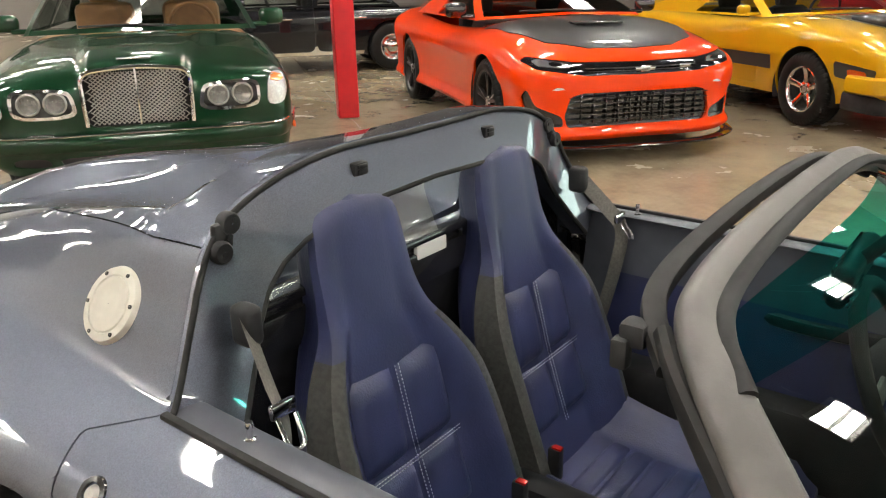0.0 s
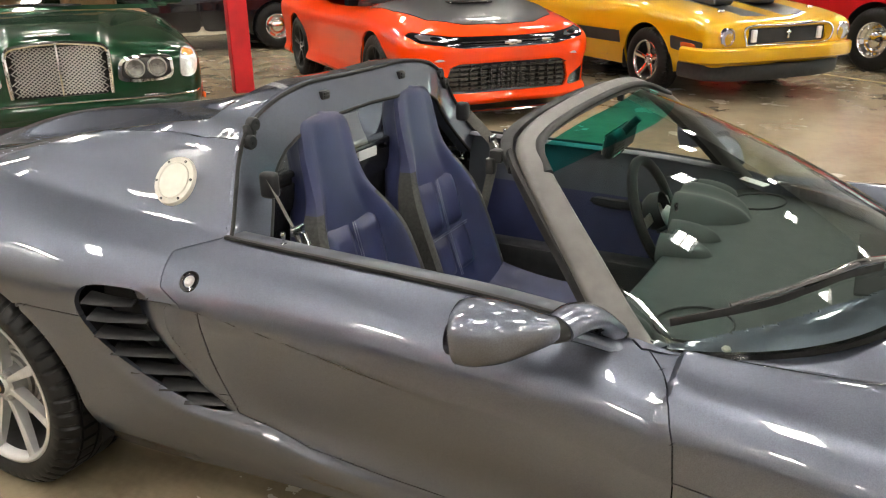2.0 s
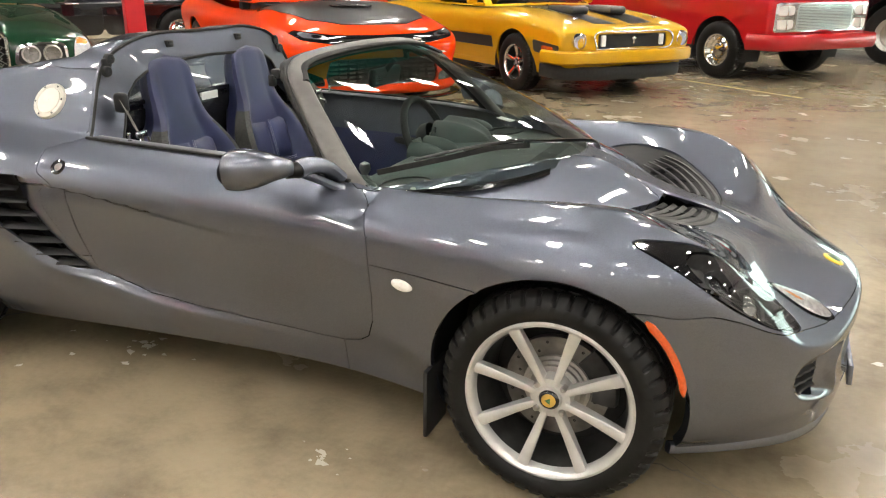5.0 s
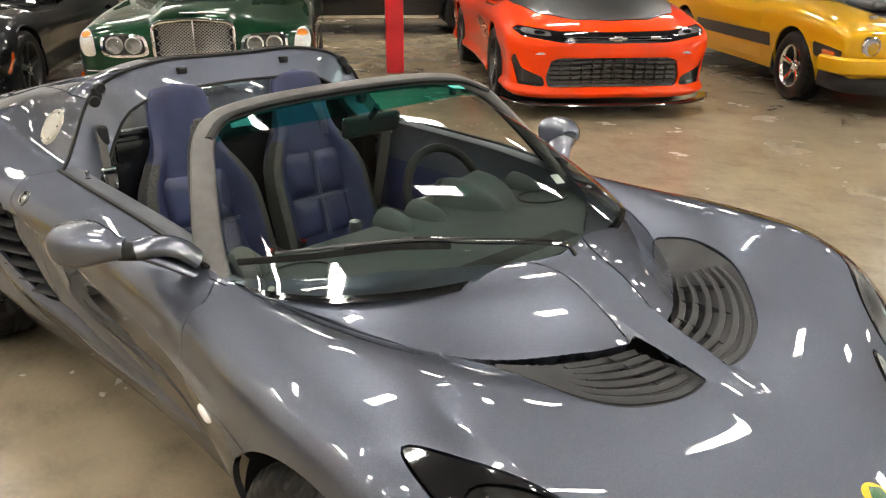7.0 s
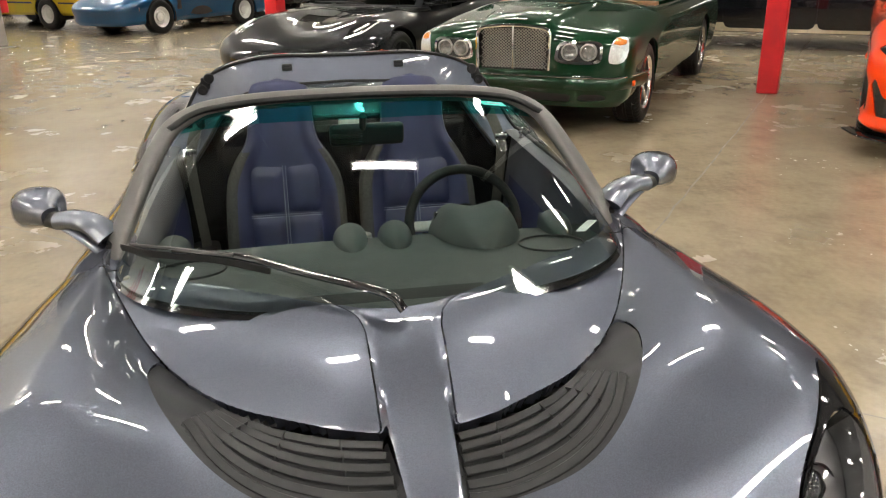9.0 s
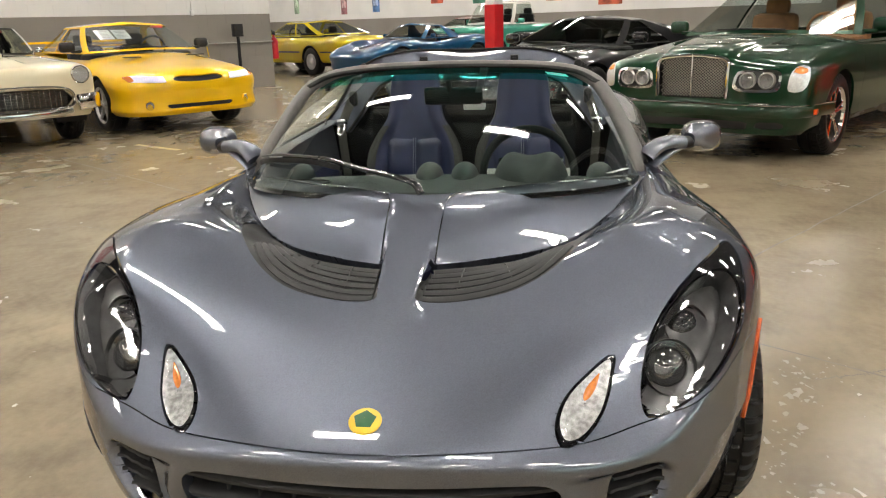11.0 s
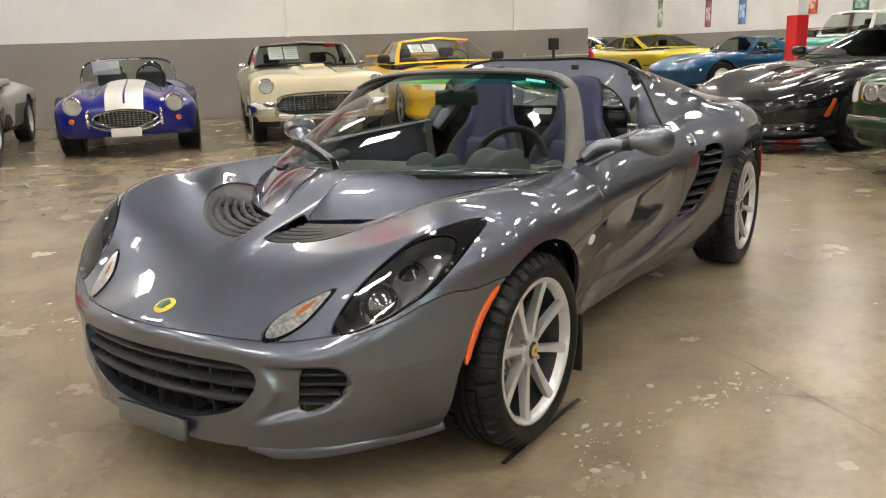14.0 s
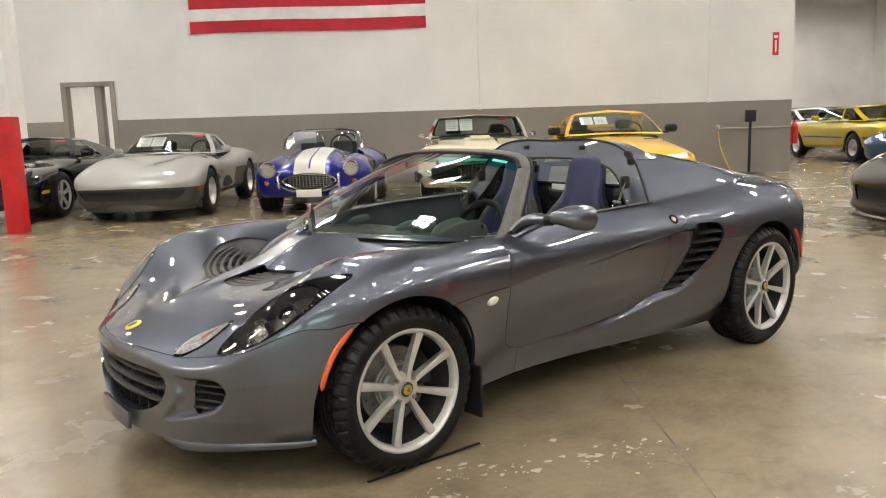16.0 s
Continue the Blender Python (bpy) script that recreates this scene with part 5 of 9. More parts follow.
    belt = obj("seat_belt", *sweep(bp_, 0.019, 0.0012, 8, up=(0.8, -0.5 * s, 0.3), power=4), mat("belt_web", (0.09, 0.085, 0.075), 0.85, var=0.2, scale=200, bump=0.3, bscale=500), car, "grey seat belt with a steel tongue")
    obj("belt_reel", *box(-0.400, s * 0.515, 0.885, 0.045, 0.034, 0.065, 0.012, 3), PLASTIC, belt)
    tong = sweep(smooth_path([(-0.300, s * 0.560, 0.790), (-0.272, s * 0.562, 0.752), (-0.268, s * 0.540, 0.748), (-0.290, s * 0.532, 0.785)], 14), 0.004, 0.002, 6)
    obj("belt_tongue", *join(tong, box(-0.300, s * 0.547, 0.795, 0.012, 0.046, 0.024, 0.005)), CHROME, belt)
# fuel cap, on the right-hand side only
p, n = on_skin(-0.637, 0.588, 0.886)
cap = obj("fuel_cap", *seat_on(lathe([(0.0005, 0.009), (0.044, 0.009), (0.046, 0.006), (0.048, 0.009), (0.060, 0.008), (0.064, 0.0), (0.064, -0.02)], 48, axis="z"), -0.637, 0.588, 0.886, -1), CREAM_METAL, car, "round alloy fuel cap with six screws")
for k in range(6):
    a = 2 * math.pi * k / 6 + 0.4
    g = moved(lathe([(0.0005, 0.0105), (0.003, 0.0105), (0.004, 0.007)], 10, axis="z"), pose(0.054 * math.cos(a), 0.054 * math.sin(a), 0))
    obj("cap_screw", *seat_on(g, -0.637, 0.588, 0.886, -1), DARK_METAL, cap)
# nose badge and plate
bd = obj("nose_badge", *seat_on(lathe([(0.0005, 0.006), (0.026, 0.005), (0.031, 0.002), (0.032, -0.003)], 32, axis="z"), 1.80, 0.0, 0.50), YELLOW, car, "round yellow and green nose badge")
obj("badge_centre", *seat_on(lathe([(0.0005, 0.0088), (0.016, 0.0078), (0.0225, 0.0058)], 5, axis="z"), 1.80, 0.0, 0.50), BADGE_GREEN, bd)
obj("plate_mount", *moved(box(0, 0, 0, 0.016, 0.285, 0.064, 0.004), pose(1.885, 0.0, 0.195, 0, -4, 0)), GREY_PAINT, car, "blank grey plate holder")

# pointed lips under the corners of the nose
_edge = skin.P[:, -1]
_edge = _edge[(_edge[:, 0] > 1.44) & (_edge[:, 1] > 0.30)]
_edge = _edge[np.argsort(np.arctan2(_edge[:, 1] - 0.0, _edge[:, 0] - 1.2))]
_lip = smooth_path(_edge[:: max(1, len(_edge) // 14)], 40)
_out = _lip - np.array([1.15, 0, 0])
_out[:, 2] = 0
_out /= np.linalg.norm(_out, axis=1)[:, None]
_t = np.linspace(0, 1, 40)
_mid = _lip - _out * 0.012 - np.array([0, 0, 1.0]) * (0.012 * np.minimum(1, _t / 0.12) * (1 - 0.5 * _t))[:, None]
for s in (1, -1):
    g = sweep(_mid, 0.014, 0.008 + 0.012 * np.minimum(1, _t / 0.12) * (1 - 0.4 * _t), 12, power=4)
    obj("front_lip", *(g if s > 0 else mirror(g)), GREY_PAINT, car)

# door mirrors
for s in (1, -1):
    ax = np.array((0.045, 0, 0.010)) + np.array((0.90, 1, 1)) * np.array([(0.268, 0.862, 0.796), (0.276, 0.861, 0.797), (0.305, 0.858, 0.799), (0.345, 0.850, 0.803), (0.38, 0.836, 0.806), (0.408, 0.820, 0.806), (0.425, 0.800, 0.804)]) * np.array([1, s, 1])
    ry = np.array([0.056, 0.065, 0.067, 0.060, 0.048, 0.036, 0.026])
    rz = np.array([0.042, 0.051, 0.053, 0.048, 0.038, 0.028, 0.021])
    mir = obj("door_mirror", *sweep(smooth_path(ax, 24), np.interp(np.linspace(0, 6, 24), np.arange(7), ry), np.interp(np.linspace(0, 6, 24), np.arange(7), rz), 28, power=2.6), GREY_PAINT, car, "grey-blue bullet-shaped door mirror")
    obj("mirror_glass", *moved(lathe([(0.0005, 0.0), (0.040, 0.0)], 28, axis="x"), Matrix.Translation((0.2850, s * 0.862, 0.806)) @ Matrix.Diagonal((1, 1.4, 1, 1))), mat("mirror_silver", (0.9, 0.9, 0.9), 0.01, 1.0), mir)
    obj("mirror_neck", *sweep(smooth_path(np.array([(0.415, 0.805, 0.804), (0.428, 0.790, 0.804), (0.436, 0.775, 0.802)]) * np.array([1, s, 1]), 8), 0.027, 0.021, 16), SEAL, mir, "black rubber mirror neck")
    arm = smooth_path(np.array([(0.432, 0.778, 0.803), (0.448, 0.735, 0.808), (0.462, 0.690, 0.795), (0.475, 0.655, 0.765)]) * np.array([1, s, 1]), 18)
    obj("mirror_arm", *sweep(arm, np.linspace(0.034, 0.052, 18), np.linspace(0.024, 0.022, 18), 16), GREY_PAINT, mir)
    arm = smooth_path(np.array([(0.434, 0.772, 0.795), (0.458, 0.725, 0.770), (0.490, 0.680, 0.742), (0.505, 0.665, 0.735)]) * np.array([1, s, 1]), 14)
    obj("mirror_strut", *sweep(arm, 0.022, 0.013, 12), GREY_PAINT, mir)

# dash, pods, wheel
rows = []
for y in np.linspace(-0.615, 0.615, 41):
    a = abs(y) / 0.628
    bx_ = 1.02 - 0.50 * (2 / math.pi * math.asin(min(1, a ** (1 / 0.92)))) ** 1.9
    xe = 0.455 - 0.03 * a * a
    xb = max(bx_, xe + 0.03)
    r = []
    for t in np.linspace(0, 1, 10):
        r.append((xb + (xe - xb) * t, y, 0.742 - 0.022 * a * a - 0.036 * t - 0.010 * math.sin(math.pi * t)))
    r += [(xe - 0.012, y, 0.690), (xe - 0.012, y, 0.675), (xe + 0.02, y, 0.64), (xe + 0.10, y, 0.56), (xe + 0.14, y, 0.46)]
    rows.append(r)
V = np.array(rows)
dash = obj("dashboard", V.reshape(-1, 3), grid_faces(V.shape[0], V.shape[1]), DASH, car, "grey-green moulded dashboard with two round pods")


def pod(x, y, z, r, L, lab="dash_pod", h=1.0):
    """A half-bullet hood that opens to the rear."""
    t = np.linspace(0, 1, 12)
    rr = r * np.sqrt(np.clip(1 - (t - 0.12) ** 2 * 1.28, 0, 1))
    V = np.array([[(x + L * q, y + k * math.cos(a), z + h * k * math.sin(a)) for a in np.linspace(-0.3, math.pi + 0.3, 20)] for q, k in zip(t, rr)]).reshape(-1, 3)
    o = obj(lab, V, grid_faces(12, 20), DASH, dash)
    obj("pod_face", *moved(lathe([(0.0005, 0.0), (r * 0.6, 0.004), (r * 0.92, 0.0)], 20, axis="x"), pose(x + 0.012, y, z)), GLOSS_BLACK, o)
    return o


pod(0.435, -0.058, 0.700, 0.046, 0.13)
pod(0.435, 0.062, 0.700, 0.046, 0.13)
pod(0.415, 0.515, 0.695, 0.044, 0.12)
pod(0.415, -0.515, 0.695, 0.044, 0.12)
# instrument hood: two rounded humps
V = []
for t in np.linspace(0, 1, 16):
    k = math.sqrt(max(0, 1 - (t - 0.1) ** 2 * 1.2))
    for a in np.linspace(0, math.pi, 30):
        yy = 0.285 + 0.125 * k * math.cos(a)
        hump = 0.078 + 0.016 * math.cos(4 * (a - math.pi / 2) + math.pi)
        V.append((0.405 + 0.20 * t, yy, 0.688 + (hump + 0.012) * k * math.sin(a)))
obj("instrument_hood", np.array(V), grid_faces(16, 30), DASH, dash, "humped instrument hood")
obj("instrument_face", *moved(box(0, 0, 0, 0.01, 0.22, 0.08, 0.01), pose(0.425, 0.285, 0.715, 0, -10, 0)), GLOSS_BLACK, dash)
for s in (1, -1):
    a = np.linspace(0, 2 * math.pi, 40, endpoint=False)
    P = np.stack([0.60 + 0.075 * np.sin(a), s * 0.455 + 0.085 * np.cos(a), 0.708 + 0.006 * np.sin(a)], -1)
    obj("speaker_rim", *sweep(P, 0.003, 0.003, 6, closed=True), PLASTIC, dash)
obj("screen_label", *moved(box(0, 0, 0, 0.026, 0.10, 0.002, 0.0005, 1), pose(0.57, 0.561, 0.737, 0, -8, 52)), PAPER, dash, "white paper label on the dash")
a = np.linspace(0, 2 * math.pi, 48, endpoint=False)
wm = pose(0.345, 0.275, 0.690, 0, -24, 0)
P = np.stack([0 * a, 0.158 * np.cos(a), 0.158 * np.sin(a)], -1)
sw = obj("steering_wheel", *moved(sweep(P, 0.0145, n=12, closed=True, up=(1, 0, 0)), wm), SEAL, car, "small black three-spoke steering wheel")
obj("wheel_boss", *moved(join(lathe([(0.0005, -0.025), (0.045, -0.022), (0.058, 0.0), (0.055, 0.03)], 24, axis="x")), wm), PLASTIC, sw)
for k in (0, math.pi, -math.pi / 2):
    P = np.stack([np.full(6, 0.0), np.linspace(0.04, 0.15, 6) * math.cos(k), np.linspace(0.04, 0.15, 6) * math.sin(k)], -1)
    obj("wheel_spoke", *moved(sweep(P, 0.015, 0.005, 8, up=(1, 0, 0), power=3), wm), STEEL, sw)
obj("steering_column", *sweep([(0.36, 0.275, 0.685), (0.60, 0.275, 0.58)], 0.035, n=14), STEEL, sw)
for s in (1, -1):
    obj("column_stalk", *sweep([(0.40, 0.275 + s * 0.04, 0.672), (0.385, 0.275 + s * 0.13, 0.68)], 0.006, n=8), PLASTIC, sw)
# tub, tunnel, lever
obj("tub_floor", *box(0.08, 0, 0.225, 1.05, 1.05, 0.05, 0.02), DARK_METAL, car)
obj("centre_tunnel", *box(0.06, 0, 0.31, 0.95, 0.075, 0.18, 0.03), PLASTIC, car)
hb = obj("handbrake", *sweep([(0.01, 0.0, 0.375), (0.17, 0.0, 0.400)], 0.012, n=10), WHITE_LENS, car, "alloy handbrake lever with a red button")
obj("lever_button", *sweep([(-0.02, 0.0, 0.370), (0.01, 0.0, 0.375)], 0.008, n=10), RED_LENS, hb)
obj("gear_lever", *join(sweep([(0.25, 0.0, 0.48), (0.22, 0.0, 0.60)], 0.008, n=8), moved(lathe([(0.0005, 0.028), (0.018, 0.020), (0.022, 0.0), (0.012, -0.02)], 16, axis="z"), pose(0.218, 0, 0.615))), STEEL, car)
for y in (-0.05, 0.05):
    obj("belt_buckle", *box(-0.20, y * 1.4, 0.40, 0.03, 0.022, 0.075, 0.006), PLASTIC, car)
    obj("buckle_button", *box(-0.196, y * 1.4, 0.438, 0.022, 0.015, 0.006, 0.002), RED_LENS, car)
# inner mirror
rm = obj("inner_mirror", *moved(box(0, 0, 0, 0.028, 0.205, 0.062, 0.012, 3), pose(0.30, 0.012, 0.955, 0, 10, 0)), PLASTIC, car, "black rear-view mirror on the windscreen")
obj("mirror_pane", *moved(box(0, 0, 0, 0.004, 0.19, 0.050, 0.001, 1), pose(0.2845, 0.012, 0.958, 0, 10, 0)), mat("mirror_silver_in", (0.9, 0.9, 0.9), 0.01, 1.0), rm)
obj("mirror_stem", *sweep([(0.31, 0.0, 0.975), (0.345, 0.0, 1.015)], 0.010, n=10), PLASTIC, rm)
for k in range(7):
    obj("mirror_grate", *box(0.3135, -0.045, 0.932 + 0.007 * k, 0.004, 0.085, 0.003, 0.001, 1), GLOSS_BLACK, rm)
# wiper
off = np.array([0.012, 0, 0.020])
sp_ = lambda a, h: screen_point(abs(a), h) * np.array([1, 1 if a >= 0 else -1, 1]) + off
arm = smooth_path([(1.068, 0.006, 0.770), (1.045, -0.03, 0.800), sp_(-0.20, 0.125), sp_(-0.34, 0.170), sp_(-0.56, 0.172)], 26)
wp = obj("wiper", *sweep(arm, np.linspace(0.013, 0.008, 26), 0.006, 8, power=3), GLOSS_BLACK, car, "single black wiper parked along the screen base")
blade = smooth_path([sp_(a, h) - np.array([0.004, 0, 0.008]) for a, h in ((-0.26, 0.135), (-0.40, 0.165), (-0.52, 0.165), (-0.68, 0.148), (-0.92, 0.095))], 30)
obj("wiper_blade", *sweep(blade, 0.004, 0.009, 6), SEAL, wp)
br_ = smooth_path([sp_(a, h) + np.array([0.002, 0, 0.005]) for a, h in ((-0.36, 0.168), (-0.45, 0.172), (-0.55, 0.172), (-0.66, 0.160), (-0.78, 0.138))], 20)
obj("wiper_bridge", *sweep(br_, 0.006, 0.004, 6), DARK_METAL, wp)
obj("cowl_panel", *box(0.955, 0, 0.722, 0.17, 0.42, 0.02, 0.006), BLACK, car)
# inspection sticker
p = screen_point(0.78, 0.945)
tg = screen_point(0.80, 0.945) - screen_point(0.72, 0.945)
un = screen_point(0.78, 0.98) - screen_point(0.78, 0.91)
M3 = np.stack([tg / np.linalg.norm(tg), un / np.linalg.norm(un), np.cross(tg, un) / np.linalg.norm(np.cross(tg, un))], 1)
m = Matrix.Translation(p + 0.004 * M3[:, 2] * np.sign(M3[2, 2])) @ Matrix(M3.tolist()).to_4x4()
st = obj("screen_sticker", *moved(box(0, 0, 0, 0.075, 0.022, 0.0012, 0.0003, 1), m), STICKER_TEAL, ws, "small green sticker on the windscreen")
obj("sticker_bar", *moved(box(0, 0, 0.001, 0.045, 0.004, 0.001, 0.0, 1), m), PRINT, st)

# ---- the hall ----
def floor_material():
    """Sealed, worn concrete: blotches, fine grain, flaked pale patches and a half-gloss coat."""
    m = mat("sealed_concrete", (0.30, 0.245, 0.165), 0.3)
    nt = m.node_tree
    b = nt.nodes["Principled BSDF"]
    L, N = nt.links.new, nt.nodes.new
    tc = N("ShaderNodeTexCoord")
    def noise_(scale, detail=5.0, rough=0.55):
        n = N("ShaderNodeTexNoise")
        n.inputs["Scale"].default_value, n.inputs["Detail"].default_value, n.inputs["Roughness"].default_value = scale, detail, rough
        L(tc.outputs["Object"], n.inputs["Vector"])
        return n
    def remap(sock, a, b_, c=0.0, d=1.0):
        r = N("ShaderNodeMapRange")
        for k, v in zip((1, 2, 3, 4), (a, b_, c, d)):
            r.inputs[k].default_value = v
        r.interpolation_type = "SMOOTHSTEP"
        L(sock, r.inputs[0])
        return r.outputs[0]
    def mix(fac, c1, c2):
        x = N("ShaderNodeMix")
        x.data_type = "RGBA"
        for sock, c in ((x.inputs[6], c1), (x.inputs[7], c2)):
            if isinstance(c, tuple):
                sock.default_value = (*c, 1)
            else:
                L(c, sock)
        L(fac, x.inputs[0])
        return x.outputs[2]
    big, mid, fine = noise_(0.55, 5, 0.55), noise_(1.5, 6, 0.6), noise_(26, 6, 0.7)
    c = mix(remap(big.outputs[0], 0.3, 0.7), (0.200, 0.160, 0.100), (0.335, 0.275, 0.182))
    c = mix(remap(mid.outputs[0], 0.25, 0.80, 0, 0.7), c, (0.165, 0.132, 0.086))
    c = mix(remap(fine.outputs[0], 0.25, 0.80, 0, 0.45), c, (0.320, 0.270, 0.190))
    # flaked places: pale, where two noises meet
    fl = noise_(14, 9, 0.72)
    zone = noise_(0.55, 2)
    mul = N("ShaderNodeMath")
    mul.operation = "MULTIPLY"
    L(remap(fl.outputs[0], 0.66, 0.675), mul.inputs[0])
    L(remap(zone.outputs[0], 0.60, 0.70, 0, 0.25), mul.inputs[1])
    c = mix(mul.outputs[0], c, (0.36, 0.33, 0.26))
    dark = noise_(3.2, 10, 0.72)
    c = mix(remap(dark.outputs[0], 0.40, 0.80, 0, 0.7), c, (0.095, 0.078, 0.055))
    L(c, b.inputs["Base Color"])
    L(remap(mid.outputs[0], 0.25, 0.75, 0.20, 0.29), b.inputs["Roughness"])
    b.inputs["Specular IOR Level"].default_value = 0.38
    bp = N("ShaderNodeBump")
    bp.inputs["Strength"].default_value, bp.inputs["Distance"].default_value = 0.03, 0.001
    L(fine.outputs[0], bp.inputs["Height"])
    L(bp.outputs[0], b.inputs["Normal"])
    return m


CONCRETE = floor_material()
WALL_WHITE = mat("white_painted_block", (0.78, 0.78, 0.78), 0.6, var=0.05, scale=0.7, bump=0.3, bscale=30)
WALL_GREY = mat("taupe_painted_block", (0.245, 0.225, 0.205), 0.55, var=0.06, scale=0.8, bump=0.3, bscale=30)
CEIL = mat("ceiling_deck", (0.10, 0.10, 0.105), 0.8, var=0.1, scale=0.5)
LIGHT_TUBE = mat("strip_light", (1.0, 0.94, 0.85), 0.5, emit=112.0)
JOINT = mat("floor_joint", (0.135, 0.114, 0.084), 0.9, var=0.3, scale=6)
PALE = mat("bare_concrete", (0.42, 0.39, 0.32), 0.75, var=0.12, scale=9)
HALL = Matrix.Rotation(AU, 4, "Z")


def uv(u, v, z=0.0):
    p = U * u + VV * v
    return (p.x, p.y, z)


def hall_box(name, u0, u1, v0, v1, z0_, z1, m, parent=None, label="", b=0.004, kind="structure"):
    V, F = box((u0 + u1) / 2, (v0 + v1) / 2, (z0_ + z1) / 2, u1 - u0, v1 - v0, z1 - z0_, b, 1)
    o = obj(name, *moved((V, F), HALL), m, parent, label, smooth=False)
    return tagged(o, kind=kind) if kind and parent is None else o


UL, UR, VB, VF, HT = -28.0, 13.5, -46.0, 24.0, 10.0
V_, F_ = moved((np.array([(UL, VB, 0), (UR, VB, 0), (UR, VF, 0), (UL, VF, 0)], float), [(0, 1, 2, 3)]), HALL)
floor = tagged(obj("floor", V_, F_, CONCRETE, smooth=False), "sealed brown-grey concrete floor, stained and flaked in places", "floor", kind="structure")
ceiling = hall_box("ceiling", UL, UR, VB, VF, HT, HT + 0.2, CEIL)
# outer walls, two-tone; the east one set all white to brighten the roadster's reflections
for nm, a in (("wall_west", (UL - 0.3, UL, VB, -9.0)), ("wall_east", (UR, UR + 0.3, VB, VF)), ("wall_south", (UL, UR, VB - 0.3, VB))):
    w = hall_box(nm, *a, 1.5, HT, WALL_WHITE, label="painted block wall")
    hall_box("wall_base", *a, 0, 1.5, WALL_WHITE if nm == "wall_east" else WALL_GREY, w, "painted lower wall")
# the far wall has two glazed bays that let in daylight
WIN = ((-9.5, -3.2), (-1.2, 7.6))
w = hall_box("wall_north", UL, UR, VF, VF + 0.3, 3.4, HT, WALL_WHITE, label="painted block wall")
for a, b in ((UL, WIN[0][0]), (WIN[0][1], WIN[1][0]), (WIN[1][1], UR)):
    hall_box("pier", a, b, VF, VF + 0.3, 1.5, 3.4, WALL_WHITE, w)
    hall_box("wall_base", a, b, VF, VF + 0.3, 0, 1.5, WALL_GREY, w)
for k, (a, b) in enumerate(WIN):
    hall_box("wall_base", a, b, VF, VF + 0.3, 0, 0.4, WALL_GREY, w)
    win = tagged(new("window_%d" % (k + 1)), "wide glazed bay with dark frames, daylight behind", "window", kind="structure")
    hall_box("window_sill", a, b, VF - 0.06, VF + 0.02, 0.40, 0.44, DARK_METAL, win)
    n = round((b - a) / 1.6)
    for j in range(n + 1):
        x = a + 0.04 + (b - a - 0.08) * j / n
        hall_box("mullion", x - 0.03, x + 0.03, VF + 0.10, VF + 0.16, 0.44, 3.40, DARK_METAL, win)
        if j < n:
            hall_box("pane", x + 0.03, x - 0.03 + (b - a - 0.08) / n, VF + 0.12, VF + 0.13, 0.44, 3.40, GLASS, win)
DAYLIGHT = mat("overcast_daylight", (0.92, 1.0, 0.98), 1.0, emit=DAY)
tagged(obj("backdrop", *moved((np.array([(-30, VF + 4, -0.5), (28, VF + 4, -0.5), (28, VF + 4, 8.0), (-30, VF + 4, 8.0)], float), [(0, 1, 2, 3)]), HALL), DAYLIGHT, smooth=False), "plain pale daylight outside the windows", "backdrop", kind="structure")
hall_box("wall_west_2", UL - 0.3, UL, -9.0, VF, 0, HT, WALL_GREY, label="taupe painted block wall")
# the block wall behind the row of cars
WV, WU0, WU1, BAND = -12.45, -7.30, 8.40, 1.47


def block_wall(name, u0, u1, v0, v1, door=None):
    w = tagged(new(name), "painted block wall, white above a taupe lower band", "wall", kind="structure")
    def run(a, b, z0_, z1, m, nm):
        rows = max(1, round((z1 - z0_) / 0.205))
        h = (z1 - z0_) / rows
        hall_box(nm + "_core", a + 0.01, b - 0.01, v0, v1 - 0.006, z0_, z1, m, w, b=0.0)
        return [(a, b, z0_ + k * h, z0_ + (k + 1) * h, m, k) for k in range(rows)]
    courses = []
    spans = [(u0, u1)] if not door else [(u0, door[0]), (door[1], u1)]
    for a, b in spans:
        courses += run(a, b, 0, BAND, WALL_GREY, "lower")
        courses += run(a, b, BAND, HT, WALL_WHITE, "upper")
    if door:
        courses += run(door[0], door[1], door[2], HT, WALL_WHITE, "lintel")
    low, high = [], []
    for a, b, c, d, m, k in courses:
        L = 0.41
        x = a + (0.0 if k % 2 else -L / 2)
        while x < b - 1e-6:
            p, q = max(a, x), min(b, x + L)
            if q - p > 0.02:
                V, F = box((p + q) / 2, v1 - 0.008, (c + d) / 2, q - p - 0.0008, 0.02, d - c - 0.0008, 0.0008, 1)
                (low if m is WALL_GREY else high).append((V, F))
            x += L
    for g, m, nm in ((low, WALL_GREY, "lower_blocks"), (high, WALL_WHITE, "upper_blocks")):
        tagged(obj(nm, *moved(join(*g), HALL), m, w, smooth=False), kind="stuff")
    return w


wall = block_wall("wall_long", WU0, WU1, WV - 0.3, WV, door=(6.62, 7.58, 2.2))
hall_box("wall_end", WU0 - 0.0, WU0 + 0.3, WV - 6.0, WV - 0.3, 0, HT, WALL_GREY, label="taupe end wall")
# columns: red below, white above
def column(x, y, top=1.44):
    c = tagged(new("column"), "square steel column painted red at the bottom and white above", "column", kind="structure")
    m = Matrix.Translation((x, y, 0)) @ HALL
    obj("red_casing", *moved(box(0, 0, top / 2, 0.21, 0.21, top, 0.012), m), RED_STEEL, c, smooth=False)
    obj("shaft", *moved(box(0, 0, (HT + top) / 2, 0.19, 0.19, HT - top, 0.008), m), WALL_WHITE, c, smooth=False)
    return c


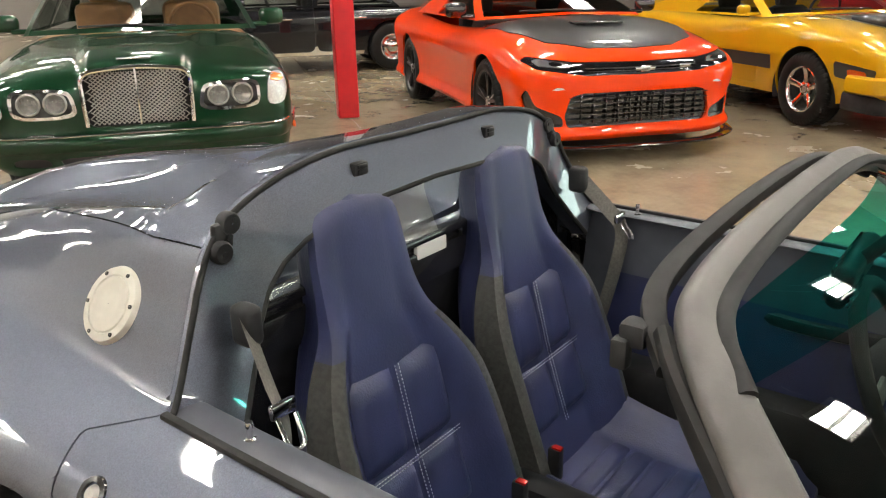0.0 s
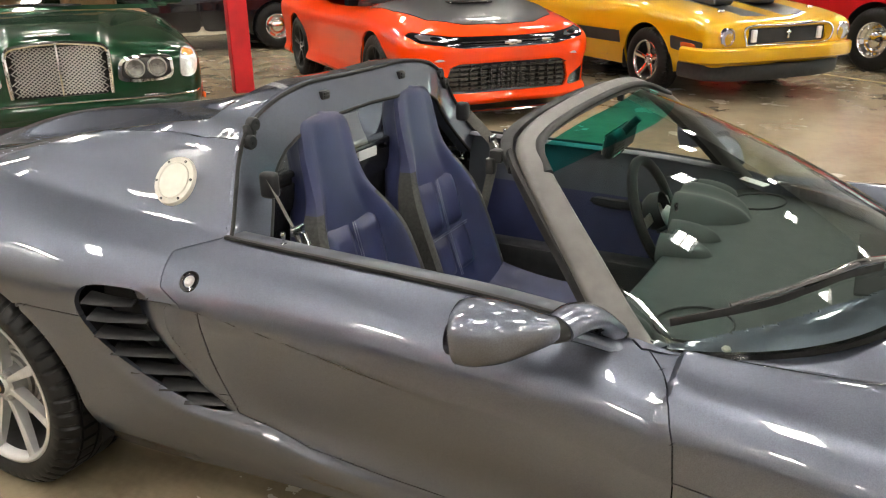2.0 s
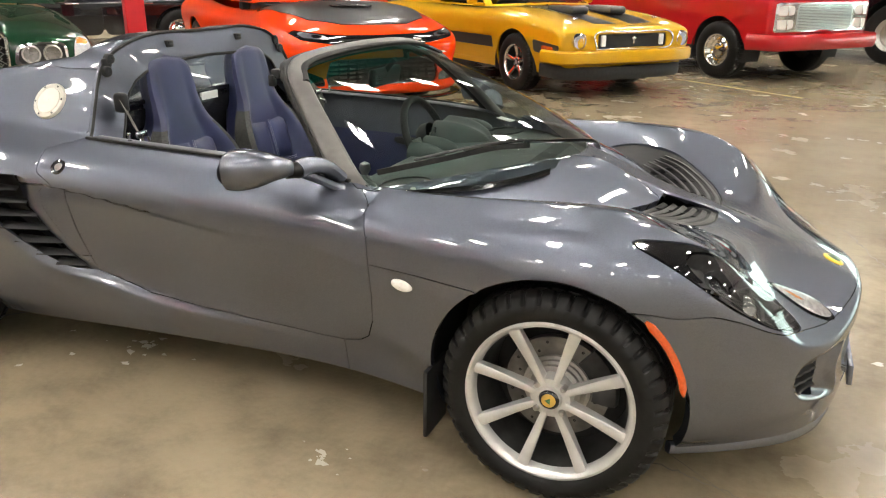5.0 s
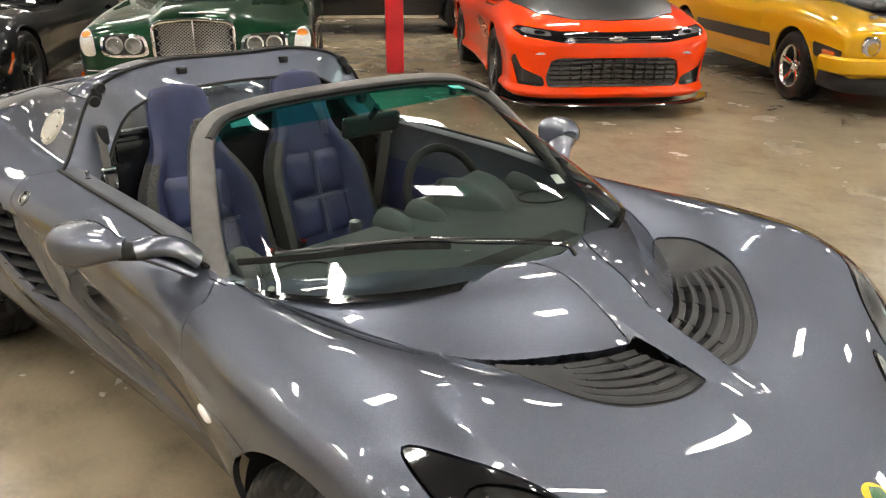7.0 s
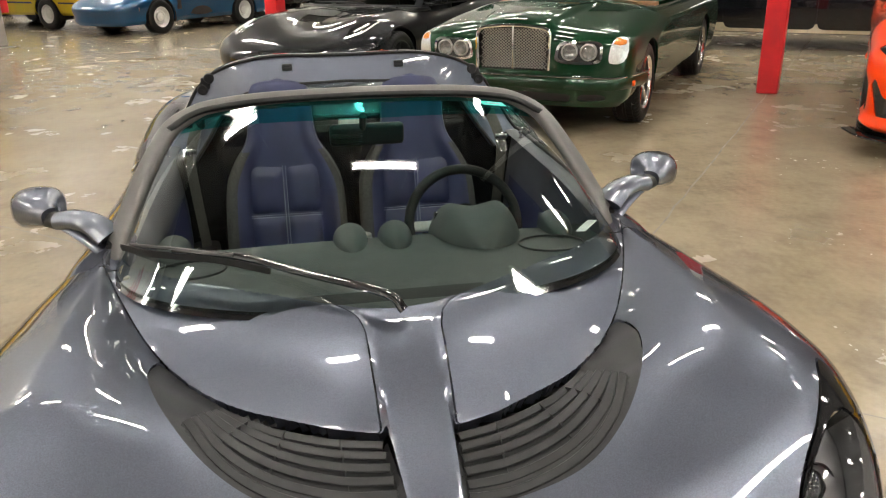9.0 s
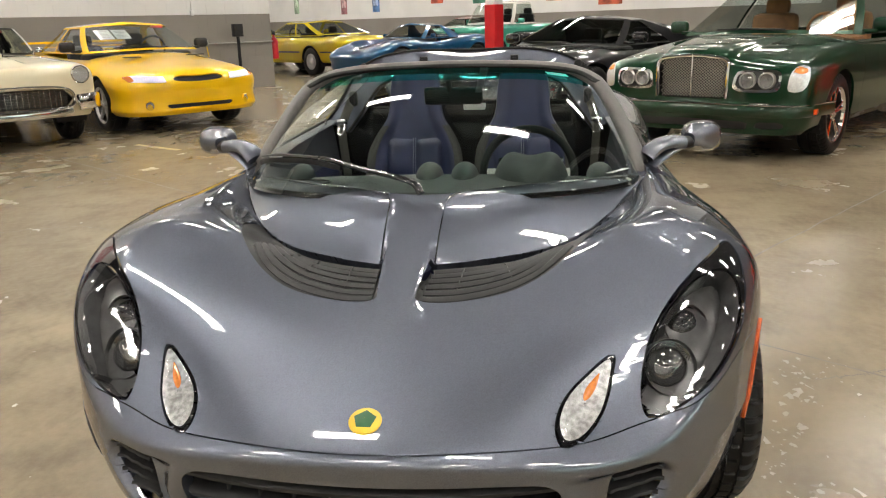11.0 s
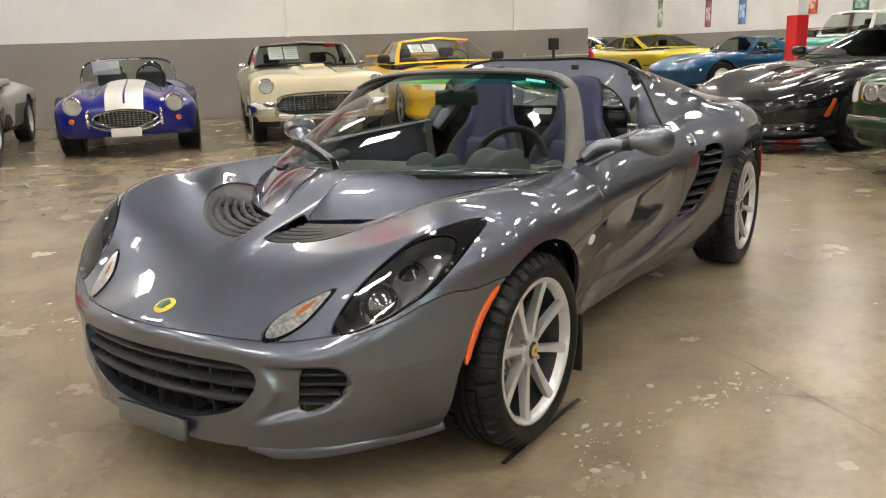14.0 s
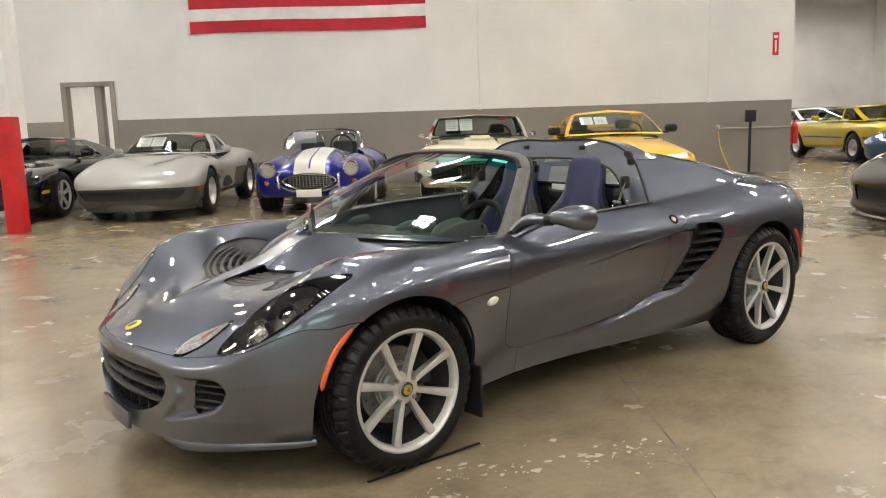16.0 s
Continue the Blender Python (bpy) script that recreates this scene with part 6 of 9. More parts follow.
for x, y in ((-5.25, 4.75), (-9.50, -0.42), (0.62, -8.05), uv(7.9, -19.5)[:2]):
    column(x, y)
# strip lights in rows under the roof
row_u, row_v = 1.3 + 5.2 * np.arange(-5, 3), -1.8 + 5.0 * np.arange(-8, 5)
fixture = None
for iv, v in enumerate(row_v):
    for iu, u in enumerate(row_u):
        if u < -16 and v > -6:
            continue
        m = Matrix.Translation(uv(u, v, 8.0)) @ Matrix.Rotation(radians(88), 4, "Z")
        if fixture is None:
            fixture = thing("ceiling_light", "white strip light hanging under the roof", "ceiling light", m, "hall strip lights")
            obj("housing", *box(0, 0, 0.045, 1.56, 0.42, 0.05, 0.01), WHITE_PLASTIC, fixture)
            obj("tube", *box(0, -0.1, 0.0, 1.5, 0.15, 0.035, 0.012), LIGHT_TUBE, fixture, "glowing tube")
            obj("tube", *box(0, 0.1, 0.0, 1.5, 0.15, 0.035, 0.012), LIGHT_TUBE, fixture, "glowing tube")
            for y in (-0.215, 0.215):
                obj("skirt", *box(0, y, -0.01, 1.60, 0.012, 0.15, 0.003, 1), WHITE_PLASTIC, fixture)
            for x in (-0.80, 0.80):
                obj("end_cap", *box(x, 0, -0.01, 0.012, 0.42, 0.15, 0.003, 1), WHITE_PLASTIC, fixture)
            for x in (-0.6, 0.6):
                obj("hanger", *box(x, 0, 1.02, 0.012, 0.012, 1.95, 0.002, 1), STEEL, fixture)
        else:
            copy_thing(fixture, m)

# floor joints, cracks, flaked places, tape
def floor_strip(name, pts, w, m, z=0.0018, label=""):
    P = np.asarray(pts, float)
    P = np.c_[P[:, :2], np.full(len(P), z)]
    T = np.gradient(P, axis=0)
    T /= np.linalg.norm(T, axis=1)[:, None]
    S = np.stack([-T[:, 1], T[:, 0], 0 * T[:, 0]], -1)
    w = np.broadcast_to(w, (len(P),))[:, None]
    V = np.stack([P - S * w / 2, P + S * w / 2], 1).reshape(-1, 3)
    return obj(name, V, grid_faces(len(P), 2, flip=True), m, floor, label, smooth=False)


rg = np.random.default_rng(4)
for k in range(-4, 3):
    u = -0.55 + 6.5 * k
    pts = np.array([uv(u + 0.004 * rg.normal(), v) for v in np.linspace(VB, VF, 240)])
    floor_strip("floor_joint", pts, (0.009 + 0.005 * rg.random(240)) * (0.22 if k == 0 else 1.0) ** step(1.35, 1.75, np.linspace(VB, VF, 240)), JOINT)
for k in range(-6, 4):
    v = 0.52 + 6.6 * k
    pts = np.array([uv(u, v + 0.004 * rg.normal()) for u in np.linspace(UL, UR, 200)])
    floor_strip("floor_joint", pts, (0.010 + 0.005 * rg.random(200)) * (0.22 if k == 0 else 1.0) ** step(0.3, 0.8, np.linspace(UL, UR, 200)), JOINT)
for path in ([(1.76, -0.74), (1.55, -1.0), (1.42, -1.29), (1.2, -1.5), (0.8, -2.2)], [(2.02, -0.93), (1.9, -0.80), (1.61, -0.59), (1.3, -0.5)], [(0.5, 1.25), (0.45, 1.42), (0.36, 1.60)], [(2.6, 1.2), (2.2, 1.5), (2.0, 2.1), (1.6, 2.4)], [(-1.2, -2.0), (-1.5, -2.6), (-1.3, -3.2)], [(-2.4, 2.3), (-3.0, 2.0), (-3.3, 2.4)]):
    q = smooth_path(path, 60)
    q = q + rg.normal(0, 0.006, q.shape)
    floor_strip("floor_crack", q, 0.004 + 0.003 * rg.random(60), JOINT, 0.0016)
flakes = []
for cx, cy, n_, sp__ in ((1.07, 0.93, 34, 0.10), (0.9, 1.03, 26, 0.09), (0.65, 1.17, 30, 0.10), (0.49, 1.26, 26, 0.08), (1.2, 1.05, 20, 0.12), (0.46, 1.23, 22, 0.10), (1.25, -1.53, 40, 0.25), (0.52, -0.86, 18, 0.05), (-0.44, -0.52, 40, 0.12),
                         (-2.42, 3.42, 40, 0.30), (-4.19, 4.28, 40, 0.35), (1.54, -2.02, 34, 0.22), (1.9, 1.3, 14, 0.25), (2.6, 0.2, 12, 0.3), (0.1, 1.9, 14, 0.25), (-1.0, 2.4, 12, 0.3), (3.0, -1.0, 10, 0.4)):
    for _ in range(n_ * 3 // 4):
        c = np.array([cx, cy]) + rg.normal(0, sp__, 2) * rg.choice([0.35, 1.0])
        r = 0.003 + 0.015 * rg.random() ** 3
        k = rg.integers(6, 11)
        an = np.sort(rg.random(k) * 2 * math.pi)
        rr = r * (0.5 + 0.9 * rg.random(k))
        P = np.stack([c[0] + rr * np.cos(an) * 1.3, c[1] + rr * np.sin(an), np.full(k, 0.0016)], -1)
        flakes.append((P, [tuple(range(k))]))
tagged(obj("floor_flakes", *join(*flakes), PALE, floor, "pale flaked spots in the floor sealer", smooth=False), kind="stuff")
tape = obj("black_strip", *sweep(np.array([(1.32, 0.785, 0.004), (1.1, 0.79, 0.004), (0.83, 0.80, 0.004)]), 0.009, 0.0035, 6), RUBBER)
tagged(tape, "thin black rubber strip lying under the tyre", "strip")
WORN_YELLOW = mat("worn_yellow_line", (0.46, 0.34, 0.09), 0.6, scale=9, detail=8.0, col2=(0.24, 0.20, 0.13))
for a, b in (((-5.06, -4.1), (-4.66, -3.42)), ((0.35, 8.55), (1.9, 7.4)), ((3.0, 9.0), (4.4, 7.9))):
    floor_strip("floor_line", np.linspace(a, b, 20), 0.07, WORN_YELLOW, 0.0022, "worn yellow parking line")

# things on the long wall
m_w = lambda u, z, v=WV: Matrix.Translation(uv(u, v, z)) @ HALL
FLAG_RED = mat("flag_red", (0.42, 0.012, 0.03), 0.75, var=0.12, scale=4, bump=0.4, bscale=18)
FLAG_WHITE = mat("flag_white", (0.75, 0.75, 0.76), 0.75, var=0.06, scale=4, bump=0.4, bscale=18)
FLAG_BLUE = mat("flag_blue", (0.02, 0.03, 0.14), 0.75, var=0.12, scale=4)
flag = thing("flag", "large red and white striped flag hung flat on the wall", "flag", m_w(2.58, 3.12))
for k in range(13):
    V = np.array([[(x, 0.035 + 0.010 * math.sin(3.1 * x + 0.4 * k) + 0.006 * math.sin(9 * x), 0.235 * (k + h) + 0.012 * math.sin(1.3 * x)) for h in (0, 0.5, 1)] for x in np.linspace(-2.36, 2.36 if k < 6 else 0.45, 60)]).reshape(-1, 3)
    obj("stripe", V, grid_faces(60, 3, flip=True), FLAG_RED if k % 2 == 0 else FLAG_WHITE, flag)
V = np.array([[(x, 0.035 + 0.010 * math.sin(3.1 * x), 0.235 * (6 + 7 * h) + 0.012 * math.sin(1.3 * x)) for h in np.linspace(0, 1, 8)] for x in np.linspace(0.45, 2.36, 20)]).reshape(-1, 3)
obj("canton", V, grid_faces(20, 8, flip=True), FLAG_BLUE, flag)
obj("header_band", *box(2.39, 0.035, 1.52, 0.07, 0.006, 3.06, 0.002, 1), FLAG_WHITE, flag)
FRAME_TAN = mat("tan_door_frame", (0.27, 0.25, 0.22), 0.5)
dr = tagged(new("door_1"), "open doorway with a grey-brown steel frame", "door", kind="structure")
for u0, u1, z0_, z1 in ((6.56, 6.66, 0, 2.25), (7.54, 7.64, 0, 2.25), (6.66, 7.54, 2.16, 2.25), (6.86, 7.0, 0, 2.16)):
    hall_box("door_frame", u0, u1, WV - 0.2 if u0 != 6.86 else WV - 0.25, WV + 0.03 if u0 != 6.86 else WV - 0.05, z0_, z1, FRAME_TAN, dr)
for u in (-0.83, -5.54):
    c = thing("conduit", "thin white conduit running down the wall", "conduit", m_w(u, 0))
    obj("pipe", *box(0, 0.03, (HT + 1.5) / 2, 0.03, 0.03, HT - 1.5, 0.008), WALL_WHITE, c)
    obj("fitting", *box(0, 0.035, 1.50, 0.07, 0.05, 0.09, 0.01), WALL_WHITE, c)
sg = thing("wall_sign", "narrow red sign with a white arrow", "sign", m_w(-6.92, 2.60))
obj("board", *box(0, 0.012, 0, 0.13, 0.008, 0.46, 0.003), RED_TAG, sg)
obj("print_bar", *box(0, 0.018, -0.05, 0.03, 0.003, 0.24, 0.001), PAPER, sg)
obj("print_bar", *box(0, 0.018, 0.14, 0.08, 0.003, 0.05, 0.001), PAPER, sg)
fx = thing("fire_extinguisher", "red fire extinguisher hung on the wall end", "extinguisher", Matrix.Translation(uv(-7.42, WV - 0.1, 0.55)) @ HALL)
obj("bottle", *lathe([(0.001, 0.0), (0.075, 0.005), (0.08, 0.05), (0.08, 0.36), (0.05, 0.43), (0.025, 0.45), (0.02, 0.50)], 24, axis="z"), RED_STEEL, fx)
obj("valve", *box(0, 0, 0.52, 0.05, 0.09, 0.05, 0.01), PLASTIC, fx)
pl = thing("wall_post", "thin black post with a small box on top", "post", m_w(-6.30, 0, WV + 0.35))
obj("post", *box(0, 0, 0.57, 0.05, 0.05, 1.14, 0.01), PLASTIC, pl)
obj("post_box", *box(0, 0, 1.16, 0.20, 0.12, 0.24, 0.015), PLASTIC, pl)
obj("post_foot", *box(0, 0, 0.01, 0.25, 0.25, 0.02, 0.005), PLASTIC, pl)
tp = thing("hose_tap", "small wall tap with a hanging hose and a pipe", "tap", m_w(-5.75, 0.92))
obj("pipe", *box(-0.8, 0.04, 0.0, 1.5, 0.025, 0.025, 0.008), STEEL, tp)
obj("valve", *box(0, 0.06, 0.02, 0.08, 0.08, 0.10, 0.02), STEEL, tp)
obj("hose", *sweep(smooth_path([(0.0, 0.08, -0.05), (-0.05, 0.10, -0.4), (-0.25, 0.12, -0.85), (-0.35, 0.12, -0.90)], 20), 0.012, n=8), YELLOW, tp)
# banners on the far wall
BANNERS = [((0.30, 0.42, 0.30), 0.5, 1.9), ((0.30, 0.13, 0.15), 0.55, 1.8), ((0.10, 0.20, 0.45), 0.6, 1.7), ((0.50, 0.10, 0.05), 0.9, 1.2), ((0.06, 0.22, 0.16), 0.9, 1.1), ((0.60, 0.45, 0.35), 0.9, 1.1), ((0.40, 0.09, 0.04), 1.2, 1.2)]
for (c, w, h), v, z in zip(BANNERS, (-41.0, -36.2, -33.3, -28.4, -25.4, -20.8, -17.8), (2.9, 2.7, 2.7, 2.75, 2.6, 2.55, 2.35)):
    bn = thing("wall_banner", "printed poster hung on the white wall", "banner", Matrix.Translation(uv(UL + 0.02, v, z)) @ HALL, "wall posters")
    obj("cloth", *box(0, 0, 0, 0.02, w, h, 0.004, 1), mat("banner_print", c, 0.6, var=0.5, scale=2.5, detail=2.0), bn)
    obj("picture", *box(0.013, 0, -0.1 * h, 0.004, w * 0.7, h * 0.4, 0.001, 1), mat("banner_picture", tuple(min(1, 0.3 + x) for x in c), 0.6, var=0.4, scale=5), bn)
rb = thing("wall_board", "red and black board on the far wall", "board", Matrix.Translation(uv(-18.5, VB + 0.05, 3.2)) @ HALL)
for k, mm in enumerate((RED_TAG, GLOSS_BLACK, RED_TAG)):
    obj("panel", *box(0, 0, 0.9 - 0.9 * k, 1.8, 0.04, 0.85, 0.01), mm, rb)

# ---- the parked cars ----


def bg_car(name, label, pos, heading, sp, cat="car", group="parked cars"):
    """A parked car: x forward from the front axle, y left. sp holds its curves and cut-outs."""
    e = thing(name, label, cat, Matrix.Translation((*pos, 0)) @ Matrix.Rotation(radians(heading), 4, "Z"), group)
    wb, fo, ro, hw, pm = sp["wb"], sp["fo"], sp["ro"], sp["hw"], sp["paint"]
    top, crest = curve(*sp["top"]), curve(*sp.get("crest", ((-9, 0), (9, 0))))
    yc_ = sp.get("yc", 0.72) * hw
    def height(x, y):
        t = np.clip(np.abs(y) / yc_, 0, 1)
        h = top(x) + crest(x) * (t * t * (3 - 2 * t)) - sp.get("crown", 0.0) * np.clip(np.abs(y) / hw, 0, 1) ** 2
        for f in sp.get("bulges", ()):
            h = h + f(x, y)
        return h
    nl, rl = sp.get("nl", 0.45), sp.get("rl", 0.4)
    ins = sp.get("inset", ((0, 0), (0.5, 0.02), (0.8, 0.04), (1, 0.10)))
    insc = curve(*ins)
    d = dict(xn=fo - nl, Ln=nl, mn=sp.get("mn", 3.0), xr=-(wb + ro) + rl, Lr=rl, mr=sp.get("mr", 3.2), fan=0.4, W=curve(*sp.get("W", ((-9, hw), (9, hw)))),
             zs=curve(*sp["zs"]), n=curve(*sp.get("n", ((-9, 4), (9, 4)))), zb=curve(*sp.get("zb", ((-9, 0.22), (9, 0.22)))), H=height, inset=lambda x, w: insc(w))
    sk = Skin(shell(d, *sp.get("res", (210, 52, 28))))
    r = sp["r"]
    rr_door = 0.1
    made = []
    both = []
    for c in sp.get("cuts", ()):
        nm, ax, poly, lo, hi, m, lift, gap = c[:8]
        pr = {"xz": [0, 2], "xy": [0, 1], "yz": [1, 2]}[ax]
        f = poly if callable(poly) else (lambda p, poly=poly, pr=pr: sdf(p[:, pr], poly))
        cond = (lambda p, lo=lo, hi=hi, ax=ax: (p[:, 0] > lo) & (p[:, 0] < hi) & ((p[:, 1] > 0.55 * hw) if ax == "xz" else (p[:, 2] > 0.45) if ax == "xy" else True))
        key = nm + "#" + str(len(made))
        made.append((key, nm, m, lift, gap, c[8] if len(c) > 8 else ""))
        sk.cut(key, f, cond)
    gh = sp.get("gh")
    if gh and sp.get("doors", True):
        x1 = gh["cowl"] - gh.get("bow", 0.1) + 0.04
        xe = gh["tail"] + gh.get("rbow", 0.1) + gh.get("quarter", 0.1)
        marks = [x1] + [x1 - 0.09 + (xe - x1 + 0.09) * q for q in gh.get("posts", ())] + ([xe] if len(gh.get("posts", ())) == 1 and gh["posts"][0] == 0.5 and gh.get("rear_side", True) else [])
        if len(marks) == 1:
            marks.append(xe)
        zl = float(d["zb"](-1.0)) + 0.06
        for a, b in zip(marks[:-1], marks[1:]):
            b = max(b, -wb + rr_door) if b < -wb + rr_door - 0.3 else b
            key = "door#" + str(len(made))
            made.append((key, "door", pm, 0.0, 0.0025, ""))
            sk.cut(key, lambda p, a=a, b=b: sdf(p[:, [0, 2]], [(a, 2), (a, zl + 0.12), (a - 0.05, zl + 0.02), (a - 0.12, zl), (b + 0.08, zl), (b + 0.02, zl + 0.04), (b, zl + 0.12), (b, 2)]), lambda p: p[:, 1] > 0.6 * hw)
    if gh:
        sk.cut("hole", lambda p: sdf(p[:, :2], [(gh["cowl"] - 0.10, -1), (gh["cowl"] - 0.10, 0.0), (gh["cowl"] - 0.10 - gh.get("bow", 0.1), gh["wb"] - 0.06), (gh["tail"] + 0.12, gh["wb"] - 0.06), (gh["tail"] + 0.12, -1)]), lambda p: p[:, 2] > 0.5)
    rr = sp.get("arch", r + 0.045)
    for ax_, az in ((0.0, r - 0.005), (-wb, r - 0.005)):
        sk.cut("hole", lambda p, ax_=ax_, az=az: np.hypot(p[:, 0] - ax_, p[:, 2] - az) - (rr if ax_ == 0 else sp.get("arch_r", rr)), lambda p, ax_=ax_: (p[:, 1] > 0.5 * hw) & (np.abs(p[:, 0] - ax_) < 0.8))
    sk.panels()
    obj("body", *sk.piece("body", both=True, gap=0.0, flange=0.02), pm, e)
    for key, nm, m, lift, gap, lab in made:
        if nm.startswith("hole"):
            continue
        T = sk.T[sk.region == key]
        if not len(T):
            continue
        central = (sk.P.reshape(-1, 3)[T.ravel()][:, 1] == 0).any()
        if central:
            obj(nm, *sk.piece(key, both=True, gap=gap, flange=0.01, lift=lift), m, e, lab)
        else:
            for s in (1, -1):
                obj(nm, *sk.piece(key, side=s, gap=gap, flange=0.01, lift=lift), m, e, lab)
    for x0 in (0.0, -wb):
        for s in (1, -1):
            a = np.linspace(-0.3, math.pi + 0.3, 20)
            V = np.array([[(x0 + q * math.cos(t), s * yy, r + q * math.sin(t)) for yy, q in ((hw - 0.03, rr + 0.01), (hw - 0.36, rr + 0.01), (hw - 0.36, 0.03))] for t in a]).reshape(-1, 3)
            obj("arch_liner", V, grid_faces(20, 3), BLACK, e)
    zu = float(d["zb"](0.0)) + 0.02
    obj("underside", *box((fo - wb - ro) / 2, 0, zu + 0.05, fo + wb + ro - 0.5, 2 * hw - 0.42, 0.12, 0.03), BLACK, e)
    obj("core", *box(-wb / 2, 0, 0.48, wb - 2 * rr - 0.1, 2 * hw - 0.2, 0.36, 0.05), BLACK, e)
    tw = sp.get("tw", 0.22)
    for x0, rk in ((0.0, r), (-wb, sp.get("r_rear", r))):
        for s in (1, -1):
            road_wheel(e, x0, s * (hw - tw / 2 - sp.get("tuck", 0.02)), rk, rk, sp["rim"], tw, sp["wheel"], sp.get("rim_mat", ALLOY), sp.get("wheel_label", ""))
    if gh:
        greenhouse(e, gh, pm, height)
    return e, sk


def greenhouse(e, g, pm, height):
    """Pillars, roof and panes over the belt line; one mesh for the metal, one for each pane."""
    cowl, head, rear, tail, zr, wb, wr = (g[k] for k in ("cowl", "head", "rear", "tail", "zr", "wb", "wr"))
    bow, rb = g.get("bow", 0.12), g.get("rbow", 0.10)
    zb_ = g["zb"]
    zcl, zt = g.get("zc", zb_), g.get("zt", zb_)
    bp = g.get("posts", (0.45,))
    # key points on belt and roof, from the middle of the screen round to the middle of the back
    ca, ch = cowl - bow - 0.02, head - 0.35 * bow
    ra, rh = tail + rb, rear + 0.4 * rb
    kb, kr, kind = [(cowl, 0, zcl)], [(head, 0, zr)], []
    kb.append((cowl - bow, wb - 0.05, zb_ + 0.3 * (zcl - zb_)));  kr.append((head - 0.5 * bow, wr - 0.05, zr - 0.035)); kind.append("windscreen")
    kb.append((cowl - bow - 0.09, wb, zb_)); kr.append((head - 0.5 * bow - 0.06, wr, zr - 0.05)); kind.append("pillar")
    for q in bp:
        x1 = cowl - bow - 0.09 + (tail + rb + g.get("quarter", 0.1) - (cowl - bow - 0.09)) * q
        x2 = head - 0.5 * bow - 0.06 + (rear + 0.3 * rb + 0.08 - (head - 0.5 * bow - 0.06)) * q
        kb.append((x1 + 0.02, wb, zb_)); kr.append((x2 + 0.015, wr, zr - 0.05)); kind.append("window")
        kb.append((x1 - 0.05, wb, zb_)); kr.append((x2 - 0.045, wr, zr - 0.05)); kind.append("pillar")
    kb.append((tail + rb + g.get("quarter", 0.1), wb, zb_)); kr.append((rear + 0.3 * rb + 0.08, wr, zr - 0.05)); kind.append("window" if g.get("rear_side", True) else "pillar")
    kb.append((tail + rb, wb - 0.08, zt)); kr.append((rear + 0.3 * rb, wr - 0.06, zr - 0.04)); kind.append("pillar")
    kb.append((tail, 0, zt)); kr.append((rear, 0, zr)); kind.append("backlight")
    metal = []
    nh = 7
    ring_top = []
    for k, kd in enumerate(kind):
        n = 9 if kd in ("windscreen", "backlight") else 5
        B0, B1, R0, R1 = (np.array(a, float) for a in (kb[k], kb[k + 1], kr[k], kr[k + 1]))
        G = np.zeros((n, nh, 3))
        for i, t in enumerate(np.linspace(0, 1, n)):
            cur = math.sin(t * math.pi / 2) if kd == "windscreen" else 1 - math.cos(t * math.pi / 2) if kd == "backlight" else t
            tb = t
            b, r_ = B0 + (B1 - B0) * tb, R0 + (R1 - R0) * tb
            if kd in ("windscreen", "backlight"):
                sx = 1 - (t * t if kd == "windscreen" else (1 - t) ** 2)
                mid_b, mid_r = (B0[0], R0[0]) if kd == "windscreen" else (B1[0], R1[0])
                end_b, end_r = (B1[0], R1[0]) if kd == "windscreen" else (B0[0], R0[0])
                b[0], r_[0] = end_b + (mid_b - end_b) * sx, end_r + (mid_r - end_r) * sx
            for j, h in enumerate(np.linspace(0, 1, nh)):
                G[i, j] = b + (r_ - b) * h + np.array([0, 0.02 * math.sin(math.pi * h) * (1 if kd == "window" or kd == "pillar" else 0), 0])
        ring_top += [G[i, -1] for i in range(n - 1)] + ([G[-1, -1]] if k == len(kind) - 1 else [])
        fr = [0, 1, nh - 2, nh - 1]
        if kd == "pillar":
            V = G.reshape(-1, 3)
            obj("pillar", V, grid_faces(n, nh), g.get("pillar", pm), e)
            obj("pillar", *mirror((V, grid_faces(n, nh))), g.get("pillar", pm), e)
        else:
            # metal strips under and over the pane, and the pane
            lo, hi = G[:, :1] * 0.93 + G[:, -1:] * 0.07, G[:, :1] * 0.07 + G[:, -1:] * 0.93
            for q in (np.concatenate([G[:, :1], lo], 1), np.concatenate([hi, G[:, -1:]], 1)):
                V = q.reshape(-1, 3)
                if kd == "window":
                    obj("window_rail", V, grid_faces(n, 2), g.get("pillar", pm), e)
                    obj("window_rail", *mirror((V, grid_faces(n, 2))), g.get("pillar", pm), e)
                else:
                    obj("screen_rail", *join((V, grid_faces(n, 2)), mirror((V, grid_faces(n, 2)))), g.get("pillar", pm), e)
            pane = np.stack([lo[:, 0] + (hi[:, 0] - lo[:, 0]) * h for h in np.linspace(0, 1, 5)], 1)
            V = pane.reshape(-1, 3) * 1.0
            V[:, 1] -= 0.008 * (kd == "window")
            F = grid_faces(n, 5)
            if g.get("open_side") and kd == "window":
                continue
            gm = g.get("glass", GLASS)
            if kd == "window":
                obj("window", V, F, gm, e)
                obj("window", *mirror((V, F)), gm, e)
            else:
                obj("windscreen" if kd == "windscreen" else "rear_window", *join((V, F), mirror((V, F))), gm, e)
    top = np.array(ring_top)
    n = len(top)
    cx = np.linspace(top[0, 0], top[-1, 0], n)
    rows = []
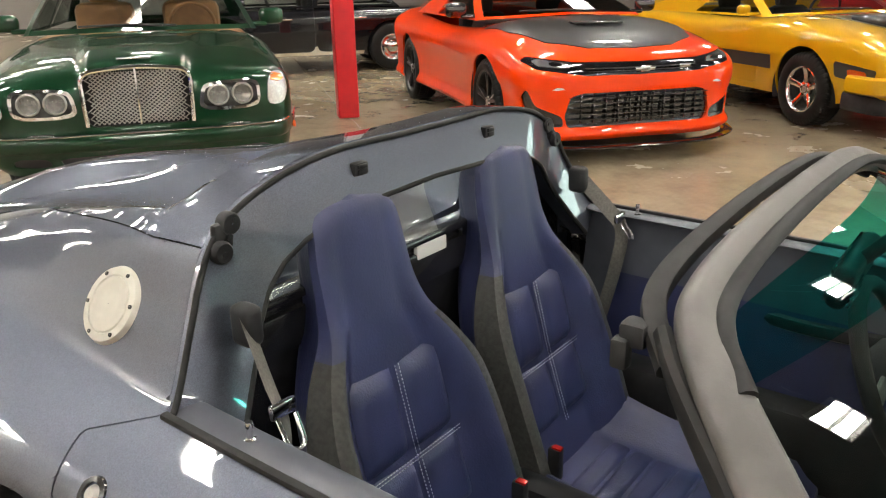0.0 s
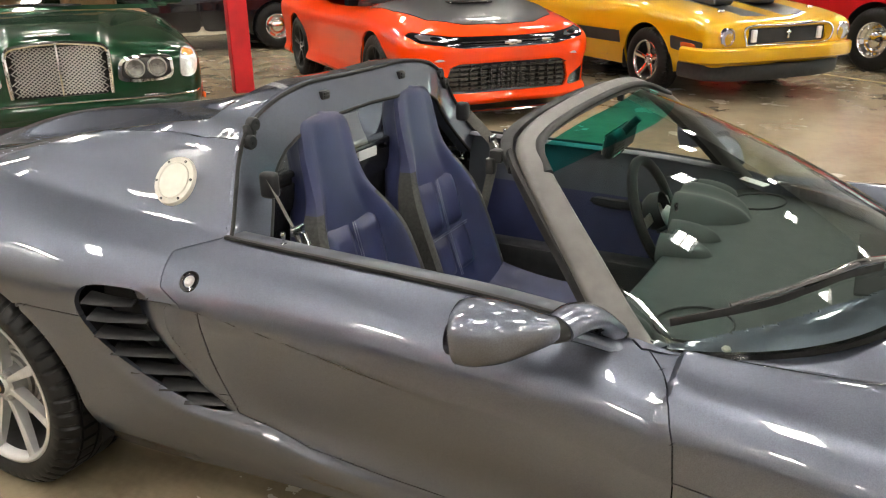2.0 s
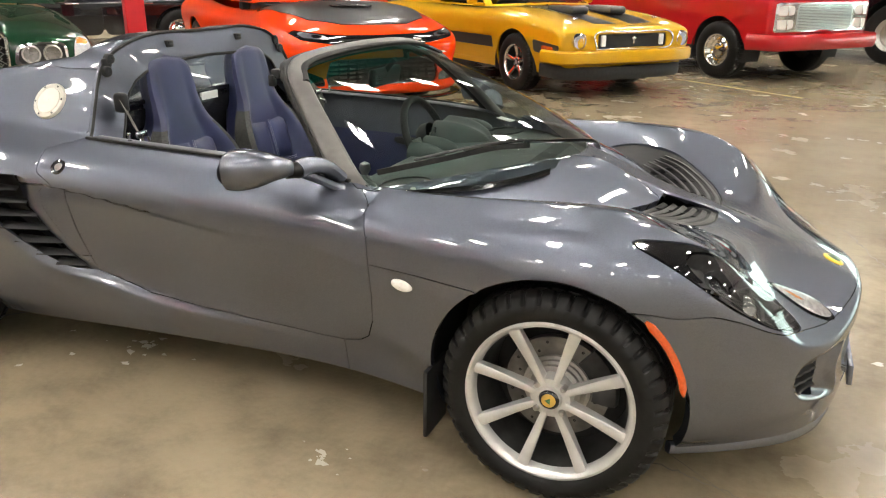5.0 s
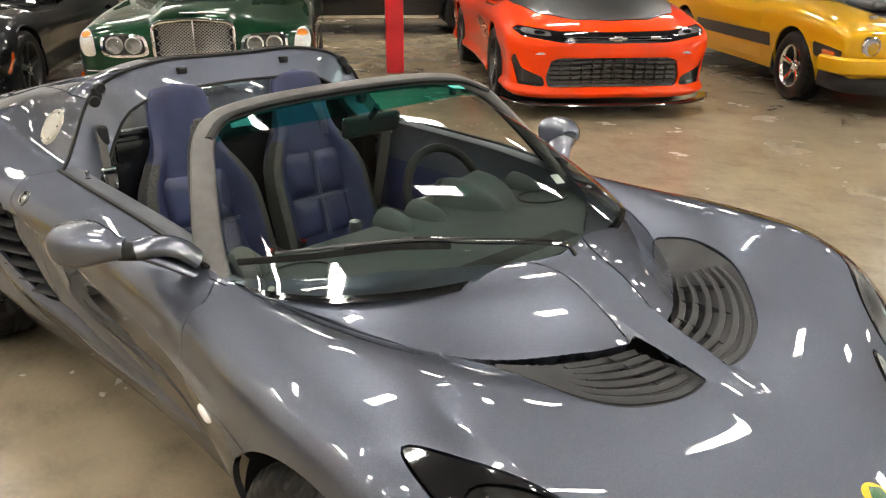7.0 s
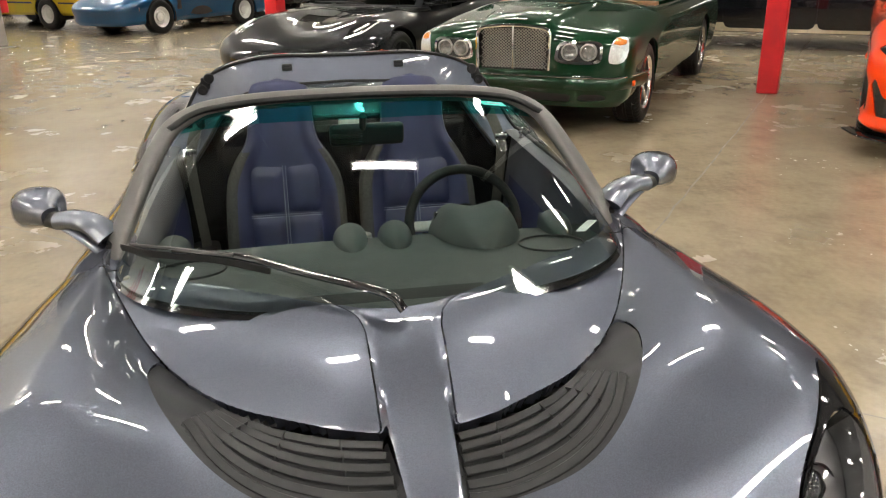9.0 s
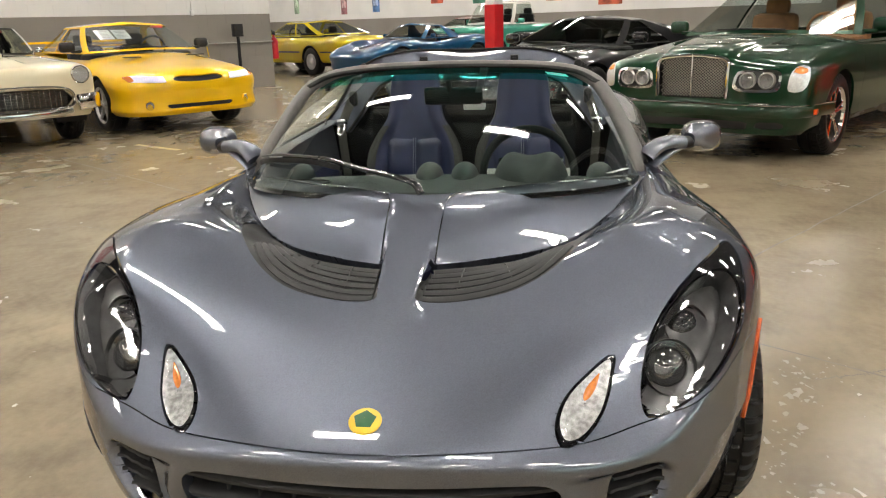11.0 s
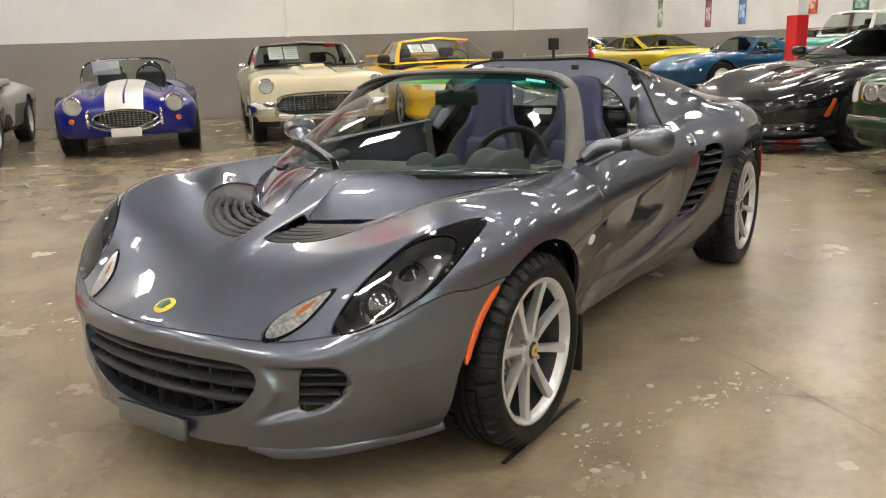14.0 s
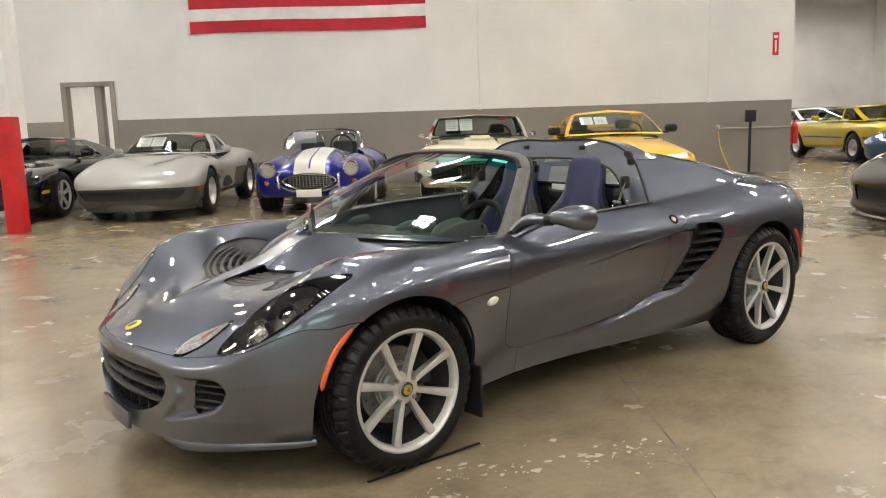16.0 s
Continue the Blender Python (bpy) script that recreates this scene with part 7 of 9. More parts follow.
    for t in np.linspace(0, 1, 8):
        q = top.copy()
        q[:, 0] = top[:, 0] * (1 - t) + cx * t
        q[:, 1] *= 1 - t
        q[:, 2] += 0.045 * math.sin(t * math.pi / 2) ** 0.8 * np.sin(np.linspace(0, np.pi, n)) ** 0.5
        rows.append(q)
    V = np.array(rows).transpose(1, 0, 2).reshape(-1, 3)
    rm = g.get("roof", pm)
    roof = join((V, grid_faces(n, 8)), mirror((V, grid_faces(n, 8))))
    obj("roof", *roof, rm, e)
    if g.get("sheet"):
        b, t_ = np.array([cowl - 0.04, 0, zcl]), np.array([head - 0.02, 0, zr - 0.02])
        up_ = (t_ - b) / np.linalg.norm(t_ - b)
        nr = np.cross(np.array([0, 1.0, 0]), up_)
        M = np.stack([up_, np.array([0, 1.0, 0]), nr], 1)
        for y, w_, h_, q, mm, nm in ((-0.40, 0.20, 0.26, 0.60, PAPER, "price_sheet"), (-0.18, 0.20, 0.26, 0.60, PAPER, "price_sheet"), (0.40, 0.16, 0.07, 0.86, RED_TAG, "red_tag")):
            c = b + (t_ - b) * q + np.array([-0.10 * (y / wb) ** 2 - 0.035, y, 0.0])
            m = Matrix.Translation(c) @ Matrix(M.tolist()).to_4x4()
            o = obj(nm, *moved(box(0, 0, 0, h_, w_, 0.002, 0.0004, 1), m), mm, e, "paper price sheet behind the windscreen" if mm is PAPER else "small red tag")
            if mm is PAPER:
                for k in range(5):
                    for sd in (1, -1):
                        obj("print_line", *moved(box(h_ * (0.34 - 0.16 * k), 0, 0.0022 * sd, h_ * 0.03, w_ * (0.7 - 0.1 * (k % 3)), 0.001, 0.0, 1), m), PRINT, o)
    # cabin: seats, dash, wheel
    sm = g.get("trim", PLASTIC)
    hs = min(zb_ + 0.45, zr - 0.13)
    x_dash = cowl - bow - 0.30
    obj("dashboard", *box(x_dash, 0, zb_ - 0.07, 0.45, 2 * wb - 0.16, 0.12, 0.05), g.get("dash", PLASTIC), e)
    for s in (1, -1):
        obj("seat", *join(box(x_dash - 0.95, s * 0.37, hs - 0.50, 0.16, 0.50, 0.66, 0.07), box(x_dash - 1.0, s * 0.37, hs - 0.10, 0.11, 0.26, 0.17, 0.05)), sm, e)
        mx = cowl - bow - 0.25
        k_ = g.get("mirror_size", 1.0)
        obj("side_mirror", *join(box(mx, s * (wb + 0.06 + 0.08 * k_), zb_ + 0.02 + 0.07 * k_, 0.10 * k_, 0.20 * k_, 0.13 * k_, 0.045 * k_, 3), box(mx + 0.02, s * (wb + 0.02), zb_ + 0.03, 0.06 * k_, 0.16, 0.04 * k_, 0.015 * k_)), g.get("mirror", pm), e)
    a = np.linspace(0, 2 * np.pi, 24, endpoint=False)
    sw = np.stack([0.05 * np.sin(a), 0.37 + 0.185 * np.cos(a), 0.18 * np.sin(a)], -1) + np.array([x_dash - 0.36, 0, zb_ + 0.02])
    obj("steering_wheel", *sweep(sw, 0.014, n=8, closed=True, up=(1, 0, 0)), sm if sm is TAN else PLASTIC, e)
    obj("cabin_floor", *box((cowl + tail) / 2, 0, zb_ - 0.30, cowl - tail - 0.35, 2 * wb - 0.14, 0.05, 0.01), BLACK, e)
    for s in (1, -1):
        obj("wiper", *sweep([(cowl - 0.02, s * 0.05 + 0.2, zcl + 0.03), (cowl - 0.07, s * 0.05 - 0.15, zcl + 0.04), (cowl - 0.09, s * 0.05 - 0.40, zcl + 0.035)], 0.009, n=6), PLASTIC, e)


def round_lamp(e, x, y, z, r, ring=CHROME, tilt=8, name="headlight", yaw=0, bowl=REFLECTOR):
    """A round lamp that looks forward."""
    m = pose(x, y, z, 0, tilt, yaw)
    o = obj(name, *moved(lathe([(r * 0.92, 0.0), (r * 1.0, 0.016), (r * 1.12, 0.010), (r * 1.14, -0.03)], 28, axis="x"), m), ring, e, "chrome-ringed round lamp")
    obj("reflector", *moved(lathe([(0.001, -0.010), (r * 0.5, -0.006), (r * 0.9, 0.0)], 24, axis="x"), m), bowl, o)
    obj("lens", *moved(lathe([(0.001, 0.024), (r * 0.5, 0.02), (r * 0.93, 0.004)], 24, axis="x"), m), LENS, o)
    return o


def bars(e, name, x, y0, y1, z0_, z1, n, m, t=0.006, depth=0.02, vertical=False, bow=0.0):
    """Grille bars, each a mesh of its own."""
    for k in range(n):
        q = (k + 0.5) / n
        if vertical:
            y = y0 + (y1 - y0) * q
            obj(name, *box(x - bow * (2 * q - 1) ** 2, y, (z0_ + z1) / 2, depth, t, z1 - z0_, t * 0.3, 1), m, e)
        else:
            z = z0_ + (z1 - z0_) * q
            ys = np.linspace(y0, y1, 9)
            P = np.stack([x - bow * ((2 * ys - y0 - y1) / (y1 - y0)) ** 2, ys, z + 0 * ys], -1)
            obj(name, *sweep(P, t / 2, depth / 2, 6, up=(1, 0, 0)), m, e)


def strip(e, name, pts, w, h, m, n=24, label="", up=(0, 0, 1)):
    return obj(name, *sweep(smooth_path(pts, n), w, h, 10, up=up, power=3.5), m, e, label)


def price_sheet(e, x, y, z, lean=-58, w=0.28, h=0.22):
    m = pose(x, y, z, 0, lean, 0)
    o = obj("price_sheet", *moved(box(0, 0, 0, h, w, 0.002, 0.0005, 1), m), PAPER, e, "white paper sheets behind the windscreen")
    for s in (-1, 1):
        for k in range(4):
            obj("print_line", *moved(box(h * (0.3 - 0.2 * k), s * w * 0.25, 0.0022, h * 0.04, w * 0.34, 0.001, 0.0, 1), m), PRINT, o)


def nose_at(sk, y, z):
    """How far forward a parked car's skin reaches at (y, z)."""
    P = sk.P.reshape(-1, 3)
    k = np.argsort((P[:, 1] - abs(y)) ** 2 + (P[:, 2] - z) ** 2 + 10.0 * (P[:, 0] < 0.1))[:4]
    return float(P[k, 0].mean())


def top_at(sk, x, y):
    """Height of a parked car's skin over (x, y)."""
    P = sk.P.reshape(-1, 3)
    P = P[P[:, 2] > 0.4]
    k = np.argsort((P[:, 0] - x) ** 2 + (P[:, 1] - abs(y)) ** 2)[:4]
    return float(P[k, 2].mean())


def side_band(e, sk, x0, x1, za, zb_, m, label=""):
    """A painted band along both flanks, just proud of the skin."""
    P = sk.P.reshape(-1, 3)
    P = P[P[:, 1] > 0.5 * P[:, 1].max()]
    xs, zs = np.linspace(x0, x1, 40), np.linspace(za, zb_, 3)
    Y = np.zeros((40, 3))
    for i, x in enumerate(xs):
        for j, z in enumerate(zs):
            k = np.argsort((P[:, 0] - x) ** 2 + (P[:, 2] - z) ** 2)[:6]
            Y[i, j] = P[k, 1].mean()
    Y = (np.roll(Y, 1, 0) + 2 * Y + np.roll(Y, -1, 0)) / 4 * 0.5 + Y * 0.5
    Y[0], Y[-1] = Y[1], Y[-2]
    V = np.array([[(x, Y[i, j] + 0.006, z) for j, z in enumerate(zs)] for i, x in enumerate(xs)]).reshape(-1, 3)
    for s in (1, -1):
        g = (V, grid_faces(40, 3, flip=True))
        obj("side_stripe", *(g if s > 0 else mirror(g)), m, e, label)


SPOKE5 = dict(count=5, w0=0.05, w1=0.05, lugs=5, hub=0.06, inset=0.03)
SPOKE10 = dict(count=5, kind="pair", w0=0.026, w1=0.022, lugs=5, hub=0.06, inset=0.03)
MAG5 = dict(count=5, w0=0.045, w1=0.06, lugs=5, hub=0.07, inset=0.05)
DISH = dict(count=0, kind="dish", lugs=5, hub=0.05, inset=0.05)
BLACKW = mat("black_wheel", (0.012, 0.012, 0.013), 0.3, coat=0.4)

# dark green luxury saloon
LAMP_GREY = mat("grey_lamp_bowl", (0.36, 0.36, 0.35), 0.25, 0.5, var=0.25, scale=40)
GREEN = paint("dark_green_paint", (0.004, 0.030, 0.012), 0.35, 0.3, 0.3)
sp = dict(wb=3.12, fo=0.86, ro=1.30, hw=0.955, paint=GREEN, r=0.345, rim=0.235, tw=0.24, wheel=SPOKE10, rim_mat=CHROME, wheel_label="bright many-spoke alloy wheel",
          top=((0.9, 0.80), (0.80, 0.885), (0.6, 0.935), (0.0, 0.985), (-0.55, 1.01), (-1.5, 1.0), (-3.2, 1.01), (-4.2, 0.98), (-4.45, 0.90)), crest=((0.9, -0.06), (0.6, -0.05), (0, -0.015), (-0.6, 0.0), (-4.4, 0.0)), yc=0.78, crown=0.03,
          zs=((1, 0.52), (0, 0.6), (-4.5, 0.6)), n=((1, 5.5), (0, 5), (-4.5, 5)), nl=0.34, mn=3.6, zb=((1, 0.24), (-4.5, 0.24)),
          bulges=[lambda x, y: 0.035 * (1 - step(0.26, 0.34, np.abs(y) - 0.10 * (0.8 - x))) * step(-0.6, 0.2, x)],
          cuts=[("bumper_strip", "yz", [(-1, 0.486), (0.955, 0.486), (0.955, 0.499), (-1, 0.499)], 0.0, 2, CHROME, 0.012, 0.0, "chrome bumper strip"),
                ("hole_grille", "yz", [(-0.5, 0.525), (0.30, 0.525), (0.315, 0.80), (0.28, 0.86), (-0.5, 0.86)], 0.3, 2, BLACK, 0, 0),
                ("lamp_frame", "yz", blob([(0.375, 0.60), (0.55, 0.585), (0.71, 0.60), (0.735, 0.68), (0.71, 0.755), (0.55, 0.765), (0.40, 0.75), (0.365, 0.68)], 48), 0.3, 2, CHROME, 0.004, 0.0, "chrome-framed twin headlight"),
                ("lamp_bowl", "yz", blob([(0.40, 0.615), (0.55, 0.605), (0.70, 0.615), (0.715, 0.68), (0.695, 0.74), (0.55, 0.748), (0.42, 0.735), (0.388, 0.68)], 48), 0.3, 2, DARK_METAL, -0.015, 0.0),
                ("corner_lamp", "yz", blob([(0.79, 0.60), (0.88, 0.60), (0.915, 0.68), (0.90, 0.77), (0.84, 0.795), (0.80, 0.76), (0.785, 0.68)], 40), 0.1, 2, REFLECTOR, 0.006, 0.002, "white and amber corner lamp"),
                ("amber_lens", "yz", blob([(0.81, 0.735), (0.87, 0.735), (0.895, 0.745), (0.885, 0.77), (0.84, 0.785), (0.815, 0.765)], 30), 0.1, 2, AMBER, 0.008, 0.0),
                ("lower_grille", "yz", [(-0.5, 0.27), (0.48, 0.275), (0.50, 0.345), (-0.5, 0.355)], 0.3, 2, BLACK, -0.01, 0.0), ("lower_grille", "yz", [(0.55, 0.28), (0.78, 0.30), (0.76, 0.35), (0.55, 0.345)], 0.1, 2, BLACK, -0.01, 0.0)],
          gh=dict(cowl=-0.48, head=-1.28, rear=-2.85, tail=-3.35, zr=1.50, wb=0.86, wr=0.62, zb=0.99, zc=1.02, bow=0.13, posts=(0.5,), trim=TAN, dash=TAN))
sedan, sk = bg_car("luxury_sedan", "dark green luxury sedan with a wire mesh grille and tan interior", (-4.66, 2.09), -36, sp)
gx = 0.86
obj("grille_back", *box(gx - 0.08, 0, 0.69, 0.02, 0.62, 0.36, 0.005), BLACK, sedan)
fr = smooth_path([(gx, -0.31, 0.53), (gx, -0.315, 0.70), (gx - 0.01, -0.30, 0.835), (gx - 0.015, -0.15, 0.868), (gx - 0.015, 0.0, 0.876), (gx - 0.015, 0.15, 0.868), (gx - 0.01, 0.30, 0.835), (gx, 0.315, 0.70), (gx, 0.31, 0.53)], 60)
obj("grille_frame", *sweep(fr, 0.016, 0.018, 8, up=(1, 0, 0)), CHROME, sedan, "chrome grille frame")
mesh_wires = []
for sl in (1, -1):
    for c in np.arange(-0.9, 0.9, 0.029):
        # diagonal wires clipped to the grille
        ts = []
        for t in np.linspace(0.535, 0.85, 9):
            y = c + sl * (t - 0.69) * 1.25
            if abs(y) < 0.30:
                ts.append((gx - 0.025 + 0.002 * sl, y, t))
        if len(ts) > 1:
            mesh_wires.append(sweep(np.array(ts), 0.0036, n=5))
tagged(obj("grille_mesh", *join(*mesh_wires), mat("wire_mesh", (0.42, 0.41, 0.38), 0.3, 0.8), sedan, "bright woven wire mesh"), kind="stuff")
obj("grille_bar", *box(gx - 0.008, 0, 0.70, 0.03, 0.014, 0.34, 0.004), CHROME, sedan)
for s in (1, -1):
    for y in (0.475, 0.625):
        round_lamp(sedan, nose_at(sk, y, 0.68) - 0.004, s * y, 0.68, 0.060, STEEL, 0, bowl=LAMP_GREY)
ys = np.linspace(-0.93, 0.93, 25)
P = [(nose_at(sk, y, 0.44) + 0.030, y, 0.435) for y in ys]
strip(sedan, "bumper", [(0.30, -0.975, 0.435)] + P + [(0.30, 0.975, 0.435)], 0.030, 0.048, GREEN, 60, "dark green bumper below the grille")
strip(sedan, "bumper_trim", [(0.30, -0.985, 0.488)] + [(x + 0.012, y, 0.488) for x, y, z in P] + [(0.30, 0.985, 0.488)], 0.022, 0.007, CHROME, 60, "chrome bumper trim")
for s in (1, -1):
    obj("side_marker", *box(0.62, s * 0.958, 0.43, 0.07, 0.02, 0.045, 0.008), ORANGE_LENS, sedan)
obj("badge", *join(box(0.80, 0, 0.925, 0.02, 0.20, 0.012, 0.004), moved(lathe([(0.001, 0.01), (0.02, 0.008), (0.024, 0)], 16, axis="z"), pose(0.80, 0, 0.925))), CHROME, sedan, "winged chrome badge on the bonnet")

# orange coupe with a black bonnet
ORANGE = paint("orange_red_paint", (0.86, 0.05, 0.0), 0.0, 0.35)
SATIN = mat("satin_black_wrap", (0.02, 0.0205, 0.021), 0.33, coat=0.5, var=0.1, scale=8)
sp = dict(wb=2.81, fo=0.97, ro=1.0, hw=0.95, paint=ORANGE, r=0.355, rim=0.262, tw=0.26, wheel=SPOKE10, rim_mat=BLACKW, wheel_label="black many-spoke wheel",
          top=((1.0, 0.72), (0.88, 0.78), (0.6, 0.87), (0.2, 0.945), (-0.35, 1.0), (-1.5, 1.0), (-2.6, 1.02), (-3.6, 1.05), (-3.85, 0.95)), crest=((1.0, -0.01), (0.5, 0.015), (0, 0.03), (-0.5, 0.0), (-1.6, -0.03), (-2.7, 0.0), (-3.8, 0)), yc=0.75, crown=0.05,
          W=((-4, 0.95), (-2.8, 0.955), (-1.4, 0.915), (0, 0.945), (0.6, 0.93), (1, 0.93)), zs=((1, 0.55), (0, 0.66), (-1.4, 0.72), (-2.8, 0.7), (-3.9, 0.75)), n=((1, 4.5), (0, 4), (-1.4, 3.2), (-2.8, 3.4), (-3.9, 4)), nl=0.42, mn=3.2, zb=((1, 0.17), (0.5, 0.2), (-4, 0.22)),
          inset=((0, 0), (0.35, 0.03), (0.7, 0.035), (0.9, 0.0), (1, 0.05)),
          cuts=[("bonnet", "xy", [(0.76, -1), (0.78, 0.0), (0.74, 0.35), (0.55, 0.62), (0.1, 0.76), (-0.42, 0.80), (-0.45, -1)], -0.6, 1, SATIN, 0.006, 0.003, "satin black bonnet"),
                ("upper_grille", "yz", [(-1, 0.640), (0.45, 0.650), (0.80, 0.700), (0.87, 0.755), (0.82, 0.785), (0.5, 0.748), (-1, 0.722)], 0.3, 2, GLOSS_BLACK, -0.006, 0.0, "slim black upper grille"),
                ("headlight", "yz", [(0.56, 0.702), (0.78, 0.722), (0.82, 0.755), (0.77, 0.768), (0.57, 0.740)], 0.2, 2, mat("smoked_lens", (0.22, 0.22, 0.22), 0.12, 0.5, coat=1.0), 0.002, 0.002, "narrow clear headlight"),
                ("headlight_inner", "yz", [(0.61, 0.712), (0.70, 0.722), (0.70, 0.750), (0.61, 0.738)], 0.2, 2, GLOSS_BLACK, 0.004, 0.0),
                ("lower_grille", "yz", [(-1, 0.27), (0.58, 0.275), (0.60, 0.36), (0.56, 0.50), (0.48, 0.525), (-1, 0.525)], 0.3, 2, GLOSS_BLACK, -0.02, 0.0, "black lower grille"),
                ("side_duct", "yz", [(0.60, 0.275), (0.83, 0.29), (0.885, 0.50), (0.865, 0.565), (0.80, 0.43), (0.62, 0.355)], 0.2, 2, GLOSS_BLACK, -0.01, 0.0),
                ("running_lamp", "yz", [(0.60, 0.545), (0.78, 0.560), (0.78, 0.582), (0.60, 0.568)], 0.2, 2, WHITE_LENS, 0.003, 0.001)],
          gh=dict(cowl=-0.38, head=-1.15, rear=-2.15, tail=-3.05, zr=1.31, wb=0.80, wr=0.60, zb=0.98, zc=1.02, zt=1.05, bow=0.16, posts=(0.62,), glass=DARK_GLASS, mirror=GLOSS_BLACK, rear_side=False))
coupe, sk = bg_car("sports_coupe", "bright orange sports coupe with a satin black bonnet", (-2.68, 5.05), -38, sp)
strip(coupe, "splitter", [(0.55, 0.99, 0.14), (0.80, 0.86, 0.135), (0.99, 0.55, 0.13), (1.03, 0.0, 0.13), (0.99, -0.55, 0.13), (0.80, -0.86, 0.135), (0.55, -0.99, 0.14)], 0.05, 0.012, GLOSS_BLACK, 40, "black front splitter")
bars(coupe, "grille_bar", 0.975, -0.57, 0.57, 0.31, 0.51, 5, GLOSS_BLACK, 0.012, 0.03, bow=0.05)
bars(coupe, "grille_rib", 0.96, -0.52, 0.52, 0.30, 0.52, 11, GLOSS_BLACK, 0.010, 0.03, vertical=True, bow=0.05)
bars(coupe, "upper_bar", 0.975, -0.45, 0.45, 0.665, 0.71, 2, PLASTIC, 0.008, 0.02, bow=0.05)
obj("grille_badge", *join(box(0.99, 0, 0.688, 0.014, 0.16, 0.024, 0.004), box(0.99, 0.0, 0.688, 0.014, 0.075, 0.045, 0.004)), CHROME, coupe, "bright cross-shaped badge")
obj("model_badge", *box(0.965, 0.34, 0.695, 0.012, 0.09, 0.026, 0.003), CHROME, coupe)
obj("bonnet_vent", *box(0.12, 0, 0.975, 0.16, 0.42, 0.02, 0.008), GLOSS_BLACK, coupe)

# gold fastback with black bonnet stripe
GOLD = paint("gold_paint", (0.58, 0.32, 0.006), 0.15, 0.35, 0.2)
sp = dict(wb=2.77, fo=1.0, ro=1.1, hw=0.94, paint=GOLD, r=0.33, rim=0.20, tw=0.23, wheel=MAG5, rim_mat=CHROME, wheel_label="chrome five-spoke wheel with white tyre lettering",
          top=((1.05, 0.70), (0.9, 0.765), (0.5, 0.83), (-0.5, 0.93), (-1.5, 0.92), (-2.8, 0.95), (-3.8, 0.90), (-3.9, 0.85)), crest=((1, 0.0), (0.5, 0.035), (-0.3, 0.02), (-1, 0.0), (-3.9, 0)), yc=0.85, crown=0.0,
          zs=((1, 0.56), (0, 0.62), (-3.9, 0.66)), n=((1, 6), (-4, 5)), nl=0.22, mn=4.0, zb=((1.1, 0.36), (0.6, 0.30), (0.3, 0.24), (-4, 0.26)), inset=((0, 0), (0.5, 0.035), (1, 0.09)), arch=0.385,
          cuts=[("bonnet_stripe", "xy", [(0.80, 0.10), (0.80, 0.42), (-0.45, 0.50), (-0.45, 0.16)], -0.6, 1, SATIN, 0.002, 0.0, "black bonnet stripe"),
                ("front_stripe", "xz", [(0.40, 0.49), (0.40, 0.62), (0.88, 0.58), (0.82, 0.45)], 0.3, 1.0, SATIN, 0.002, 0.0),
                ("marker_lamp", "xz", [(0.56, 0.505), (0.56, 0.57), (0.77, 0.56), (0.77, 0.50)], 0.3, 1.0, ORANGE_LENS, 0.006, 0.0),
                ("grille", "yz", [(-1, 0.545), (0.50, 0.545), (0.50, 0.70), (-1, 0.70)], 0.5, 2, BLACK, -0.02, 0.0, "black front grille"),
                ("lamp_panel", "yz", [(0.60, 0.535), (0.89, 0.535), (0.89, 0.715), (0.60, 0.715)], 0.3, 2, GOLD, 0.004, 0.0)],
          gh=dict(cowl=-0.55, head=-1.25, rear=-1.95, tail=-3.5, zr=1.27, wb=0.80, wr=0.60, zb=0.92, zc=0.95, zt=0.96, bow=0.15, posts=(0.5,), rear_side=False, mirror_size=0.7))
fast, sk = bg_car("fastback_coupe", "gold seventies fastback with black bonnet and side stripes", (-0.72, 7.22), -38, sp)
side_band(fast, sk, -0.44, -2.34, 0.47, 0.60, SATIN, "black side stripe")
side_band(fast, sk, -3.20, -3.66, 0.47, 0.60, SATIN, "black side stripe")
for s in (1, -1):
    round_lamp(fast, nose_at(sk, 0.745, 0.625) + 0.01, s * 0.745, 0.625, 0.078, CHROME, 4)
    obj("grille_lamp", *box(0.985, s * 0.42, 0.625, 0.03, 0.06, 0.12, 0.01), WHITE_LENS, fast)
    obj("bonnet_pin", *moved(lathe([(0.001, 0.02), (0.03, 0.018), (0.034, 0)], 14, axis="z"), pose(0.68, s * 0.58, 0.84)), CHROME, fast)
strip(fast, "grille_trim", [(1.0, -0.52, 0.54), (1.0, -0.52, 0.71), (1.01, 0, 0.715), (1.0, 0.52, 0.71), (1.0, 0.52, 0.54), (1.01, 0, 0.535), (1.0, -0.52, 0.54)], 0.010, 0.010, CHROME, 60, up=(1, 0, 0))
obj("grille_badge", *join(box(1.0, 0, 0.63, 0.015, 0.02, 0.08, 0.005), box(1.0, 0, 0.645, 0.015, 0.06, 0.02, 0.005)), CHROME, fast)
strip(fast, "front_bumper", [(0.62, 0.95, 0.455), (0.92, 0.90, 0.455), (1.05, 0.6, 0.46), (1.07, 0.0, 0.46), (1.05, -0.6, 0.46), (0.92, -0.90, 0.455), (0.62, -0.95, 0.455)], 0.055, 0.075, GOLD, 50, "gold body-coloured bumper")
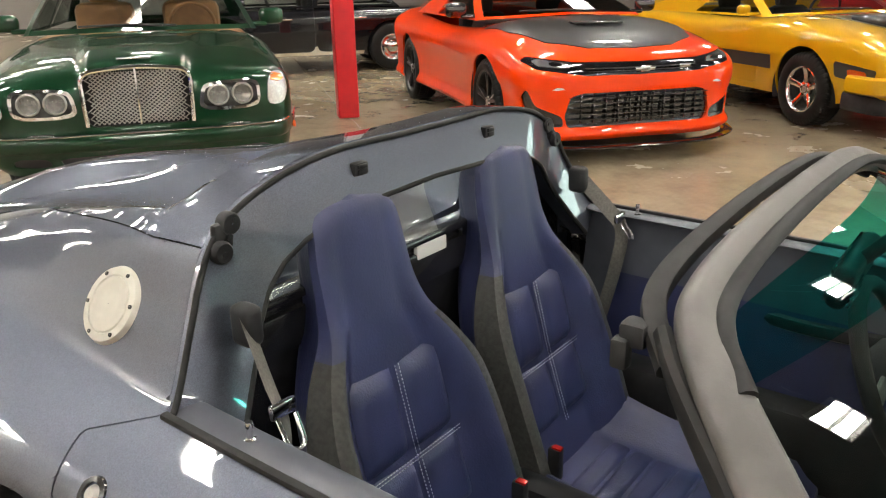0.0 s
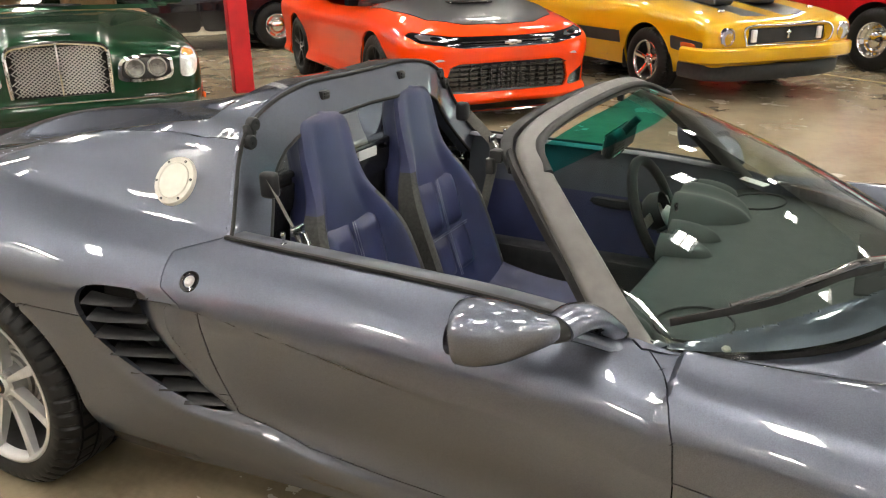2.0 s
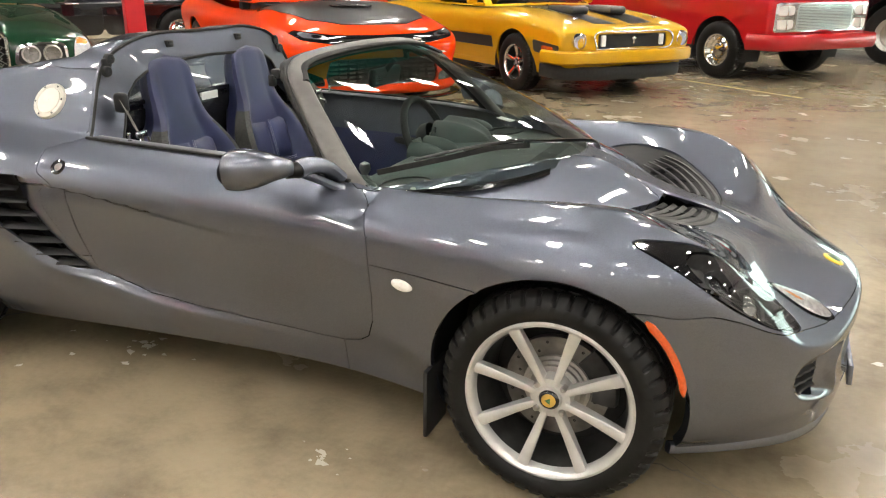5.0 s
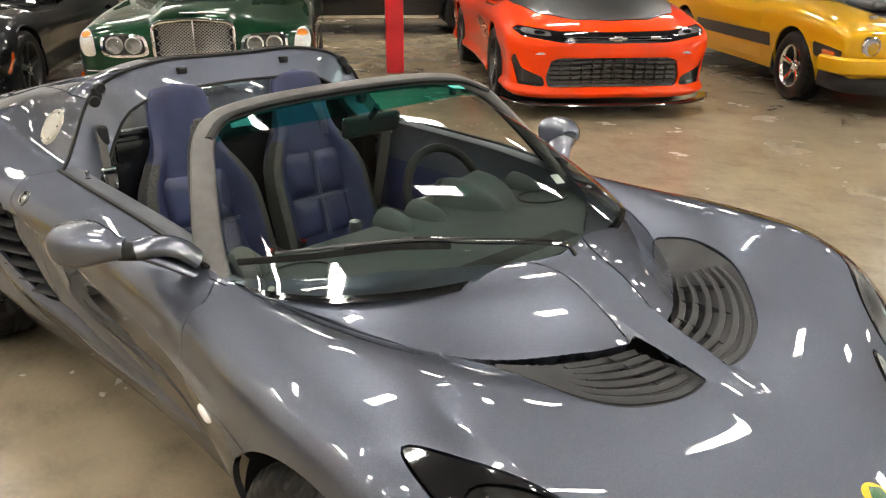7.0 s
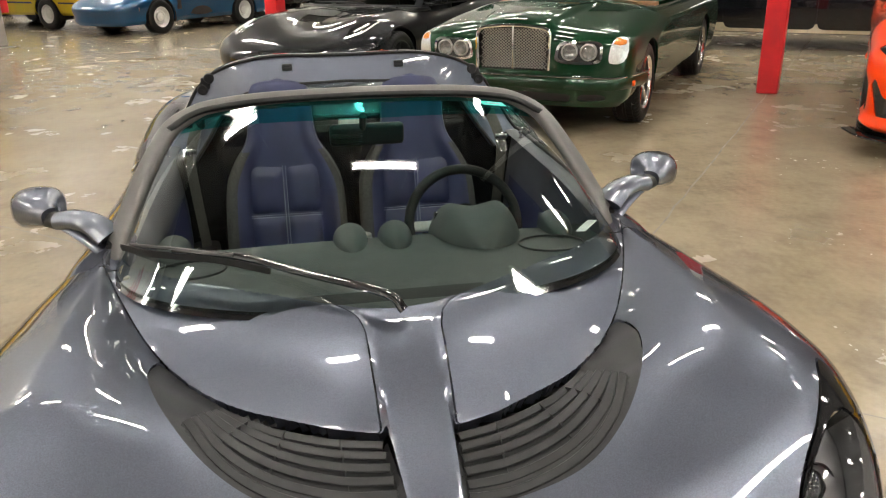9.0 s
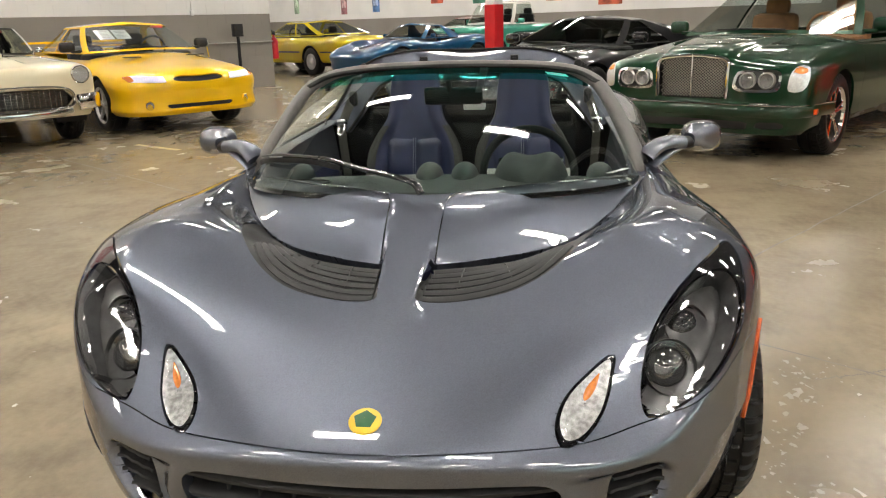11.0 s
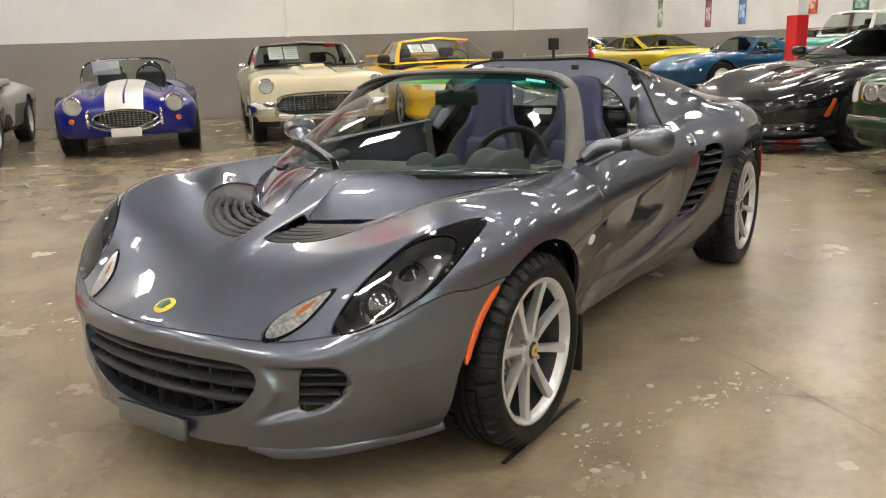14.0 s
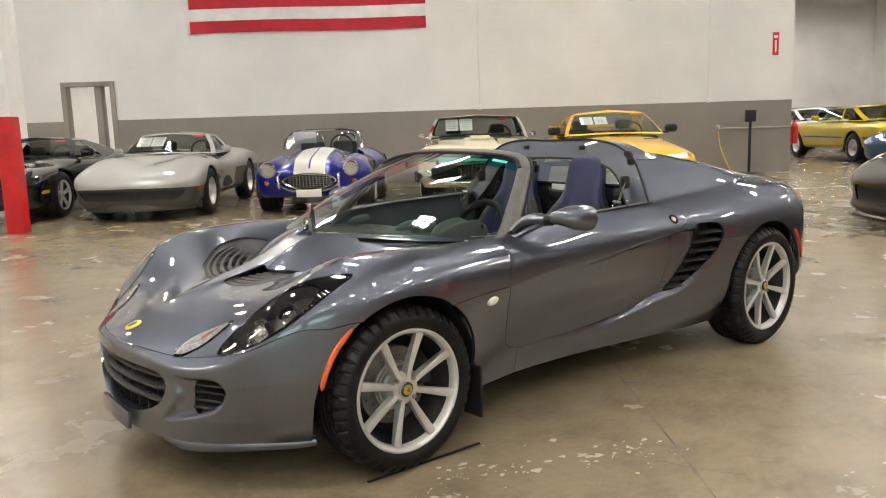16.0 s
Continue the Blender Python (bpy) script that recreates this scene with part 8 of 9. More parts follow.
strip(fast, "chin_spoiler", [(0.50, 0.88, 0.30), (0.85, 0.84, 0.29), (0.98, 0.5, 0.28), (1.0, 0.0, 0.28), (0.98, -0.5, 0.28), (0.85, -0.84, 0.29), (0.50, -0.88, 0.30)], 0.03, 0.075, PLASTIC, 50, "black chin spoiler")
for s in (1, -1):
    obj("bonnet_scoop", *box(0.15, s * 0.28, 0.915, 0.50, 0.26, 0.09, 0.04, 3), SATIN, fast)

# red pickup
REDP = paint("red_paint", (0.38, 0.008, 0.012), 0.0, 0.35)
sp = dict(wb=3.34, fo=0.86, ro=1.2, hw=1.0, paint=REDP, r=0.37, rim=0.205, tw=0.27, wheel=dict(DISH), rim_mat=CHROME, wheel_label="chrome slotted wheel", arch=0.44,
          top=((0.9, 1.04), (0.75, 1.09), (-0.4, 1.16), (-1.2, 1.14), (-2.0, 1.14), (-4.5, 1.14)), zs=((1, 0.85), (-4.6, 0.85)), n=((1, 7), (-4.6, 7)), nl=0.16, mn=5, rl=0.2, zb=((1, 0.46), (0.4, 0.40), (-4.6, 0.42)), inset=((0, 0), (0.4, 0.01), (1, 0.06)),
          cuts=[("grille_panel", "yz", [(-1, 0.64), (0.92, 0.64), (0.92, 1.0), (-1, 1.0)], 0.5, 2, CHROME, 0.004, 0.0, "chrome grille panel"),
                ("grille", "yz", [(-1, 0.66), (0.55, 0.66), (0.55, 0.98), (-1, 0.98)], 0.5, 2, STEEL, 0.004, 0.0), ("headlight", "yz", [(0.60, 0.84), (0.88, 0.84), (0.88, 0.97), (0.60, 0.97)], 0.5, 2, WHITE_LENS, 0.01, 0.004, "rectangular headlight"),
                ("headlight", "yz", [(0.60, 0.67), (0.88, 0.67), (0.88, 0.80), (0.60, 0.80)], 0.5, 2, WHITE_LENS, 0.01, 0.004, "rectangular headlight")],
          gh=dict(cowl=-0.62, head=-1.10, rear=-1.95, tail=-2.05, zr=1.75, wb=0.90, wr=0.72, zb=1.15, zc=1.17, zt=1.15, bow=0.10, posts=(), quarter=0.06))
truck, sk = bg_car("pickup_truck", "red square-bodied pickup truck with a chrome grille", (1.38, 9.75), -38, sp, "truck")
bars(truck, "grille_bar", 0.885, -0.54, 0.54, 0.67, 0.97, 16, CHROME, 0.008, 0.02)
strip(truck, "front_bumper", [(0.55, 1.02, 0.52), (0.88, 1.0, 0.52), (0.96, 0.8, 0.52), (0.98, 0.0, 0.52), (0.96, -0.8, 0.52), (0.88, -1.0, 0.52), (0.55, -1.02, 0.52)], 0.06, 0.10, REDP, 50, "red bumper")
for s in (1, -1):
    for k in range(2):
        obj("lamp_bar", *box(0.875, s * 0.74, 0.735 + 0.17 * k, 0.02, 0.012, 0.13, 0.003), CHROME, truck)

# dark truck with large tyres beyond the pickup
BLACKP = paint("black_paint", (0.006, 0.006, 0.008), 0.0, 0.3)
sp = dict(wb=3.6, fo=0.95, ro=1.2, hw=1.02, paint=BLACKP, r=0.46, rim=0.25, tw=0.28, wheel=dict(DISH, hub=0.07), rim_mat=STEEL, wheel_label="steel truck wheel", arch=0.56,
          top=((0.9, 1.20), (0.7, 1.26), (-0.4, 1.32), (-4.8, 1.32)), zs=((1, 1.0), (-5, 1.0)), n=((1, 7), (-5, 7)), nl=0.18, mn=5, rl=0.2, zb=((1, 0.55), (-5, 0.55)),
          gh=dict(cowl=-0.6, head=-1.1, rear=-2.3, tail=-2.4, zr=1.95, wb=0.92, wr=0.75, zb=1.3, zc=1.33, zt=1.3, bow=0.1, posts=(), quarter=0.06))
bg_car("large_truck", "black truck on large tyres with steel wheels", (3.75, 12.75), -38, sp, "truck")

# long black saloon seen from the side
sp = dict(wb=3.35, fo=1.05, ro=1.45, hw=1.0, paint=BLACKP, r=0.355, rim=0.19, tw=0.21, wheel=dict(DISH), rim_mat=CHROME, wheel_label="chrome wheel cover", arch=0.40, arch_r=0.40,
          top=((1.1, 0.78), (0.9, 0.86), (-0.7, 0.96), (-2, 0.95), (-4.6, 0.94), (-4.8, 0.86)), zs=((1.1, 0.62), (-4.8, 0.62)), n=((1, 6), (-5, 6)), nl=0.2, mn=5, rl=0.25, mr=5, zb=((1, 0.26), (-5, 0.26)), inset=((0, 0), (0.4, 0.012), (1, 0.05)),
          cuts=[("sill_trim", "xz", [(-0.45, 0.27), (-0.45, 0.40), (-2.90, 0.40), (-2.90, 0.27)], -3, -0.4, CHROME, 0.008, 0.0, "wide chrome sill trim"), ("side_trim", "xz", [(-0.45, 0.405), (0.9, 0.405), (0.9, 0.42), (-0.45, 0.42)], -0.4, 1, CHROME, 0.006, 0.0),
                ("rear_trim", "xz", [(-3.75, 0.38), (-4.7, 0.38), (-4.7, 0.42), (-3.75, 0.42)], -4.7, -3.7, CHROME, 0.006, 0.0)],
          gh=dict(cowl=-0.75, head=-1.5, rear=-3.0, tail=-3.6, zr=1.40, wb=0.86, wr=0.66, zb=0.95, zc=0.98, bow=0.14, posts=(0.5,)))
old, sk = bg_car("long_sedan", "long black seventies sedan with wide chrome sill trim", (-10.45, 6.25), 232, sp)
for s in (1, -1):
    for x in (-1.75, -2.85):
        obj("door_handle", *box(x, s * 1.012, 0.80, 0.20, 0.03, 0.03, 0.01), CHROME, old)
strip(old, "rear_bumper", [(-4.3, 1.02, 0.50), (-4.75, 0.98, 0.50), (-4.86, 0.5, 0.5), (-4.87, 0, 0.5), (-4.86, -0.5, 0.5), (-4.75, -0.98, 0.5), (-4.3, -1.02, 0.5)], 0.04, 0.085, CHROME, 50, "chrome rear bumper")

# charcoal sports car
CHARC = paint("charcoal_paint", (0.009, 0.0095, 0.011), 0.35, 0.3, 0.3)
sp = dict(wb=2.71, fo=0.98, ro=0.85, hw=0.965, paint=CHARC, r=0.345, rim=0.25, tw=0.28, wheel=SPOKE5, rim_mat=BLACKW, wheel_label="black five-spoke wheel",
          top=((1.0, 0.52), (0.9, 0.575), (0.5, 0.70), (0.0, 0.80), (-0.55, 0.88), (-1.5, 0.88), (-2.6, 0.93), (-3.4, 0.95), (-3.56, 0.9)), crest=((1.0, -0.02), (0.6, 0.03), (0.1, 0.075), (-0.4, 0.03), (-1.5, 0.0), (-2.6, 0.02), (-3.5, 0)), yc=0.75,
          W=((-3.6, 0.96), (-2.7, 0.97), (-1.5, 0.90), (0.0, 0.955), (1, 0.95)), zs=((1, 0.40), (0, 0.55), (-1.4, 0.62), (-2.7, 0.62), (-3.6, 0.7)), n=((1, 4), (0, 3.6), (-1.5, 3.2), (-3.6, 4)), nl=0.65, mn=2.7, zb=((1, 0.13), (0.4, 0.18), (-4, 0.2)),
          inset=((0, 0), (0.4, 0.03), (0.8, 0.0), (1, 0.05)),
          cuts=[("grille", "yz", [(-1, 0.25), (0.46, 0.26), (0.53, 0.33), (0.47, 0.425), (-1, 0.435)], 0.2, 2, BLACK, -0.02, 0.0, "black mesh grille"), ("headlight", "xy", [(0.66, 0.66), (0.52, 0.78), (0.16, 0.80), (0.22, 0.70), (0.45, 0.61)], 0.0, 1, GLOSS_BLACK, 0.002, 0.002, "dark swept headlight"),
                ("bonnet_vent", "xy", [(0.18, -1), (0.18, 0.22), (-0.08, 0.26), (-0.08, -1)], -0.2, 0.4, GLOSS_BLACK, -0.004, 0.002), ("marker_lamp", "xz", [(0.45, 0.37), (0.40, 0.55), (0.445, 0.56), (0.52, 0.37)], 0.3, 1, ORANGE_LENS, 0.003, 0.001)],
          gh=dict(cowl=-0.45, head=-1.20, rear=-1.75, tail=-3.0, zr=1.22, wb=0.80, wr=0.55, zb=0.88, zc=0.90, zt=0.97, bow=0.22, posts=(0.6,), glass=DARK_GLASS, rear_side=False))
vette, sk = bg_car("sports_car", "charcoal low sports car with black wheels", (-6.45, 0.15), -36, sp)
strip(vette, "splitter", [(0.40, 0.95, 0.12), (0.72, 0.82, 0.115), (0.96, 0.45, 0.11), (1.02, 0.0, 0.11), (0.96, -0.45, 0.11), (0.72, -0.82, 0.115), (0.40, -0.95, 0.12)], 0.04, 0.012, GLOSS_BLACK, 40)
for s in (1, -1):
    for nm, pth, rr in (("lamp_strip", [(0.62, 0.690), (0.50, 0.765), (0.30, 0.785), (0.18, 0.785)], 0.014), ("projector", [(0.50, 0.690), (0.40, 0.715), (0.30, 0.735)], 0.022)):
        q = smooth_path(pth, 14)
        obj(nm, *sweep(np.array([(x, s * y, top_at(sk, x, y) + 0.004) for x, y in q]), rr, 0.006, 8), WHITE_LENS if nm == "lamp_strip" else REFLECTOR, vette)

# blue sports car in the far row
BLUEP = paint("blue_paint", (0.006, 0.055, 0.13), 0.3, 0.3, 0.2)
c3 = dict(wb=2.49, fo=0.98, ro=0.98, hw=0.875, r=0.335, rim=0.195, tw=0.23, wheel=dict(DISH), rim_mat=ALLOY, wheel_label="silver slotted wheel with a bright cap", arch=0.385,
          top=((1.0, 0.52), (0.9, 0.58), (0.5, 0.70), (-0.1, 0.77), (-0.6, 0.86), (-1.6, 0.84), (-2.5, 0.90), (-3.2, 0.88), (-3.47, 0.80)), crest=((1.0, 0.0), (0.6, 0.05), (0.05, 0.125), (-0.5, 0.03), (-1.3, 0.0), (-2.0, 0.04), (-2.5, 0.05), (-3.4, 0)), yc=0.78,
          W=((-3.5, 0.86), (-2.5, 0.875), (-1.2, 0.80), (0.0, 0.865), (1, 0.86)), zs=((1, 0.46), (0, 0.56), (-1.3, 0.60), (-2.5, 0.58), (-3.5, 0.62)), n=((1, 4), (0, 3.6), (-1.3, 3.0), (-2.5, 3.4), (-3.5, 4)), nl=0.5, mn=3.0, zb=((1, 0.20), (0.5, 0.22), (-3.5, 0.25)),
          inset=((0, 0), (0.4, 0.03), (0.75, 0.04), (1, 0.09)))
c3gh = dict(cowl=-0.55, head=-1.05, rear=-1.65, tail=-2.15, zr=1.19, wb=0.72, wr=0.53, zb=0.85, zc=0.88, zt=0.90, bow=0.18, posts=(0.85,), quarter=0.25, rear_side=False, mirror_size=0.7)
bluec, sk = bg_car("blue_sports_car", "blue seventies sports car with silver wheels", (-15.3, -3.45), -38, dict(c3, paint=BLUEP, gh=dict(c3gh)))
for s in (1, -1):
    strip(bluec, "front_bumper", [(0.85, s * 0.55, 0.52), (0.75, s * 0.75, 0.52), (0.55, s * 0.85, 0.52)], 0.02, 0.035, CHROME)
    obj("side_vent", *box(-0.52, s * 0.835, 0.56, 0.10, 0.03, 0.20, 0.01), BLACK, bluec)

# silver two-tone sports car
SILVER = paint("silver_paint", (0.36, 0.358, 0.352), 0.25, 0.45, 0.1)
PEWTER = paint("pewter_paint", (0.055, 0.054, 0.052), 0.5, 0.35, 0.1)
sil, sk = bg_car("silver_sports_car", "silver over grey seventies sports car with a pointed nose", (-1.30, -8.63), 52, dict(c3, paint=SILVER, gh=dict(c3gh, roof=GLOSS_BLACK, sheet=True),
    cuts=[("lower_body", "xz", [(1.1, 0.0), (1.1, 0.42), (0.4, 0.46), (-0.5, 0.60), (-3.6, 0.60), (-3.6, 0.0)], -4, 0.55, PEWTER, 0.001, 0.0, "grey lower flank"),
          ("lower_nose", "yz", [(-1, 0.0), (0.95, 0.0), (0.95, 0.455), (-1, 0.475)], 0.2, 2, PEWTER, 0.001, 0.0, "grey lower nose"), ("nose_grille", "yz", [(-1, 0.30), (0.62, 0.31), (0.72, 0.42), (-1, 0.44)], 0.2, 2, BLACK, -0.02, 0.0, "black front openings"), ("marker_lamp", "xz", [(0.50, 0.40), (0.50, 0.46), (0.66, 0.455), (0.66, 0.40)], 0.3, 1, ORANGE_LENS, 0.004, 0.002)]))
for s in (1, -1):
    obj("parking_lamp", *box(0.86, s * 0.50, 0.375, 0.04, 0.16, 0.06, 0.012), WHITE_LENS, sil)
strip(sil, "air_dam", [(0.45, 0.80, 0.20), (0.75, 0.62, 0.20), (0.90, 0.3, 0.20), (0.92, 0.0, 0.20), (0.90, -0.3, 0.20), (0.75, -0.62, 0.20), (0.45, -0.80, 0.20)], 0.02, 0.05, PEWTER, 40)

# black sports car behind the column
sp = dict(c3, paint=BLACKP, hw=0.90, wheel=SPOKE10, rim_mat=ALLOY, rim=0.215, crest=((1.0, 0.0), (0.3, 0.03), (-0.5, 0.01), (-3.4, 0)), W=((-3.5, 0.89), (0, 0.90), (1, 0.89)), n=((1, 5), (-3.5, 5)),
          gh=dict(cowl=-0.45, head=-1.05, rear=-1.7, tail=-2.9, zr=1.17, wb=0.76, wr=0.56, zb=0.84, zc=0.87, zt=0.88, bow=0.16, posts=(0.55,), rear_side=False, sheet=True),
          cuts=[("marker_lamp", "xz", [(0.45, 0.40), (0.45, 0.45), (0.66, 0.445), (0.66, 0.40)], 0.3, 1, YELLOW, 0.003, 0.001)])
c4, sk = bg_car("black_sports_car", "black wedge-shaped eighties sports car", (0.36, -10.15), 52, sp)

# blue roadster with white stripes
COBALT = paint("cobalt_paint", (0.004, 0.008, 0.16), 0.1, 0.3, 0.2)
WHITEP = paint("white_paint", (0.72, 0.71, 0.68), 0.0, 0.35)
stripe = [("stripe", "xy", [(1.2, 0.012), (1.2, 0.21), (-0.6, 0.23), (-0.6, 0.012)], -0.6, 1.2, WHITEP, 0.001, 0.0, "white racing stripe")]
sp = dict(wb=2.29, fo=0.80, ro=0.80, hw=0.86, paint=COBALT, r=0.335, rim=0.195, tw=0.28, wheel=dict(DISH, hub=0.06), rim_mat=ALLOY, arch=0.375, wheel_label="polished wheel with a spinner",
          top=((0.85, 0.62), (0.76, 0.70), (0.55, 0.77), (0.0, 0.85), (-0.5, 0.90), (-1.3, 0.88), (-2.2, 0.86), (-2.9, 0.78), (-3.1, 0.70)), crest=((0.85, -0.05), (0.5, 0.0), (0.0, 0.0), (-0.7, -0.08), (-1.3, -0.06), (-2.2, 0.03), (-3, 0)), yc=0.75, crown=0.03,
          bulges=[lambda x, y: -0.06 * np.exp(-((np.abs(y) - 0.40) / 0.10) ** 2) * step(0.9, 0.4, x) * step(-0.8, -0.3, x)],
          W=((-3.1, 0.84), (-2.29, 0.86), (-1.1, 0.74), (0.0, 0.83), (0.8, 0.83)), zs=((0.85, 0.50), (0, 0.52), (-1.2, 0.55), (-2.3, 0.52), (-3.1, 0.55)), n=((0.85, 3.2), (0, 3.0), (-1.2, 2.6), (-3.1, 3.2)), nl=0.5, mn=2.5, rl=0.5, mr=2.6, zb=((1, 0.28), (0.4, 0.24), (-3.1, 0.28)),
          cuts=stripe + [("hole_mouth", "yz", blob([(-0.33, 0.44), (0.0, 0.355), (0.33, 0.44), (0.28, 0.53), (0.0, 0.565), (-0.28, 0.53)], 40), 0.4, 2, BLACK, 0, 0), ("hole_cockpit", "xy", blob([(-0.75, -0.3), (-0.75, 0.3), (-0.85, 0.55), (-1.4, 0.56), (-1.65, 0.4), (-1.68, 0), (-1.65, -0.4)], 40), -2, -0.5, BLACK, 0, 0)])
cob, sk = bg_car("vintage_roadster", "deep blue open roadster with twin white stripes", (-3.22, -7.22), 51, sp)
obj("mouth_back", *box(0.66, 0, 0.46, 0.02, 0.66, 0.24, 0.01), BLACK, cob)
bars(cob, "grille_bar", 0.765, -0.30, 0.30, 0.37, 0.555, 7, STEEL, 0.005, 0.015, bow=0.02)
bars(cob, "grille_rib", 0.77, -0.30, 0.30, 0.39, 0.54, 13, STEEL, 0.005, 0.015, True, 0.02)
ring = smooth_path([(0.79, -0.345, 0.45), (0.80, 0.0, 0.345), (0.79, 0.345, 0.45), (0.785, 0.28, 0.54), (0.785, 0.0, 0.575), (0.785, -0.28, 0.54)], 50, True)
obj("mouth_ring", *sweep(ring, 0.014, n=8, up=(1, 0, 0), closed=True), CHROME, cob, "chrome grille surround")
for s in (1, -1):
    round_lamp(cob, nose_at(sk, 0.60, 0.615) + 0.09, s * 0.57, 0.635, 0.095, CHROME, 10)
    round_lamp(cob, nose_at(sk, 0.60, 0.455) + 0.005, s * 0.60, 0.455, 0.034, CHROME, 5, "indicator")
    obj("indicator_lens", *moved(lathe([(0.001, 0.014), (0.018, 0.011), (0.028, 0.003), (0.029, -0.004)], 16, axis="z"), pose(nose_at(sk, 0.60, 0.455) + 0.014, s * 0.60, 0.455, 0, 90, 0)), ORANGE_LENS, cob)
    obj("nerf_bar", *sweep(smooth_path([(0.72, s * 0.40, 0.36), (0.86, s * 0.41, 0.42), (0.86, s * 0.41, 0.54), (0.74, s * 0.40, 0.58)], 16), 0.018, n=8), CHROME, cob)
    obj("seat", *join(box(-1.35, s * 0.26, 0.78, 0.14, 0.40, 0.40, 0.06)), PLASTIC, cob)
    obj("roll_bar", *sweep(smooth_path([(-1.6, s * 0.14, 0.75), (-1.6, s * 0.14, 1.02), (-1.6, s * 0.27, 1.10), (-1.6, s * 0.40, 1.02), (-1.6, s * 0.40, 0.75)], 24), 0.02, n=8), CHROME, cob)
obj("front_bar", *sweep(smooth_path([(0.84, -0.41, 0.43), (0.87, -0.25, 0.36), (0.88, 0.0, 0.335), (0.87, 0.25, 0.36), (0.84, 0.41, 0.43)], 24), 0.014, n=8), CHROME, cob)
obj("plate", *box(0.89, 0.0, 0.315, 0.012, 0.34, 0.10, 0.004), WHITE_PLASTIC, cob)
V = np.array([[(-0.55 - 0.10 * abs(a) - 0.17 * h, a * (0.60 - 0.05 * h * h), 0.88 + (0.28 - 0.07 * abs(a) ** 5) * h) for h in np.linspace(0, 1, 6)] for a in np.linspace(-1, 1, 16)]).reshape(-1, 3)
obj("windscreen", V, grid_faces(16, 6), GLASS, cob)
wf = V.reshape(16, 6, 3)
obj("screen_frame", *sweep(np.concatenate([wf[0, :-1], wf[:, 5], wf[-1, ::-1][1:]]), 0.014, n=6), CHROME, cob)
a = np.linspace(0, 2 * np.pi, 24, endpoint=False)
obj("steering_wheel", *sweep(np.stack([0.05 * np.sin(a) - 0.95, 0.26 + 0.175 * np.cos(a), 0.90 + 0.17 * np.sin(a)], -1), 0.013, n=8, closed=True, up=(1, 0, 0)), PLASTIC, cob)
price_sheet(cob, -0.672, -0.27, 1.05, -61, 0.34, 0.20)

# cream convertible with hardtop
CREAM = paint("cream_paint", (0.66, 0.59, 0.42), 0.0, 0.35)
sp = dict(wb=2.59, fo=0.86, ro=1.16, hw=0.89, paint=CREAM, r=0.345, rim=0.20, tw=0.19, wheel=dict(DISH), rim_mat=CHROME, wheel_label="whitewall wheel with a chrome cover", arch=0.385,
          top=((0.9, 0.80), (0.8, 0.86), (0.4, 0.90), (-0.6, 0.96), (-1.6, 0.94), (-2.6, 0.93), (-3.6, 0.90), (-3.75, 0.82)), crest=((0.9, 0.0), (0.6, 0.03), (0, 0.015), (-1, 0.0), (-2.6, 0.03), (-3.4, 0.08), (-3.7, 0.05)), yc=0.86,
          zs=((1, 0.60), (-3.8, 0.62)), n=((1, 5.5), (-4, 5)), nl=0.26, mn=3.6, zb=((1, 0.33), (-4, 0.28)), inset=((0, 0), (0.5, 0.015), (1, 0.08)),
          cuts=[("hole_grille", "yz", [(-1, 0.43), (0.52, 0.43), (0.60, 0.52), (0.50, 0.63), (-1, 0.66)], 0.4, 2, BLACK, 0, 0)], bulges=[lambda x, y: 0.03 * (1 - step(0.2, 0.26, np.abs(y))) * step(0.75, 0.3, x) * step(-0.6, -0.4, x)],
          gh=dict(cowl=-0.62, head=-0.98, rear=-1.85, tail=-2.1, zr=1.31, wb=0.78, wr=0.66, zb=0.95, zc=0.98, zt=0.96, bow=0.14, posts=(0.82,), rear_side=False, quarter=0.12, mirror_size=0.5, mirror=CHROME, pillar=CHROME, roof=CREAM, sheet=True))
tb, sk = bg_car("cream_convertible", "cream fifties two-seat convertible with hardtop and chrome bumpers", (-5.10, -5.75), 50, sp)
obj("grille_back", *box(0.72, 0, 0.54, 0.02, 1.14, 0.24, 0.01), BLACK, tb)
bars(tb, "grille_bar", 0.855, -0.54, 0.54, 0.46, 0.625, 6, CHROME, 0.007, 0.02, bow=0.03)
bars(tb, "grille_rib", 0.85, -0.50, 0.50, 0.45, 0.64, 18, CHROME, 0.005, 0.02, True, 0.03)
ring = smooth_path([(0.865, -0.60, 0.52), (0.88, -0.5, 0.43), (0.90, 0, 0.425), (0.88, 0.5, 0.43), (0.865, 0.60, 0.52), (0.87, 0.5, 0.635), (0.89, 0.0, 0.665), (0.87, -0.5, 0.635)], 50, True)
obj("grille_ring", *sweep(ring, 0.018, n=8, up=(1, 0, 0), closed=True), CHROME, tb)
strip(tb, "front_bumper", [(0.85, -0.56, 0.40), (0.93, -0.35, 0.385), (0.95, 0, 0.38), (0.93, 0.35, 0.385), (0.85, 0.56, 0.40)], 0.03, 0.035, CHROME, 40, "chrome bumper")
